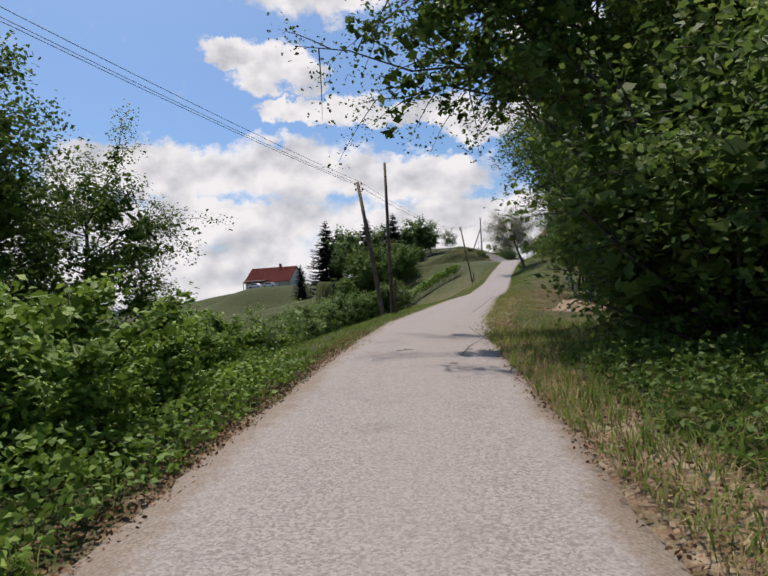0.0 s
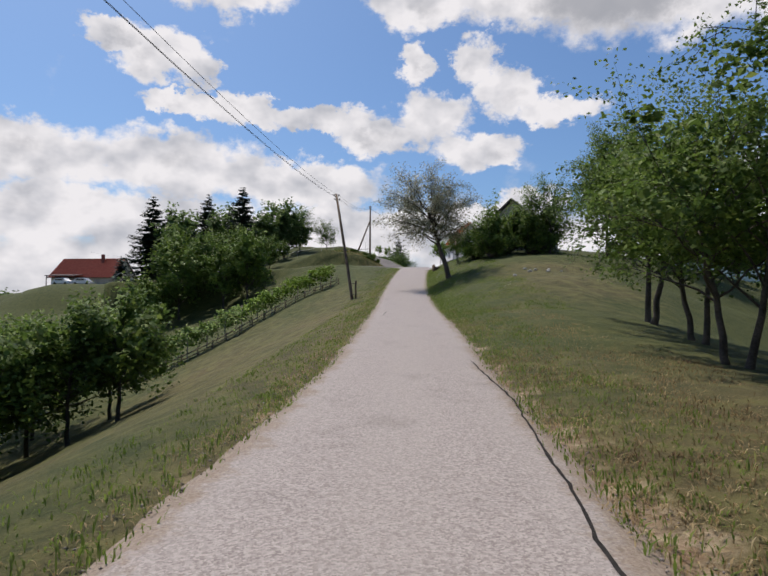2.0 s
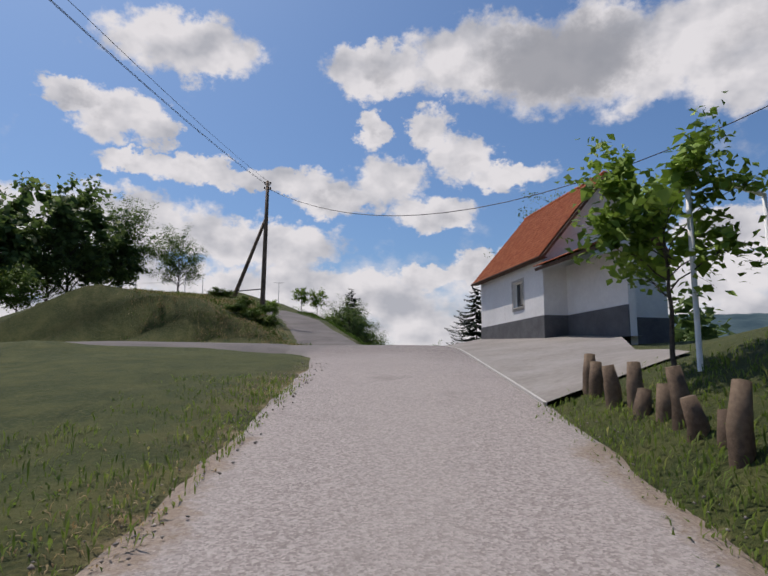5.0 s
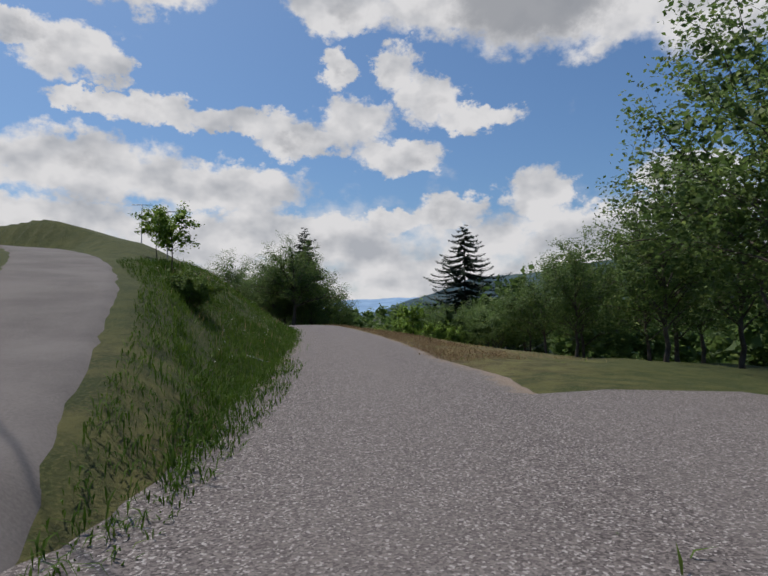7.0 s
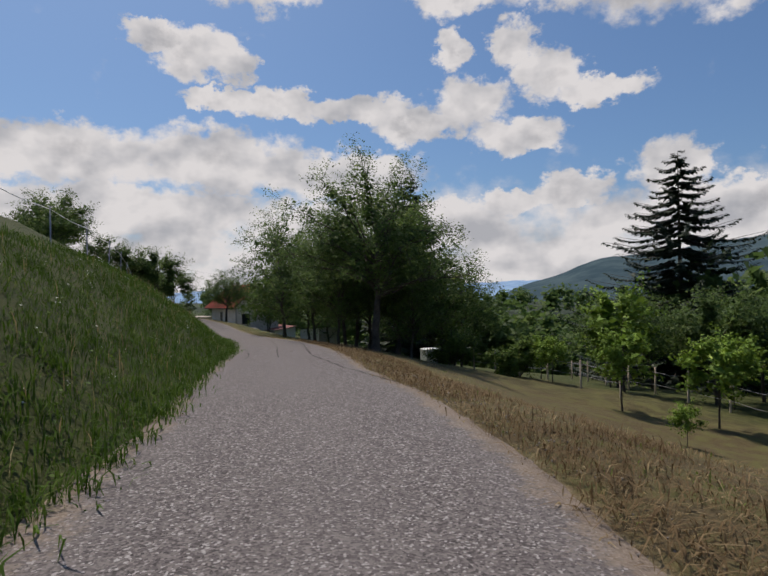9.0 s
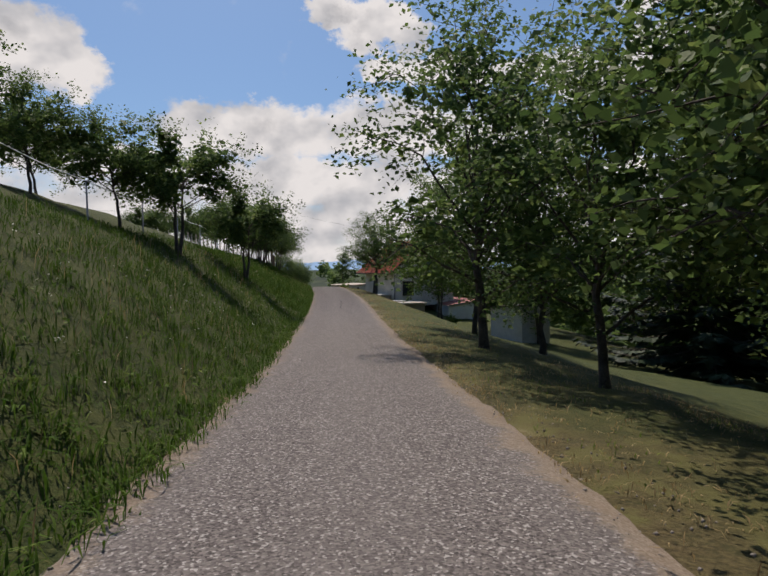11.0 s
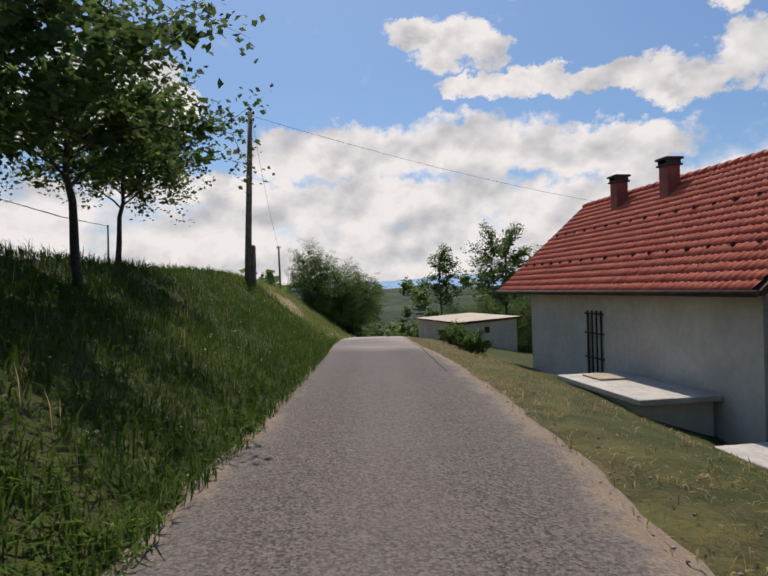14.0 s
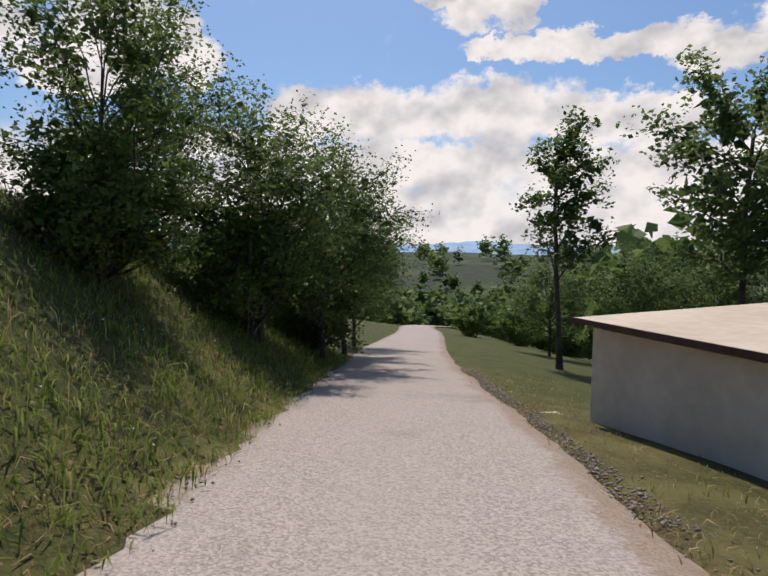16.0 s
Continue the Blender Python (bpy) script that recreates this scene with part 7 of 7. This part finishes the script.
def gravel(name, label, count, y0, y1, u0, u1, size, seed, material=None):
    """Loose chippings: small eight-sided stones strewn along the lane's edge."""
    r = np.random.default_rng(seed)
    y = r.uniform(y0, y1, count)
    u = u0 + (u1 - u0) * r.uniform(0, 1, count)
    lift = np.where(u < 0, wide_left(y), 0)
    slope = road_x(y + .5) - road_x(y - .5)
    x = road_x(y) + np.where(u < 0, u - lift, u) * np.sqrt(1 + slope**2)
    c = np.stack([x, y, np.maximum(land(x, y), road_z(y) - .02)], 1)
    k = r.uniform(.45, 1.3, (count, 1)) * size
    axes = np.array([[1, 0, 0], [0, 1, 0], [-1, 0, 0], [0, -1, 0], [0, 0, .7], [0, 0, -.7]], float)
    v = (c[:, None] + (axes[None] + r.normal(0, .22, (count, 6, 3))) * k[:, None]).reshape(-1, 3)
    tri = np.array([[0, 1, 4], [1, 2, 4], [2, 3, 4], [3, 0, 4], [1, 0, 5], [2, 1, 5], [3, 2, 5], [0, 3, 5]])
    q = (np.arange(count)[:, None, None] * 6 + tri[None]).reshape(-1, 3)
    tagged(new(name, mesh_of(name, v, [q], material or M_CHIPS)), label, "gravel", kind="stuff")


M_CHIPS = surface("stone_chips", leafy((0.17, 0.145, 0.125), (0.30, 0.265, 0.235), (0.44, 0.40, 0.35)), 0.9)
gravel("loose_gravel", "loose pale chippings along the lane's left edge", 2600, 0, 98, -1.75, -1.2, .013, 61)
gravel("loose_gravel", "loose pale chippings along the lane's right edge", 2600, 0, 92, 1.2, 1.85, .013, 62)
gravel("loose_gravel", "loose grey chippings along the bank's foot", 2600, 114, 250, -1.7, -1.2, .013, 63)
gravel("loose_gravel", "loose chippings on the dry verge", 3000, 118, 250, 1.2, 2.1, .014, 64)
gravel("gravel_strip", "pale crumbled gravel strip beside the lane", 3000, 240.5, 252, 1.35, 1.95, .016, 65)


def twig(x, y, turn, length, seed):
    """A dry twig with a side shoot, lying on the lane."""
    r = np.random.default_rng(seed)
    z = float(road_z(y)[0]) + .045
    t = thing("twig", "small dry twig lying on the asphalt", "twig", pose(x, y, z, 0, 0, turn), "twigs on the lane")
    p = np.stack([np.linspace(0, length, 6), r.normal(0, .012, 6).cumsum(), np.abs(r.normal(0, .004, 6))], 1)
    rod("stem", p, np.linspace(.007, .003, 6), M_BARK, t, sides=5)
    rod("side_shoot", [p[2], p[2] + [.05, .05, .004], p[2] + [.10, .07, .002]], [.004, .003, .002], M_BARK, t, sides=4)


for i, (x, y, a, ln) in enumerate(((.2, 11.2, 15, .34), (-.35, 13.0, 70, .2), (1.1, 9.2, 140, .16), (23.9, 189.4, 100, .26), (23.2, 191.0, 20, .18), (30.9, 155.0, 60, .2), (12.1, 66.8, 160, .15), (9.9, 235.0, 30, .18), (31.2, 139.5, 80, .22))):
    twig(x, y, a, ln, 70 + i)
